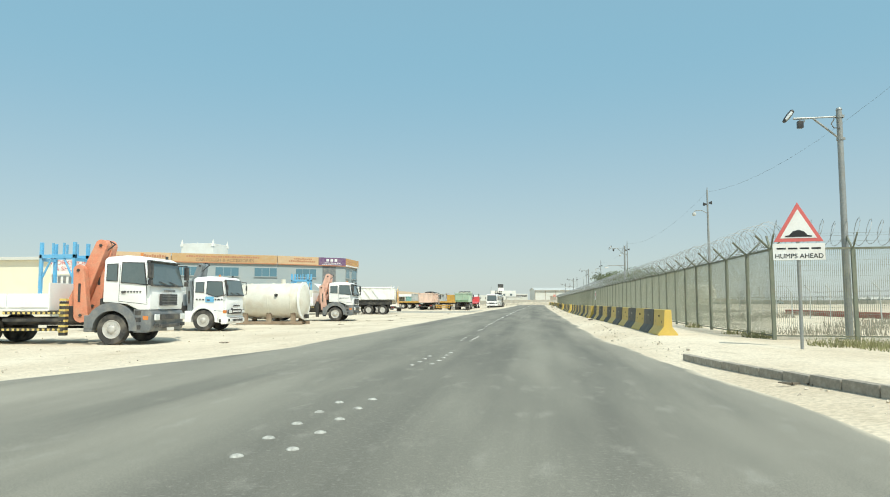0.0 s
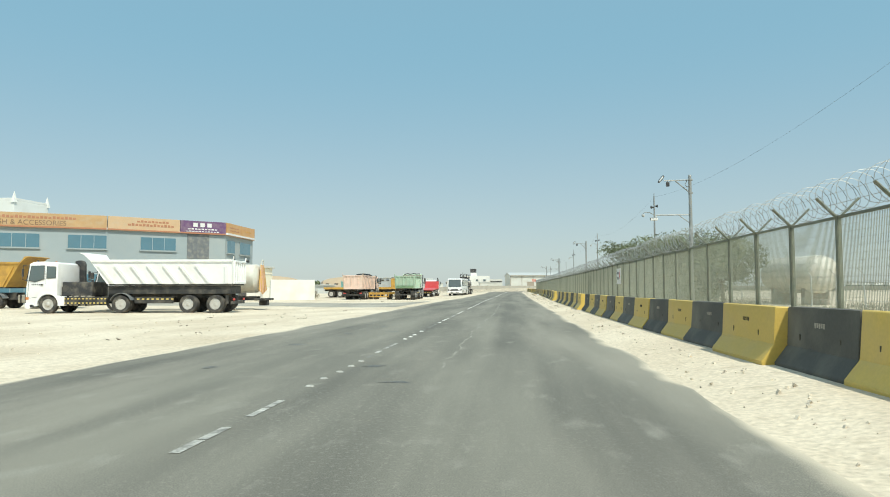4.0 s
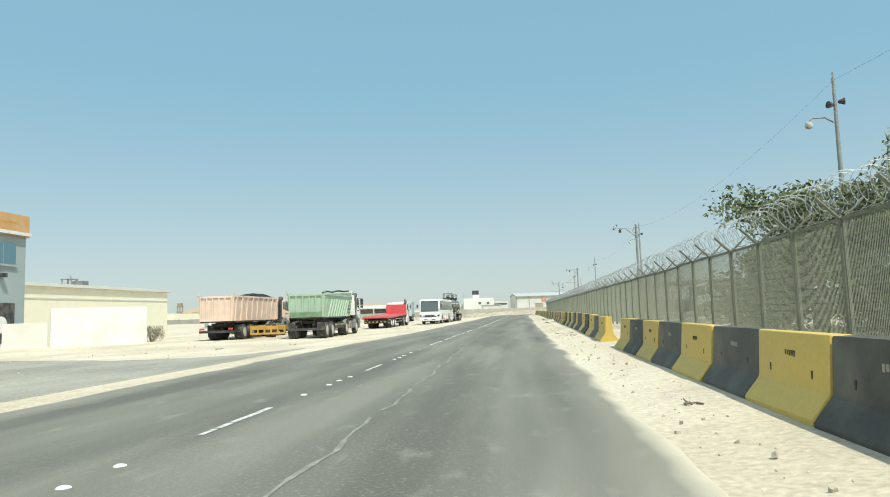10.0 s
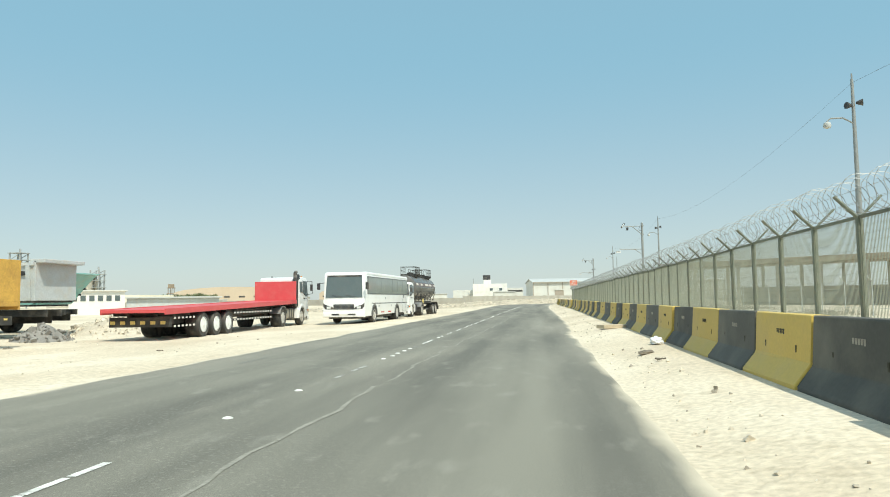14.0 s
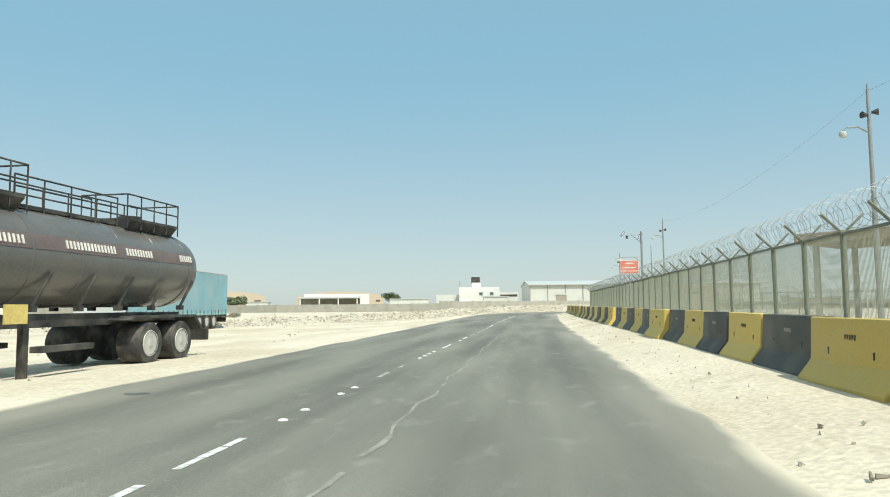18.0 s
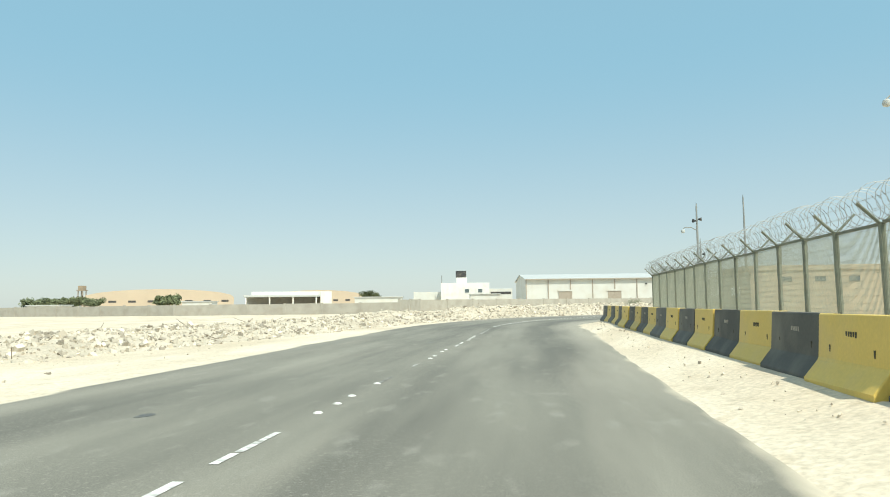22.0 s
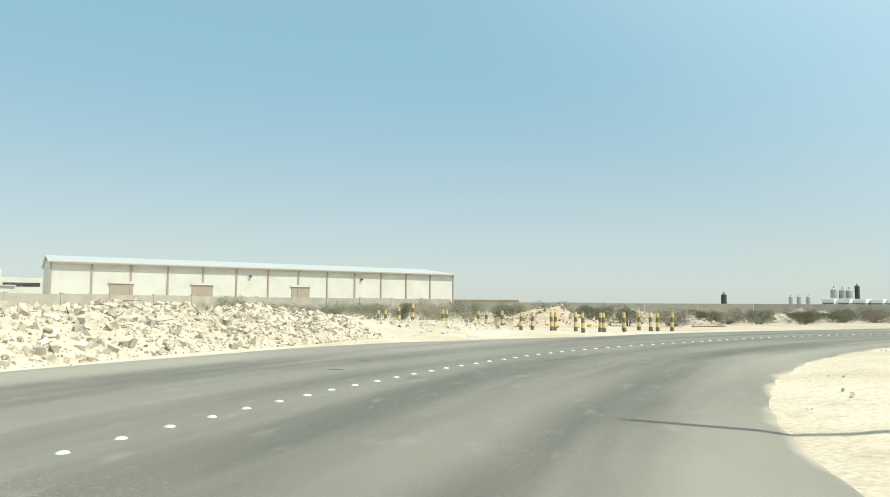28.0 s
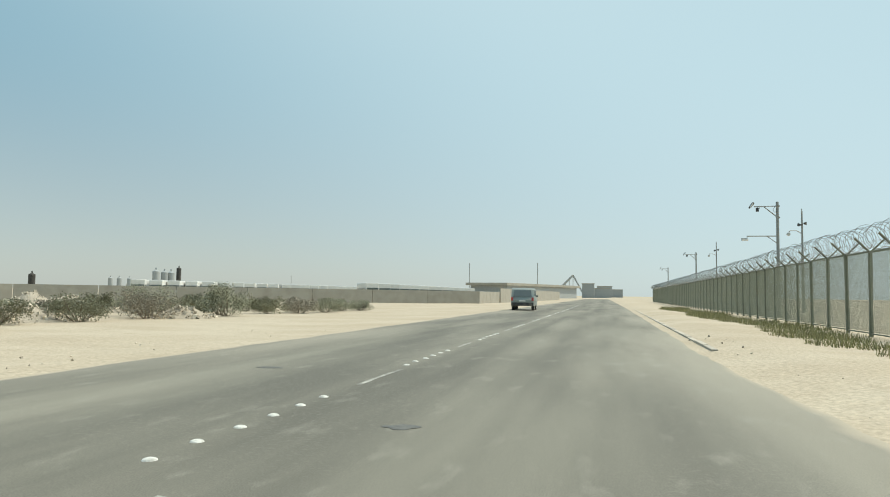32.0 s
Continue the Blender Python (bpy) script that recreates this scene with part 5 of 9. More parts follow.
def loader_crane(th, paint, y, z, reach=2.0, lean=0.45, fat=1.2, stripes=0):
    """A folded knuckle-boom crane behind the cab."""
    slab("crane_base", th, M_CHASSIS, -0.6, 0.6, y - 0.35, y + 0.35, z - 0.35, z + 0.2, 0.04)
    bm = bmesh.new()
    prism(bm, [(y - 0.28, z), (y + 0.28, z), (y + 0.2, z + 0.75), (y - 0.2, z + 0.75)], -0.28, 0.28, "x", bev=0.03)
    part("crane_column", bm, paint, th)
    k = 0.17 * fat
    top = (y - lean, z + reach)
    for x, w, a, b, k0, k1 in ((0.36, 0.16, (y - 0.05, z + 0.05), top, 1.15, 0.8), (0.02, 0.17, top, (y + 0.45, z + 0.2), 0.85, 1.0), (0.70, 0.13, (y + 0.42, z - 0.1), (y - lean * 0.35, z + reach * 0.62), 0.95, 0.7)):
        d = Vector((b[0] - a[0], b[1] - a[1])).normalized()
        nrm = Vector((-d.y, d.x)) * k
        q = [(a[0] + nrm.x * k0, a[1] + nrm.y * k0), (a[0] - nrm.x * k0, a[1] - nrm.y * k0), (b[0] - nrm.x * k1, b[1] - nrm.y * k1), (b[0] + nrm.x * k1, b[1] + nrm.y * k1)]
        bm = bmesh.new()
        prism(bm, q, x - w, x + w, "x", bev=0.03)
        for c, kk in ((a, k0), (b, k1)):
            rod(bm, (x - w * 0.96, *c), (x + w * 0.96, *c), k * kk, 16)
        boom = part("boom", bm, paint, th)
        bm = bmesh.new()
        for c in (a, b):
            rod(bm, (x - w - 0.03, *c), (x + w + 0.03, *c), 0.05, 10)
        mid = Vector(a).lerp(Vector(b), 0.5)
        box(bm, x + w - 0.005, x + w + 0.012, mid.x - 0.04, mid.x + 0.04, mid.y - 0.3, mid.y + 0.3)
        part("pin", bm, M_CHASSIS, boom)
    bm = bmesh.new()
    rod(bm, (0.3, y + 0.25, z + 0.3), (0.3, y - lean * 0.45, z + reach * 0.6), 0.06, 8)
    part("cylinder", bm, M_CGREY, th)
    bm = bmesh.new()
    path_tube(bm, [(0.1, y - lean, z + reach), (0.2, y - lean + 0.15, z + reach + 0.16), (0.35, y - lean + 0.4, z + reach + 0.05), (0.4, y + 0.1, z + reach * 0.6)], 0.022, 5)
    part("hose", bm, M_DARK, th)
    for s in (1, -1):
        bm = bmesh.new()
        box(bm, s * 1.05 - 0.09, s * 1.05 + 0.09, y - 0.1, y + 0.1, 0.3, z + 0.35)
        leg = part("outrigger", bm, M_CHASSIS, th)
        for k in range(stripes):
            zz = 0.4 + k * 0.17
            slab("hazard_stripe", leg, M_STRIPE, s * 1.05 - 0.095, s * 1.05 + 0.095, y - 0.104, y + 0.104, zz, zz + 0.07, 0)


def flat_bed(th, paint, y0, y1, z=1.05, side=0.45, half=1.2):
    slab("deck", th, paint, -half, half, y0, y1, z, z + 0.12, 0.01)
    n = 4
    for s in (1, -1):
        for k in range(n):
            a = y0 + (y1 - y0) * k / n
            p = slab("drop_side", th, paint, s * half - 0.03, s * half + 0.03, a + 0.03, a + (y1 - y0) / n - 0.03, z + 0.1, z + 0.1 + side, 0.01)
            slab("rib", p, paint, s * (half + 0.03) - 0.02, s * (half + 0.03) + 0.02, a + 0.5, a + 0.58, z + 0.12, z + 0.08 + side, 0)
    slab("headboard", th, paint, -half, half, y1 - 0.05, y1, z + 0.1, z + 0.9, 0.01)
    slab("tailboard", th, paint, -half, half, y0, y0 + 0.05, z + 0.1, z + 0.1 + side, 0.01)


def blue_rack(m, half=0.95):
    th = thing("steel_rack", "light blue painted steel rack standing on a truck bed", "rack", m, "blue racks")
    for x in (-half, half):
        for y in (-0.35, 0.35):
            slab("upright", th, M_BLUE, x - 0.05, x + 0.05, y - 0.05, y + 0.05, 0, 2.1, 0.008)
    for y in (-0.35, 0.35):
        slab("cross_beam", th, M_BLUE, -half - 0.05, half + 0.05, y - 0.05, y + 0.05, 1.55, 1.68, 0.008)
        for x in (-half * 0.95, -half * 0.3, half * 0.35, half * 0.95):
            slab("stake", th, M_BLUE, x - 0.03, x + 0.03, y - 0.03, y + 0.03, 1.68, 2.08, 0)
    for x in (-half, half):
        slab("side_beam", th, M_BLUE, x - 0.045, x + 0.045, -0.35, 0.35, 1.45, 1.56, 0.008)
        bm = bmesh.new()
        rod(bm, (x * 0.9, -0.35, 0.9), (x * 0.35, -0.35, 1.58), 0.035, 6)
        part("brace", bm, M_BLUE, th)
    return th


# white heavy truck with a folded orange crane
t1 = parked("crane_truck", "white heavy truck with folded orange loader crane and drop-side bed", "truck", -13.6, 21.6, -85)
cab_over(t1, M_WHITE, top=2.85, base=0.66, nose=1.3, depth=1.6)
chassis(t1, -7.2, 0.9); axle(t1, 0); axle(t1, -4.4, dual=True); axle(t1, -5.75, dual=True)
loader_crane(t1, M_ORANGE, -1.65, 1.05, reach=2.2, lean=-0.85, fat=1.5, stripes=7)
flat_bed(t1, M_WHITE, -7.6, -2.05, z=1.1, side=0.45)
for s in (1, -1):
    bm = bmesh.new()
    for z in (0.45, 0.75, 0.98):
        box(bm, s * 1.16 - 0.02, s * 1.16 + 0.02, -3.6, -1.6, z, z + 0.1)
    part("side_guard", bm, M_CHASSIS, t1)
    for z in (0.46, 0.99):
        tape(t1, s * 1.185, -3.6, -1.6, z, 12, M_STRIPE)
blue_rack(pose(-16.3, 21.9, 1.3 + LEFT_Z, 0, 0, 0), 0.62)

# smaller white truck with a grey crane
t2 = parked("crane_truck", "white truck with grey loader crane and chequered stripe", "truck", -15.6, 31.6, -86)
cab_over(t2, M_WHITE, top=2.55, base=0.62, nose=1.15, depth=1.65, half=1.1, style="jp", lower=M_WHITE)
chassis(t2, -5.6, 0.8); axle(t2, 0, half=0.95); axle(t2, -4.0, dual=True, half=0.95)
loader_crane(t2, M_CGREY, -1.15, 1.0, reach=2.1, lean=-0.7, fat=0.95)
flat_bed(t2, M_WHITE, -6.0, -1.6, z=1.0, side=0.4, half=1.1)
for s in (1, -1):
    tape(t2, s * 1.112, -0.35, 1.0, 1.45, 9, M_DARK)
slab("door_emblem", t2, M_BLUE, 1.105, 1.118, 0.1, 0.5, 1.35, 1.62, 0)

# cream tank lying on a skid
tk = thing("water_tank", "cream steel cylinder tank lying on a skid frame", "tank", pose(-15.95, 40.3, LEFT_Z, 0, 0, -90))
bm = bmesh.new()
lathe(bm, [(0.0, -2.15), (0.55, -2.1), (0.95, -1.97), (1.05, -1.82), (1.05, 1.82), (0.95, 1.97), (0.55, 2.1), (0.0, 2.15)], 36, pose(0, 0, 1.42, 0, 0, 90))
part("shell", bm, M_CREAM, tk, smooth=True)
for y in (-1.4, 0.0, 1.4, 1.78):
    bm = bmesh.new()
    lathe(bm, [(1.05, y - 0.035), (1.075, y - 0.03), (1.075, y + 0.03), (1.05, y + 0.035)], 36, pose(0, 0, 1.42, 0, 0, 90))
    part("hoop", bm, M_CREAM, tk)
for s in (1, -1):
    slab("skid_beam", tk, M_RUST, s * 0.7 - 0.08, s * 0.7 + 0.08, -2.05, 2.05, 0.0, 0.18, 0.01)
    for y in (-1.5, 0, 1.5):
        slab("saddle", tk, M_RUST, s * 0.7 - 0.06, s * 0.7 + 0.06, y - 0.15, y + 0.15, 0.18, 0.72, 0.01)
bm = bmesh.new(); rod(bm, (0, 0.6, 2.4), (0, 0.6, 2.72), 0.14, 12); part("manhole", bm, M_CREAM, tk)
bm = bmesh.new(); lathe(bm, [(0.98, 1.86), (1.13, 1.87), (1.14, 1.9), (1.13, 1.95), (0.95, 1.96)], 36, pose(0, 0, 1.42, 0, 0, 90)); part("end_flange", bm, M_WHITE, tk)
for k in range(5):
    bm = bmesh.new(); rod(bm, (0.75, -1.7 + k * 0.85, 0.1), (-0.75, -1.7 + k * 0.85, 0.1), 0.05, 6); part("cross_member", bm, M_RUST, tk)
bm = bmesh.new(); rod(bm, (1.0, 0.55, 1.75), (1.12, 0.55, 1.75), 0.09, 12); part("side_port", bm, M_CHASSIS, tk)
slab("valve", tk, M_CHASSIS, -0.15, 0.15, 1.95, 2.2, 0.35, 0.6, 0.03)

# older white truck with a bleached crane and white drop sides
t3 = parked("crane_truck", "older white truck with sun-bleached crane and drop-side bed", "truck", -14.3, 48.6, -86)
cab_over(t3, M_WHITE, top=2.75, base=0.66, nose=1.3, depth=1.75)
chassis(t3, -6.4, 0.9); axle(t3, 0); axle(t3, -4.3, dual=True)
loader_crane(t3, M_PINKCR, -1.3, 1.05, reach=2.15, lean=-0.6, fat=1.45)
flat_bed(t3, M_WHITE, -6.9, -1.6, z=1.1, side=0.5)
slab("tool_box", t3, M_CREAM, -1.0, 1.0, -2.0, -1.65, 1.25, 2.2, 0.02)
blue_rack(pose(-17.2, 48.8, 1.3 + LEFT_Z, 0, 0, 0), 0.62)


# white minibus behind the older truck
van = parked("minibus", "white high-roofed minibus parked behind the trucks", "minibus", -22.2, 52.6, -88, "")
bm = bmesh.new()
prism(bm, [(-3.6, 0.4), (-3.66, 1.2), (-3.55, 2.2), (-3.4, 2.36), (0.2, 2.38), (0.45, 2.28), (0.95, 1.45), (1.25, 1.1), (1.3, 0.45), (1.2, 0.35)], -0.86, 0.86, "x", bev=0.06)
part("body", bm, M_WHITE, van, smooth=True)
for s in (1, -1):
    for a, b in ((-3.4, -2.5), (-2.4, -1.5), (-1.4, -0.45), (-0.3, 0.4)):
        slab("window", van, M_GLASS, min(s * 0.86, s * 0.875), max(s * 0.86, s * 0.875), a, b, 1.35, 1.95, 0)
    slab("headlight", van, M_LAMP, min(s * 0.5, s * 0.8), max(s * 0.5, s * 0.8), 1.24, 1.31, 0.75, 0.95, 0.02)
    slab("mirror", van, M_DARK, min(s * 0.9, s * 1.08), max(s * 0.9, s * 1.08), 0.62, 0.72, 1.4, 1.65, 0.02)
bm = bmesh.new(); prism(bm, [(0.95, 1.48), (0.5, 2.2), (0.47, 2.18), (0.9, 1.44)], -0.74, 0.74, "x"); bmesh.ops.translate(bm, verts=bm.verts, vec=(0, 0.03, 0.02)); part("windscreen", bm, M_GLASS, van)
slab("bumper", van, M_GREY, -0.86, 0.86, 1.2, 1.36, 0.36, 0.6, 0.04)
axle(van, 0.45, half=0.76, meshes=W_SMALL, r=0.33); axle(van, -2.5, half=0.76, meshes=W_SMALL, r=0.33)


def tipper_semi(label, x, y, rz, paint, cab_paint, wb, tandem, tail, bed_z, bed_top, slanted=True, rib_paint=None, cab=True, name="tipper_truck", ribs=7, front=None, style="euro", lower=None, depth=1.75):
    th = parked(name, label, "truck", x, y, rz)
    if cab:
        tractor(th, cab_paint, wheelbase=wb, style=style, lower=lower, depth=depth)
    for a in tandem:
        axle(th, a, dual=True)
    chassis(th, tail + 0.3, -wb + 1.0 if cab else front or -1.5, z=0.86)
    tipper_body(th, paint, tail, front if front is not None else -1.35, bed_z, bed_top, ribs=ribs, slanted=slanted, rib_paint=rib_paint)
    slab("under_run_bar", th, M_CHASSIS, -1.15, 1.15, tail - 0.02, tail + 0.1, 0.5, 0.66, 0.01)
    for s in (1, -1):
        slab("tail_lamp", th, M_REDTAPE, s * 0.95 - 0.16, s * 0.95 + 0.16, tail - 0.05, tail - 0.015, 0.7, 0.82, 0.005)
        bm = bmesh.new()
        for a in tandem[:1]:
            box(bm, s * 0.68, s * 1.16, tandem[-1] - 0.6, tandem[-1] - 0.57, 0.5, 1.0)
        part("mud_flap", bm, M_TYRE, th)
        slab("side_guard", th, M_CHASSIS, s * 1.12 - 0.02, s * 1.12 + 0.02, tandem[0] + 0.8, -wb - 0.75, 0.55, 0.9, 0.01) if tandem[0] + 0.8 < -wb - 0.75 else None
        tape(th, s * 1.15, tandem[0] + 0.8, -wb - 0.75, 0.75, 8, M_STRIPE) if tandem[0] + 0.8 < -wb - 0.75 else None
    return th


dump = tipper_semi("white tipper truck with slanted ribs, parked on sand", -25.7, 72.5, 96, M_WHITE, M_WHITE, 4.0, (-7.7, -9.2), -10.15, 1.62, 2.92, ribs=8, front=-2.35, style="jp", lower=M_WHITE)
slab("sub_frame", dump, M_CHASSIS, -0.95, 0.95, -10.0, -3.2, 1.06, 1.52, 0.02)
slab("engine_box", dump, M_DARK, -0.9, 0.9, -2.3, -0.62, 0.95, 1.75, 0.06)
for s in (1, -1):
    slab("side_guard", dump, M_CHASSIS, s * 1.13 - 0.02, s * 1.13 + 0.02, -3.2, -0.75, 0.5, 0.92, 0.01)
    tape(dump, s * 1.16, -3.2, -0.75, 0.78, 12, M_STRIPE)
    tape(dump, s * 1.16, -3.2, -0.75, 0.54, 12, M_STRIPE)
for k in range(4):
    slab("tail_step", dump, M_WHITE, 1.22, 1.3, -3.0 + k * 0.12, -2.86 + k * 0.12, 1.75 + k * 0.22, 1.8 + k * 0.22, 0.005)

# tank truck hidden behind it, with hoses on its back
wt = parked("tank_truck", "cream tank truck with ladder and hose racks at its back", "truck", -24.7, 77.2, 96)
cab_over(wt, M_WHITE, top=2.6); chassis(wt, -8.6, 0.8); axle(wt, 0); axle(wt, -5.2, dual=True); axle(wt, -6.5, dual=True)
bm = bmesh.new()
lathe(bm, [(0.0, -8.7), (0.8, -8.66), (1.0, -8.5), (1.0, -1.5), (0.8, -1.3), (0.0, -1.25)], 32, pose(0, 0, 2.0, 0, 0, 90), squash=(1.12, 0.9))
part("shell", bm, M_CREAM, wt, smooth=True)
for x in (-0.45, -0.1):
    bm = bmesh.new()
    rod(bm, (x, -8.85, 0.7), (x, -8.78, 2.95), 0.025, 6)
    part("ladder_rail", bm, M_CREAM, wt)
for k in range(8):
    bm = bmesh.new(); rod(bm, (-0.45, -8.84 + k * 0.008, 0.85 + k * 0.27), (-0.1, -8.84 + k * 0.008, 0.85 + k * 0.27), 0.018, 5); part("rung", bm, M_CREAM, wt)
for k in range(9):
    bm = bmesh.new(); rod(bm, (-0.88 + k * 0.22, -8.86, 1.0 + 0.25 * abs(k - 4) / 4), (-0.32 + k * 0.08, -8.8, 2.85), 0.042, 6); part("hose", bm, M_PINKCR if k % 2 else M_OCHRE, wt)
bm = bmesh.new(); path_tube(bm, [(-0.25, -8.8, 2.8), (-0.2, -8.85, 3.15), (0.2, -8.85, 3.15), (0.25, -8.8, 2.8)], 0.03, 6); part("top_hoop", bm, M_CREAM, wt)
slab("rear_platform", wt, M_CHASSIS, -1.1, 1.1, -9.3, -8.6, 0.62, 0.75, 0.01)
slab("pump", wt, M_CHASSIS, -0.3, 0.35, -9.2, -8.7, 0.3, 0.62, 0.05)

pink = tipper_semi("bleached pink tipper trailer truck parked on sand", -19.1, 125.6, 2, M_PINK, M_PINK, 3.6, (-7.3, -8.7), -10.6, 1.25, 2.85, slanted=False, ribs=9, front=-1.9)
bm = bmesh.new()
rows = []
for j in range(9):
    for i in range(13):
        u, w = -1 + j / 4, -1 + i / 6
        rows.append(bm.verts.new((u * 1.12, -3.6 + w * 1.8, 2.8 + 0.42 * max(0, 1 - u * u) ** 0.5 * max(0, 1 - w * w) ** 0.5 + 0.07 * noise.noise((u * 3, w * 4, 2)))))
for j in range(8):
    for i in range(12):
        bm.faces.new((rows[j * 13 + i], rows[j * 13 + i + 1], rows[j * 13 + i + 14], rows[j * 13 + i + 13]))
bmesh.ops.solidify(bm, geom=bm.faces[:], thickness=0.03)
part("folded_tarpaulin", bm, M_DARK, pink, "dark bundled tarpaulin", smooth=True)

green = tipper_semi("pale green tipper trailer truck with white cab", -12.75, 123.5, 2.5, M_GREENT, M_WHITE, 3.55, (-7.9, -9.35), -9.85, 1.3, 2.72, slanted=True, ribs=10, front=-1.75, depth=2.3)
slab("lower_tail_panel", green, M_GREEND, -1.0, 1.0, -10.03, -9.98, 1.32, 1.62, 0.01)
slab("mud_shelf", green, M_TANKG, -1.15, 1.15, -2.1, -1.45, 2.78, 3.0, 0.05)
bm = bmesh.new()
path_tube(bm, [(-1.0, -1.9, 3.05), (-0.6, -1.8, 3.16), (-0.2, -1.95, 3.08), (0.2, -1.8, 3.17), (0.6, -1.95, 3.1), (1.0, -1.85, 3.12)], 0.06, 7)
part("rolled_sheet", bm, M_DARK, green, "bundled dark load sheet")
for s in (1, -1):
    for k in range(4):
        slab("louvre", green, M_GREENT, min(s * 1.12, s * 1.25), max(s * 1.12, s * 1.25), -3.0 + 0.12 * k, -2.45 + 0.14 * k, 1.62 + k * 0.24, 1.69 + k * 0.24, 0.01)

# low yellow dolly between the tippers
lo = parked("low_trailer", "ochre steel low trailer frame parked on sand", "trailer", -16.0, 118.9, 0)
for x in (-1.15, 1.15):
    slab("side_beam", lo, M_OCHRE, x - 0.06, x + 0.06, -2, 3, 0.62, 0.9, 0.01)
for k in range(5):
    slab("cross_beam", lo, M_OCHRE, -1.15, 1.15, -2 + k * 1.2, -1.88 + k * 1.2, 0.62, 0.84, 0.01)
slab("tail_frame", lo, M_OCHRE, -1.2, 1.2, -2.1, -2.0, 0.3, 0.42, 0.01)
for k in range(6):
    x = -1.15 + k * 0.46
    slab("tail_post", lo, M_OCHRE, x - 0.05, x + 0.05, -2.1, -2.0, 0.42, 0.9, 0.005)
axle(lo, 0.8, dual=True, half=0.95)

# pale grey tipper trailer and a teal one behind it, both nosed towards the road
grey = tipper_semi("pale grey tipper trailer standing beside the ochre one", -18.4, 141.2, -90, M_TIPGREY, M_TIPGREY, 0.4, (-4.6, -6.0), -7.2, 1.5, 2.95, slanted=False, cab=False, name="tipper_trailer", front=-0.2, ribs=5)
slab("front_cap", grey, M_TIPGREY, -1.2, 1.2, -0.4, 0.25, 2.98, 3.14, 0.03)
for s in (1, -1):
    for a in (-1.75, -0.95):
        slab("side_opening", grey, M_CHASSIS, s * 1.2 - 0.03, s * 1.2 + 0.03, a, a + 0.45, 2.5, 2.66, 0)
teal = tipper_semi("teal tipper trailer parked on the sand", -21.0, 145.9, -90, M_TEAL, M_TEAL, 0.4, (-4.2, -5.6), -6.6, 1.35, 2.4, slanted=True, cab=False, name="tipper_trailer", front=-0.3, ribs=5)
for s in (1, -1):
    for k in range(3):
        slab("louvre", teal, M_CHASSIS, min(s * 1.12, s * 1.22), max(s * 1.12, s * 1.22), -1.35 + 0.28 * k, -0.95 + 0.28 * k, 1.5 + k * 0.28, 1.58 + k * 0.28, 0.01)

# ochre platform trailer with a boxed front, on its landing legs
yt = parked("platform_trailer", "ochre yellow platform trailer with plated front box", "trailer", -16.1, 133.6, -90)
slab("deck", yt, M_OCHRE, -1.2, 1.2, -11.0, 1.2, 1.28, 1.42, 0.01)
for s in (1, -1):
    slab("side_rail", yt, M_OCHRE, s * 1.2 - 0.03, s * 1.2 + 0.03, -11.0, 1.2, 1.18, 1.46, 0.005)
    slab("frame_beam", yt, M_CHASSIS, s * 0.5 - 0.06, s * 0.5 + 0.06, -11, 1.0, 0.9, 1.28, 0)
    bm = bmesh.new(); box(bm, s * 0.75 - 0.07, s * 0.75 + 0.07, -1.5, -1.36, 0.05, 1.28); box(bm, s * 0.75 - 0.16, s * 0.75 + 0.16, -1.6, -1.26, 0, 0.05)
    part("landing_leg", bm, M_CHASSIS, yt)
    slab("front_box_side", yt, M_OCHRE, s * 1.17 - 0.03, s * 1.17 + 0.03, -1.2, 1.2, 1.42, 2.7, 0.01)
    for k in range(4):
        slab("stiffener", yt, M_OCHRE, s * 1.21 - 0.03, s * 1.21 + 0.03, -1.15 + k * 0.75, -1.07 + k * 0.75, 1.42, 2.68, 0)
slab("front_box_end", yt, M_OCHRE, -1.14, 1.14, 1.14, 1.2, 1.42, 2.7, 0.01)
slab("tool_box", yt, M_TIPGREY, 0.7, 1.18, -6.4, -3.9, 0.45, 1.1, 0.03)
tape(yt, 1.185, -6.2, -4.2, 0.72, 10, M_STRIPE)
axle(yt, -3.1, dual=True); axle(yt, -8.6, dual=True); axle(yt, -9.9, dual=True)

# red platform trailer with its tractor
rt = parked("platform_truck", "white tractor with long red platform trailer", "truck", -13.9, 154.1, 2.2)
tractor(rt, M_WHITE, wheelbase=3.3, top=2.75, style="jp", lower=M_WHITE)
lean_back = Matrix.Translation((0, -1.1, 1.34)) @ Matrix.Rotation(radians(1.1), 4, "X") @ Matrix.Translation((0, 1.1, -1.3))
slab("deck", rt, M_RED, -1.2, 1.2, -15.9, -1.1, 1.26, 1.38, 0.01).matrix_basis = lean_back
for s in (1, -1):
    slab("side_rail", rt, M_RED, s * 1.2 - 0.03, s * 1.2 + 0.03, -15.9, -1.1, 1.2, 1.41, 0.005).matrix_basis = lean_back
    slab("frame_beam", rt, M_CHASSIS, s * 0.5 - 0.07, s * 0.5 + 0.07, -15.3, -1.5, 0.78, 1.26, 0).matrix_basis = lean_back
    for z in (0.55, 0.85):
        slab("side_guard", rt, M_CHASSIS, s * 1.14 - 0.02, s * 1.14 + 0.02, -9.8, -4.9, z, z + 0.1, 0)
        tape(rt, s * 1.165, -9.8, -4.9, z + 0.02, 14, M_LETTER)
        tape(rt, s * 1.165, -15.2, -13.4, z - 0.06, 6, M_LETTER)
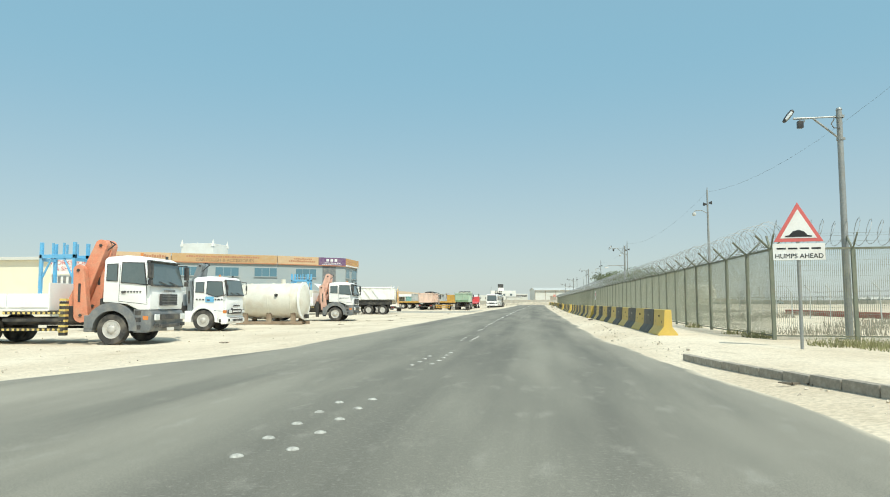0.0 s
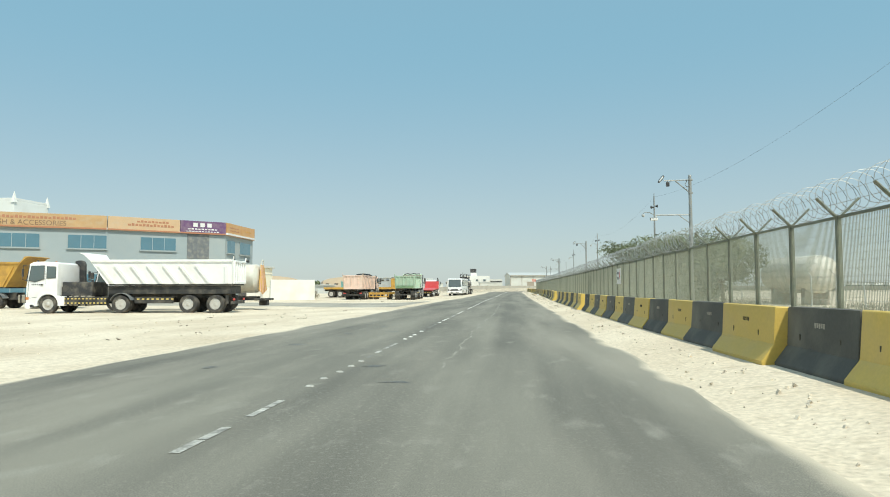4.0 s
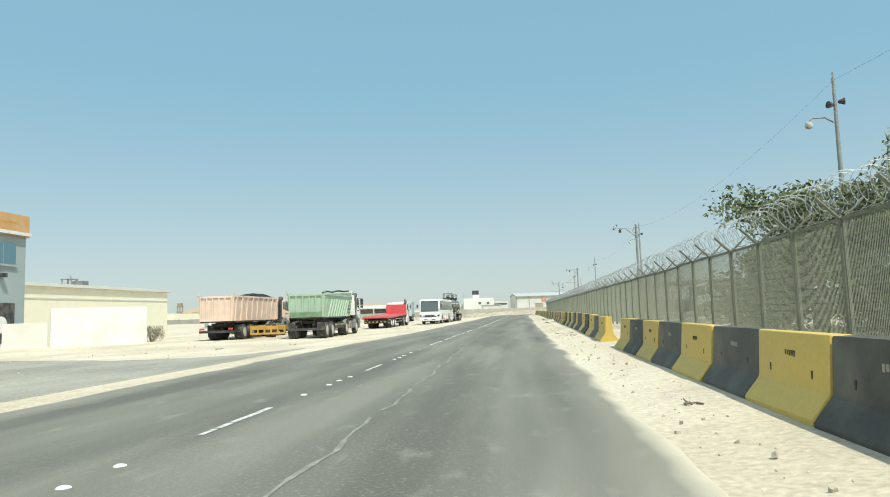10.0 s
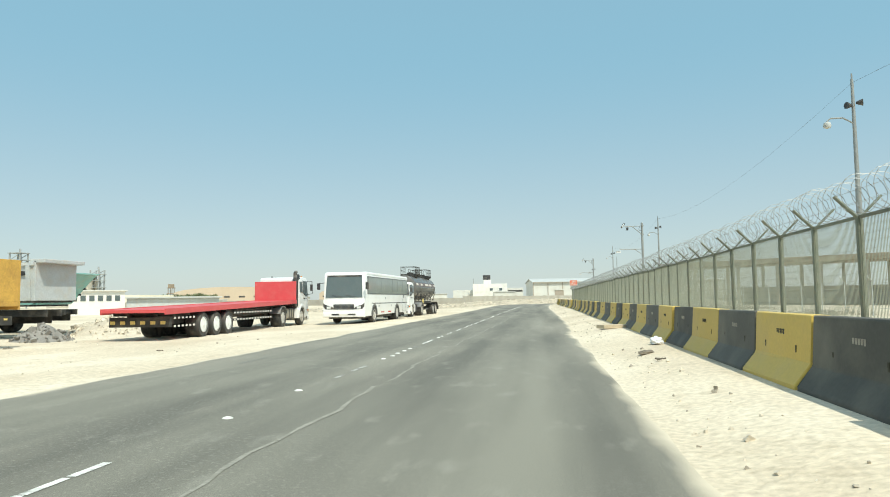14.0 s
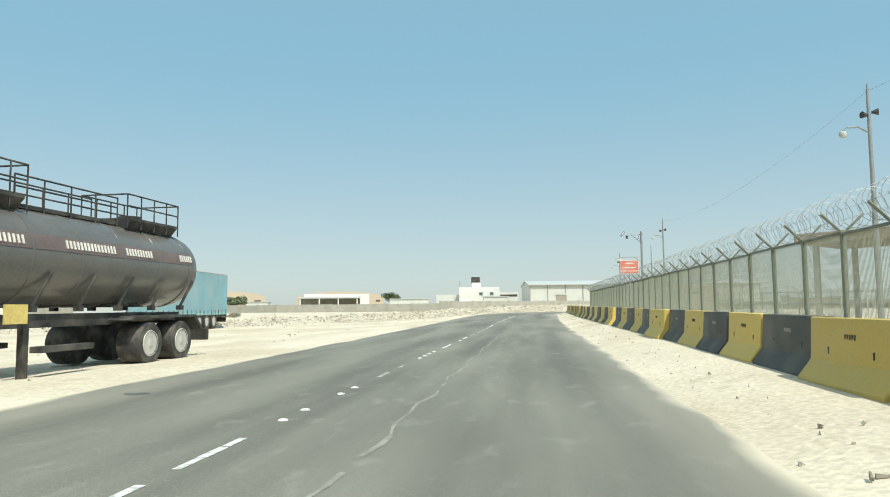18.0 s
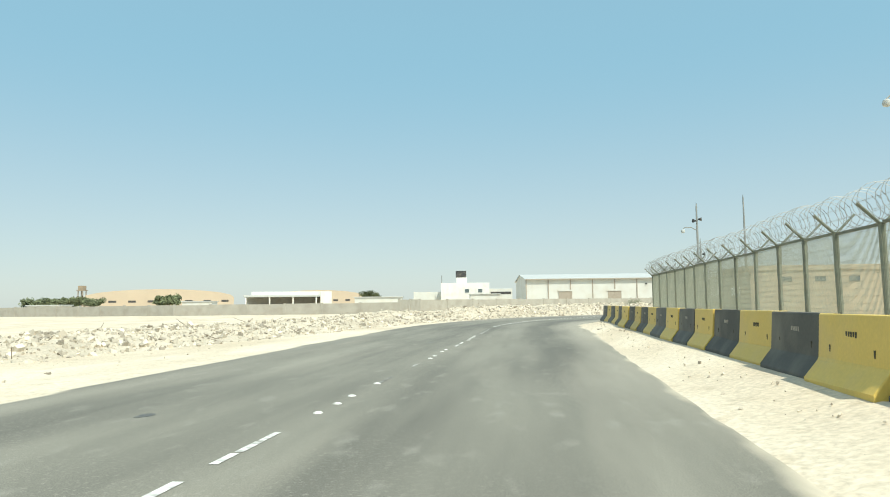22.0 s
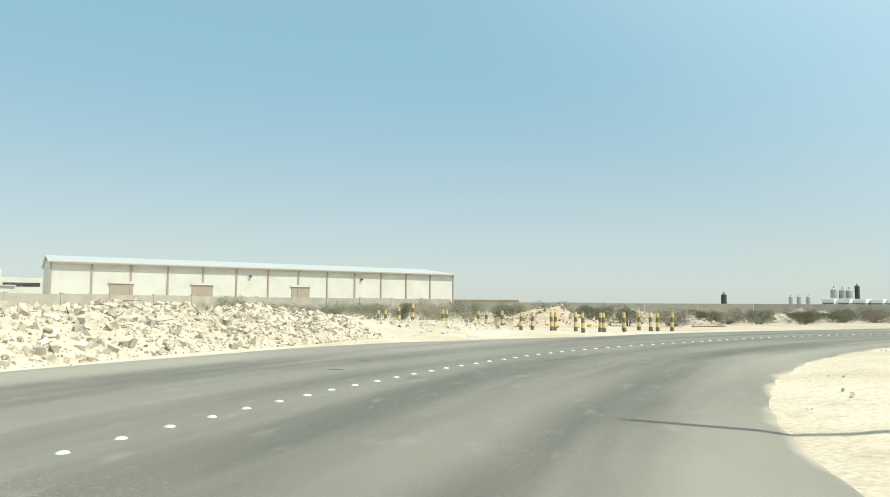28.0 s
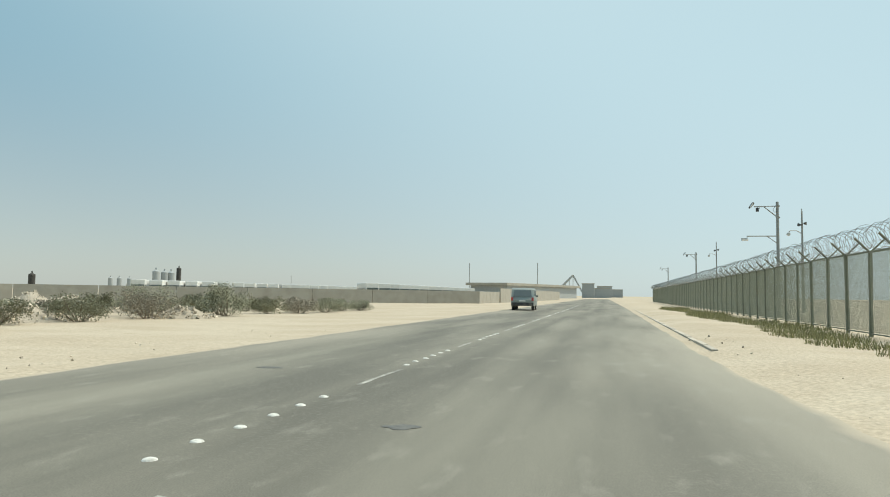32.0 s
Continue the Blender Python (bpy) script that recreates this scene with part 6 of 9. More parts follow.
for k in range(12):
    slab("cross_beam", rt, M_CHASSIS, -1.15, 1.15, -15.2 + k * 1.15, -15.1 + k * 1.15, 1.12, 1.26, 0).matrix_basis = lean_back
slab("headboard", rt, M_RED, -1.2, 1.2, -1.2, -1.1, 1.38, 2.5, 0.015)
for a in (-10.4, -11.6, -12.8):
    axle(rt, a, dual=True, meshes=W_CLEAN)
slab("under_run_bar", rt, M_CHASSIS, -1.15, 1.15, -15.45, -15.3, 0.5, 0.85, 0.01)
tape_bm = bmesh.new()
for k in range(6):
    box(tape_bm, -1.1 + k * 0.38, -0.92 + k * 0.38, -15.47, -15.45, 0.6, 0.72)
part("reflective_tape", tape_bm, M_STRIPE, rt)
bm = bmesh.new(); rod(bm, (1.0, -0.75, 0.8), (1.0, -0.75, 3.0), 0.09, 10); rod(bm, (1.0, -0.75, 2.95), (1.0, -0.55, 3.05), 0.1, 8); part("exhaust_stack", bm, M_DARK, rt)

# white bus
bus = parked("bus", "white bus with dark sliding windows parked on sand", "bus", -9.83, 155.1, 177.6)
bl, bh, bz0, bz1 = 10.5, 1.2, 0.42, 2.95
yf = 1.95
yb = yf - bl
bm = bmesh.new()
prism(bm, [(yb, bz0 + 0.1), (yb + 0.02, bz1 - 0.1), (yb + 0.2, bz1), (yf - 0.35, bz1), (yf - 0.12, bz1 - 0.12), (yf, 1.45), (yf + 0.05, 0.75), (yf, bz0)], -bh, bh, "x", bev=0.06)
part("body", bm, M_WHITE, bus, smooth=True)
slab("roof_edge", bus, M_WHITE, -bh - 0.015, bh + 0.015, yb + 0.1, yf - 0.4, bz1 - 0.16, bz1 - 0.06, 0.02)
for s in (1, -1):
    x = s * bh
    slab("window_band", bus, M_INTAKE, x - 0.01 if s > 0 else x - 0.012, x + 0.012 if s > 0 else x + 0.01, yb + 0.15, yf - 0.55, 1.68, 2.7, 0)
    n = 7
    w = (bl - 0.9) / n
    for k in range(n):
        a = yb + 0.22 + k * w
        pw = slab("window", bus, M_BUSGLASS, min(x, x + 0.02 * s), max(x, x + 0.02 * s), a + 0.04, a + w - 0.04, 1.73, 2.65, 0)
        slab("sliding_frame", pw, M_GREY, min(x, x + 0.024 * s), max(x, x + 0.024 * s), a + w / 2 - 0.012, a + w / 2 + 0.012, 1.73, 2.65, 0)
    # chequered strip of small arrows
    bm = bmesh.new()
    for k in range(104):
        a = yb + 0.2 + k * 0.085
        box(bm, min(x, x + 0.008 * s), max(x, x + 0.008 * s), a, a + 0.045, 1.13, 1.18)
    part("dotted_strip", bm, M_DARK, bus)
    if s < 0:
        bm = bmesh.new()
        for y0 in (yb + 0.75, yb + 1.62):
            box(bm, x - 0.008, x, y0, y0 + 0.015, 0.6, 2.72)
        box(bm, x - 0.008, x, yb + 0.75, yb + 1.63, 0.6, 0.615)
        part("door_gap", bm, M_GREY, bus)
        slab("door_latch", bus, M_DARK, x - 0.02, x, yb + 1.1, yb + 1.25, 1.48, 1.66, 0.01)
        for y0, z0 in ((-1.1, 0.95), (-2.6, 1.42), (-4.1, 0.95)):
            slab("filler_flap", bus, M_GREY, x - 0.006, x, y0, y0 + 0.1, z0, z0 + 0.1, 0)
    for a in (-2.2, -3.9):
        bm = bmesh.new()
        for k in range(9):
            box(bm, min(x, x + 0.008 * s), max(x, x + 0.008 * s), a + k * 0.085, a + k * 0.085 + 0.045, 0.58, 0.66)
        part("reflector_strip", bm, M_REDTAPE, bus)
    for a in (0.0, -5.4):
        bm = bmesh.new()
        arch(bm, a, 0.48, 0.57, 0.63, 0, 1, x - 0.05 * s, x + 0.03 * s)
        part("wheel_arch", bm, M_GREY, bus)
        # the body has no hollow here: a dark plate paints the well's shade
        bm = bmesh.new()
        pts = [(a + 0.57 * math.cos(math.pi * k / 12), 0.48 + 0.57 * math.sin(math.pi * k / 12)) for k in range(13)]
        prism(bm, pts, x - 0.02 * s, x + 0.006 * s, "x")
        part("wheel_well", bm, M_DARK, bus)
    bm = bmesh.new()
    rod(bm, (x, yf - 0.25, 2.35), (x + 0.3 * s, yf + 0.2, 2.3), 0.02, 5)
    arm = part("mirror_arm", bm, M_DARK, bus)
    slab("mirror", arm, M_DARK, x + 0.22 * s - 0.09, x + 0.22 * s + 0.09, yf + 0.16, yf + 0.24, 1.95, 2.32, 0.02)
    bm = bmesh.new(); prism(bm, [(s * 0.58, 0.84), (s * 1.08, 0.86), (s * 1.2, 1.0), (s * 1.21, 1.2), (s * 1.08, 1.1), (s * 0.66, 0.97)], yf - 0.06, yf + 0.06, "y", bev=0.01); part("lamp_surround", bm, M_DARK, bus)
    slab("headlight", bus, M_LAMP, min(s * 0.76, s * 1.0), max(s * 0.76, s * 1.0), yf + 0.04, yf + 0.075, 0.87, 1.01, 0.03)
    slab("wing_panel", bus, M_WHITE, min(s * 1.12, s * 1.22), max(s * 1.12, s * 1.22), yf - 0.12, yf + 0.04, 0.5, 1.4, 0.02)
bm = bmesh.new()
v = [bm.verts.new(p) for p in ((-1.08, yf + 0.02, 1.5), (1.08, yf + 0.02, 1.5), (1.03, yf - 0.09, 2.66), (-1.03, yf - 0.09, 2.66), (-1.08, yf - 0.06, 1.5), (1.08, yf - 0.06, 1.5), (1.03, yf - 0.15, 2.66), (-1.03, yf - 0.15, 2.66))]
for q in ((0, 1, 2, 3), (7, 6, 5, 4), (0, 4, 5, 1), (1, 5, 6, 2), (2, 6, 7, 3), (3, 7, 4, 0)):
    bm.faces.new([v[i] for i in q])
part("windscreen", bm, M_GLASS, bus)
g = slab("grille", bus, M_DARK, -0.6, 0.6, yf + 0.03, yf + 0.075, 0.84, 1.12, 0.03)
for k in range(3):
    slab("slat", g, M_GREY, -0.52, 0.52, yf + 0.075, yf + 0.085, 0.89 + k * 0.075, 0.91 + k * 0.075, 0)
slab("lower_grille", bus, M_DARK, -0.7, 0.7, yf + 0.09, yf + 0.105, 0.5, 0.6, 0.01)
slab("destination_band", bus, M_DARK, -1.02, 1.02, yf - 0.2, yf - 0.1, 2.64, 2.76, 0.01)
slab("bumper", bus, M_WHITE, -1.22, 1.22, yf - 0.2, yf + 0.1, 0.4, 0.68, 0.06)
slab("number_plate", bus, M_LETTER, -0.25, 0.25, yf + 0.1, yf + 0.11, 0.48, 0.6, 0)
for k in (-0.4, 0.4):
    bm = bmesh.new(); rod(bm, (k - 0.3, yf + 0.05, 1.54), (k + 0.3, yf + 0.03, 1.64), 0.012, 4); part("wiper", bm, M_DARK, bus)
axle(bus, 0, half=1.06); axle(bus, -5.4, dual=True, half=1.06)
bm = bmesh.new(); box(bm, -1.0, 1.0, yb + 0.3, yf - 0.3, 0.3, 0.46); part("underbody", bm, M_CHASSIS, bus)

# bitumen tank truck
bt = parked("tank_truck", "black bitumen tank truck with white cab and roof rails", "truck", -9.8, 167.5, 178.5)
tractor(bt, M_WHITE, wheelbase=3.72, top=2.65, style="jp", lower=M_WHITE, stack=False, tank=M_CHASSIS)
z, r = 2.32, 0.98
bm = bmesh.new()
lathe(bm, [(0.0, -11.65), (0.6, -11.57), (0.92, -11.35), (r, -11.05), (r, -2.22), (0.975, -2.19), (0.94, -2.17), (0.6, -2.06), (0.0, -2.0)], 40, pose(0, 0, z, 0, 0, 90))
part("shell", bm, M_BITUMEN, bt, smooth=True)
for k in range(7):
    y = -2.6 - k * 1.38
    bm = bmesh.new()
    lathe(bm, [(r, y - 0.03), (r + 0.012, y - 0.025), (r + 0.012, y + 0.025), (r, y + 0.03)], 40, pose(0, 0, z, 0, 0, 90))
    part("seam", bm, M_BITUMEN, bt)
for s in (1, -1):
    bm = bmesh.new()
    a0, a1 = 0.12, 0.42
    q = [((r + 0.008) * math.cos(a0 + (a1 - a0) * k / 5) * s, z + (r + 0.008) * math.sin(a0 + (a1 - a0) * k / 5)) for k in range(6)] + [((r - 0.01) * math.cos(a1 - (a1 - a0) * k / 5) * s, z + (r - 0.01) * math.sin(a1 - (a1 - a0) * k / 5)) for k in range(6)]
    prism(bm, q, -11.05, -2.3, "y")
    part("painted_band", bm, M_MAROON, bt)
    for k in range(7):
        y = -2.95 - k * 1.3
        bm = bmesh.new()
        rod(bm, (s * 0.80, y, 1.35), (s * 0.985, y - 0.28, 2.02), 0.036, 6)
        box(bm, s * 0.8 - 0.07, s * 0.8 + 0.07, y - 0.07, y + 0.07, 1.26, 1.38)
        part("strut", bm, M_CHASSIS, bt)
    # writing on the band: one readable, the rest plain bars
    words("lettering", "NO SMOKING", 0.27, M_LETTER, bt, pose(s * (r * math.cos(0.27) + 0.03), -2.9, z + 0.27, 90 - 15, 0, 90 * s) @ Matrix.Diagonal((0.5, 1, 1, 1)), "white block lettering")
    for y0, y1 in ((-5.15, -4.4), (-7.8, -6.2), (-9.2, -8.15), (-11.0, -10.4)):
        bm = bmesh.new()
        n = round((y1 - y0) / 0.105)
        for k in range(n):
            yy = y0 + (y1 - y0) * (k + 0.5) / n
            rod(bm, (s * (r * math.cos(0.19) + 0.012), yy, z + r * math.sin(0.19)), (s * (r * math.cos(0.36) + 0.012), yy, z + r * math.sin(0.36)), 0.028, 4)
        part("lettering_bars", bm, M_LETTER, bt)
bm = bmesh.new(); box(bm, -0.32, 0.32, -10.95, -2.6, z + r - 0.03, z + r + 0.06, 0.01); part("catwalk", bm, M_CHASSIS, bt)
for a, b, w, h in ((-5.55, -3.85, 0.62, 0.6), (-8.7, -5.55, 0.34, 0.45), (-10.9, -8.7, 0.6, 0.55)):
    for s in (1, -1):
        for f in (0.5, 1.0):
            bm = bmesh.new(); rod(bm, (s * w, a, z + r + 0.16 + h * f), (s * w, b, z + r + 0.16 + h * f), 0.02, 5); part("rail", bm, M_CHASSIS, bt)
        n = 4
        for k in range(n + 1):
            y = a + (b - a) * k / n
            bm = bmesh.new(); rod(bm, (s * w, y, z + r - 0.1), (s * w, y, z + r + 0.16 + h), 0.018, 5); part("stanchion", bm, M_CHASSIS, bt)
    if w > 0.5:
        bm = bmesh.new()
        prism(bm, [(-0.42, z + r - 0.16), (-w - 0.04, z + r + 0.1), (-w - 0.04, z + r + 0.16), (w + 0.04, z + r + 0.16), (w + 0.04, z + r + 0.1), (0.42, z + r - 0.16)], a + 0.1, b - 0.1, "y")
        part("platform", bm, M_CHASSIS, bt)
        for y in (a, b):
            bm = bmesh.new(); rod(bm, (-w, y, z + r + 0.16 + h), (w, y, z + r + 0.16 + h), 0.02, 5); part("rail", bm, M_CHASSIS, bt)
for y in (-4.7, -9.7):
    bm = bmesh.new(); rod(bm, (0, y, z + r), (0, y, z + r + 0.3), 0.28, 14); part("manhole", bm, M_CHASSIS, bt)
chassis(bt, -11.15, -2.6, z=0.95, half=0.5)
axle(bt, -8.85, dual=True); axle(bt, -10.2, dual=True)
for s in (1, -1):
    bm = bmesh.new()
    prism(bm, [(-8.05, 1.05), (-8.25, 1.14), (-10.85, 1.14), (-11.25, 0.75), (-11.15, 0.75), (-10.8, 1.08), (-8.25, 1.08)], s * 0.6, s * 1.2, "x")
    part("mudguard", bm, M_CHASSIS, bt)
    slab("tool_rack", bt, M_CHASSIS, s * 1.0 - 0.12, s * 1.0 + 0.12, -6.95, -5.45, 0.5, 0.62, 0.01)
    slab("sign_plate", bt, M_STRIPE, s * 1.02 - 0.01, s * 1.02 + 0.01, -5.2, -4.65, 1.05, 1.4, 0)
    bm = bmesh.new(); box(bm, s * 0.8 - 0.06, s * 0.8 + 0.06, -5.45, -5.3, 0.02, 1.1); part("landing_leg", bm, M_CHASSIS, bt)
slab("rear_bumper", bt, M_CHASSIS, -1.2, 1.2, -11.55, -11.4, 0.45, 0.75, 0.01)

# blue curtain-sided trailer
ct = parked("curtain_trailer", "blue curtain-sided trailer with faded dusty fabric", "trailer", -18.75, 186.8, 187)
L0, L1 = -17.8, -3.6
for s in (1, -1):
    bm = bmesh.new()
    n = 60
    top, bot = [], []
    for k in range(n + 1):
        y = L0 + 0.1 + (L1 - L0 - 0.2) * k / n
        w = 0.02 * math.sin(k * 1.7) + 0.012 * math.sin(k * 0.6)
        top.append(bm.verts.new((s * (1.2 + 0.2 * w), y, 3.45))); bot.append(bm.verts.new((s * (1.22 + w), y, 0.98)))
    ti = [bm.verts.new((s * 1.17, v.co.y, v.co.z)) for v in top]; bi = [bm.verts.new((s * 1.17, v.co.y, v.co.z)) for v in bot]
    for k in range(n):
        bm.faces.new((bot[k], bot[k + 1], top[k + 1], top[k])); bm.faces.new((bi[k], bi[k + 1], ti[k + 1], ti[k]))
        bm.faces.new((bot[k], bot[k + 1], bi[k + 1], bi[k])); bm.faces.new((top[k], top[k + 1], ti[k + 1], ti[k]))
    bmesh.ops.recalc_face_normals(bm, faces=bm.faces)
    part("curtain", bm, M_CURTAIN, ct, smooth=True)
    for k in range(21):
        y = L0 + 0.4 + k * 0.65
        slab("strap", ct, M_DARK, s * 1.235 - 0.012, s * 1.235 + 0.012, y, y + 0.045, 0.88, 1.2, 0)
    slab("side_rail", ct, M_DARK, s * 1.2 - 0.03, s * 1.2 + 0.03, L0, L1, 0.86, 0.98, 0)
slab("roof", ct, M_TIPGREY, -1.22, 1.22, L0, L1, 3.45, 3.53, 0.02)
slab("rear_door", ct, M_CURTAIN, -1.2, 1.2, L0 - 0.04, L0 + 0.03, 0.95, 3.48, 0.01)
slab("front_wall", ct, M_TIPGREY, -1.2, 1.2, L1 - 0.03, L1 + 0.04, 0.95, 3.48, 0.01)
slab("floor_frame", ct, M_CHASSIS, -1.18, 1.18, L0, L1, 0.72, 0.88, 0)
for a in (-12.9, -14.15, -15.4):
    axle(ct, a, dual=True)
for s in (1, -1):
    slab("side_skirt", ct, M_CHASSIS, s * 1.14 - 0.02, s * 1.14 + 0.02, -12.2, L1 - 0.4, 0.22, 0.72, 0.01)
    slab("guard_rail", ct, M_TIPGREY, s * 1.17 - 0.015, s * 1.17 + 0.015, -12.2, L1 - 0.4, 0.47, 0.57, 0.005)
    slab("lower_board", ct, M_TEAL, s * 1.225 - 0.012, s * 1.225 + 0.012, L0 + 0.05, L1 - 0.05, 0.9, 1.02, 0.004)
slab("under_run_bar", ct, M_CHASSIS, -1.15, 1.15, L0 - 0.05, L0 + 0.08, 0.4, 0.7, 0)
for s in (1, -1):
    bm = bmesh.new(); box(bm, s * 0.8 - 0.06, s * 0.8 + 0.06, -6.2, -6.05, 0.0, 0.75); part("landing_leg", bm, M_CHASSIS, ct)


# ---- poles, signs and the compound behind the fence ----
M_SIGNW = mat("white sign sheet", (0.74, 0.73, 0.70), 0.5, vary=0.06, dirt=DUST, dirt_amount=0.3)
M_SIGNR = mat("red sign border", (0.58, 0.13, 0.12), 0.5, vary=0.08, bump=0)
M_SIGNO = mat("faded red sign sheet", (0.68, 0.20, 0.13), 0.5, vary=0.08, dirt=DUST, dirt_amount=0.25)
M_BLACKP = mat("black sign paint", (0.02, 0.02, 0.02), 0.6, vary=0.1, bump=0)
M_LENS = mat("lamp glass", (0.6, 0.62, 0.62), 0.12, vary=0.1, bump=0, spec=0.8)


def lamp_pole(x, y, low_arm, rz=0):
    z0 = ground_z(x, y)
    th = thing("camera_pole", "grey steel pole with floodlight arm and camera", "pole", pose(x, y, z0, 0, 0, rz), "poles along the fence")
    bm = bmesh.new(); rod(bm, (0, 0, -0.1), (0, 0, 3.4), 0.1, 14, 0.092); rod(bm, (0, 0, 3.4), (0, 0, 6.72), 0.088, 14, 0.078); rod(bm, (0, 0, 6.72), (0, 0, 6.78), 0.09, 14, 0.06); part("shaft", bm, M_POLE, th, smooth=True)
    bm = bmesh.new(); box(bm, -0.2, 0.2, -0.2, 0.2, 0, 0.03); part("base_plate", bm, M_POLE, th)
    bm = bmesh.new(); rod(bm, (0, 0, 6.52), (-1.0, 0, 6.5), 0.026, 8); rod(bm, (-0.85, 0, 6.5), (-1.28, 0, 6.5), 0.034, 8); part("arm", bm, M_POLE, th)
    bm = bmesh.new(); rod(bm, (0, 0, 5.85), (-0.72, 0, 6.48), 0.03, 8); part("brace", bm, M_POLE, th)
    bm = bmesh.new(); path_tube(bm, [(-0.02, -0.09, 6.15), (-0.2, -0.1, 6.16), (-0.27, -0.1, 6.28), (-0.18, -0.08, 6.42), (-0.16, -0.04, 6.52)], 0.014, 5); part("cable_loop", bm, M_DARK, th)
    for z in (5.85, 6.52):
        bm = bmesh.new(); rod(bm, (0, 0, z - 0.04), (0, 0, z + 0.04), 0.1, 12); box(bm, 0.06, 0.13, -0.04, 0.04, z - 0.04, z + 0.04); part("bracket", bm, M_POLE, th)
    # lantern with a domed hood and a pale lens below
    bm = bmesh.new(); lathe(bm, [(0.0, -0.24), (0.06, -0.22), (0.09, -0.12), (0.1, 0.05), (0.08, 0.19), (0.0, 0.24)], 14, squash=(1.0, 0.75))
    fl = part("floodlight", bm, M_DARK, th, smooth=True); fl.matrix_basis = pose(-1.42, -0.02, 6.58, 0, -52, 0)
    bm = bmesh.new(); lathe(bm, [(0.0, -0.19), (0.07, -0.15), (0.085, 0.0), (0.07, 0.12), (0.0, 0.16)], 14, pose(0.0, -0.045, 0.0), squash=(1.0, 0.6)); part("lens", bm, M_LENS, fl)
    slab("camera_box", th, M_DARK, -1.18, -1.02, -0.1, 0.06, 6.2, 6.42, 0.03)
    bm = bmesh.new(); path_tube(bm, [(-1.1, -0.02, 6.42), (-1.1, -0.02, 6.5)], 0.02, 6); path_tube(bm, [(-1.02, -0.02, 6.35), (-0.97, -0.02, 6.4), (-1.0, -0.02, 6.5)], 0.012, 5); part("hanger", bm, M_POLE, th)
    if low_arm:
        bm = bmesh.new(); rod(bm, (0, 0, 4.75), (-1.7, 0, 4.75), 0.03, 8); part("arm", bm, M_POLE, th)
        bm = bmesh.new(); rod(bm, (0, 0, 4.3), (-0.6, 0, 4.74), 0.022, 8); part("brace", bm, M_POLE, th)
        bm = bmesh.new(); rod(bm, (-1.68, 0, 4.74), (-1.68, 0, 4.62), 0.02, 6); box(bm, -1.98, -1.62, -0.055, 0.055, 4.48, 4.6, 0.03); cam_body = part("camera", bm, M_SIGNW, th)
        slab("sun_hood", cam_body, M_POLE, -2.02, -1.66, -0.065, 0.065, 4.6, 4.62, 0.005)
        slab("camera_front", cam_body, M_DARK, -1.99, -1.978, -0.045, 0.045, 4.49, 4.59, 0)


for y, low in ((21.2, False), (71.2, True), (120.3, False), (169.3, True), (216.2, True)):
    lamp_pole(8.9, y, low)
lamp_pole(83.0, 271.3, True, -90)
lamp_pole(131.0, 269.8, False, -90)
lamp_pole(178.0, 269.0, False, -90)


def dome_pole(x, y, h=9.35, arm=True, side=-1, rz=0):
    th = thing("camera_pole", "tall grey pole with dome camera and loudspeakers" if arm else "tall plain thin grey pole", "pole", pose(x, y, ground_z(x, y), 0, 0, rz), "tall poles in the compound")
    bm = bmesh.new(); rod(bm, (0, 0, -0.1), (0, 0, h * 0.55), 0.12, 12, 0.1); rod(bm, (0, 0, h * 0.55), (0, 0, h), 0.085, 12, 0.055); part("shaft", bm, M_POLE, th, smooth=True)
    bm = bmesh.new(); rod(bm, (0, 0, h), (0, 0, h + 0.22), 0.03, 6); part("finial", bm, M_POLE, th)
    if arm:
        bm = bmesh.new(); path_tube(bm, [(0, 0, h - 1.75), (side * 0.4, 0, h - 1.5), (side * 0.85, 0, h - 1.5), (side * 0.98, 0, h - 1.62)], 0.03, 6); part("arm", bm, M_POLE, th)
        bm = bmesh.new(); lathe(bm, [(0.0, 0.17), (0.12, 0.11), (0.15, 0.0), (0.12, -0.08), (0.0, -0.13)], 16, pose(side * 0.98, 0, h - 1.78, 0, -90, 0)); part("dome_camera", bm, M_TIPGREY, th, smooth=True)
        for s, zz in ((1, h - 0.95), (-1, h - 1.05)):
            bm = bmesh.new(); rod(bm, (s * 0.08, -0.05, zz), (s * 0.3, -0.12, zz), 0.05, 8, 0.14); part("loudspeaker", bm, M_DARK, th)


for x, y in ((12.7, 52.8), (12.7, 98.7), (13.1, 143.4), (13.5, 189.2), (13.3, 231.2)):
    dome_pole(x, y)
dome_pole(12.2, 257.2, 7.85)
dome_pole(17.7, 265.0, 9.5, arm=False)
dome_pole(13.2, 260.7, 5.6)
dome_pole(97.5, 266.2, 7.9, rz=-90)
dome_pole(140.0, 266.0, 8.6, rz=-90)

# overhead cables between the tall poles
pts = [(12.7, 20, 9.6), (12.7, 52.8, 9.35), (12.7, 98.7, 9.35), (13.1, 143.4, 9.35), (13.5, 189.2, 9.35), (13.3, 231.2, 9.35)]
cable = thing("overhead_cable", "thin dark sagging cable between poles", "cable")
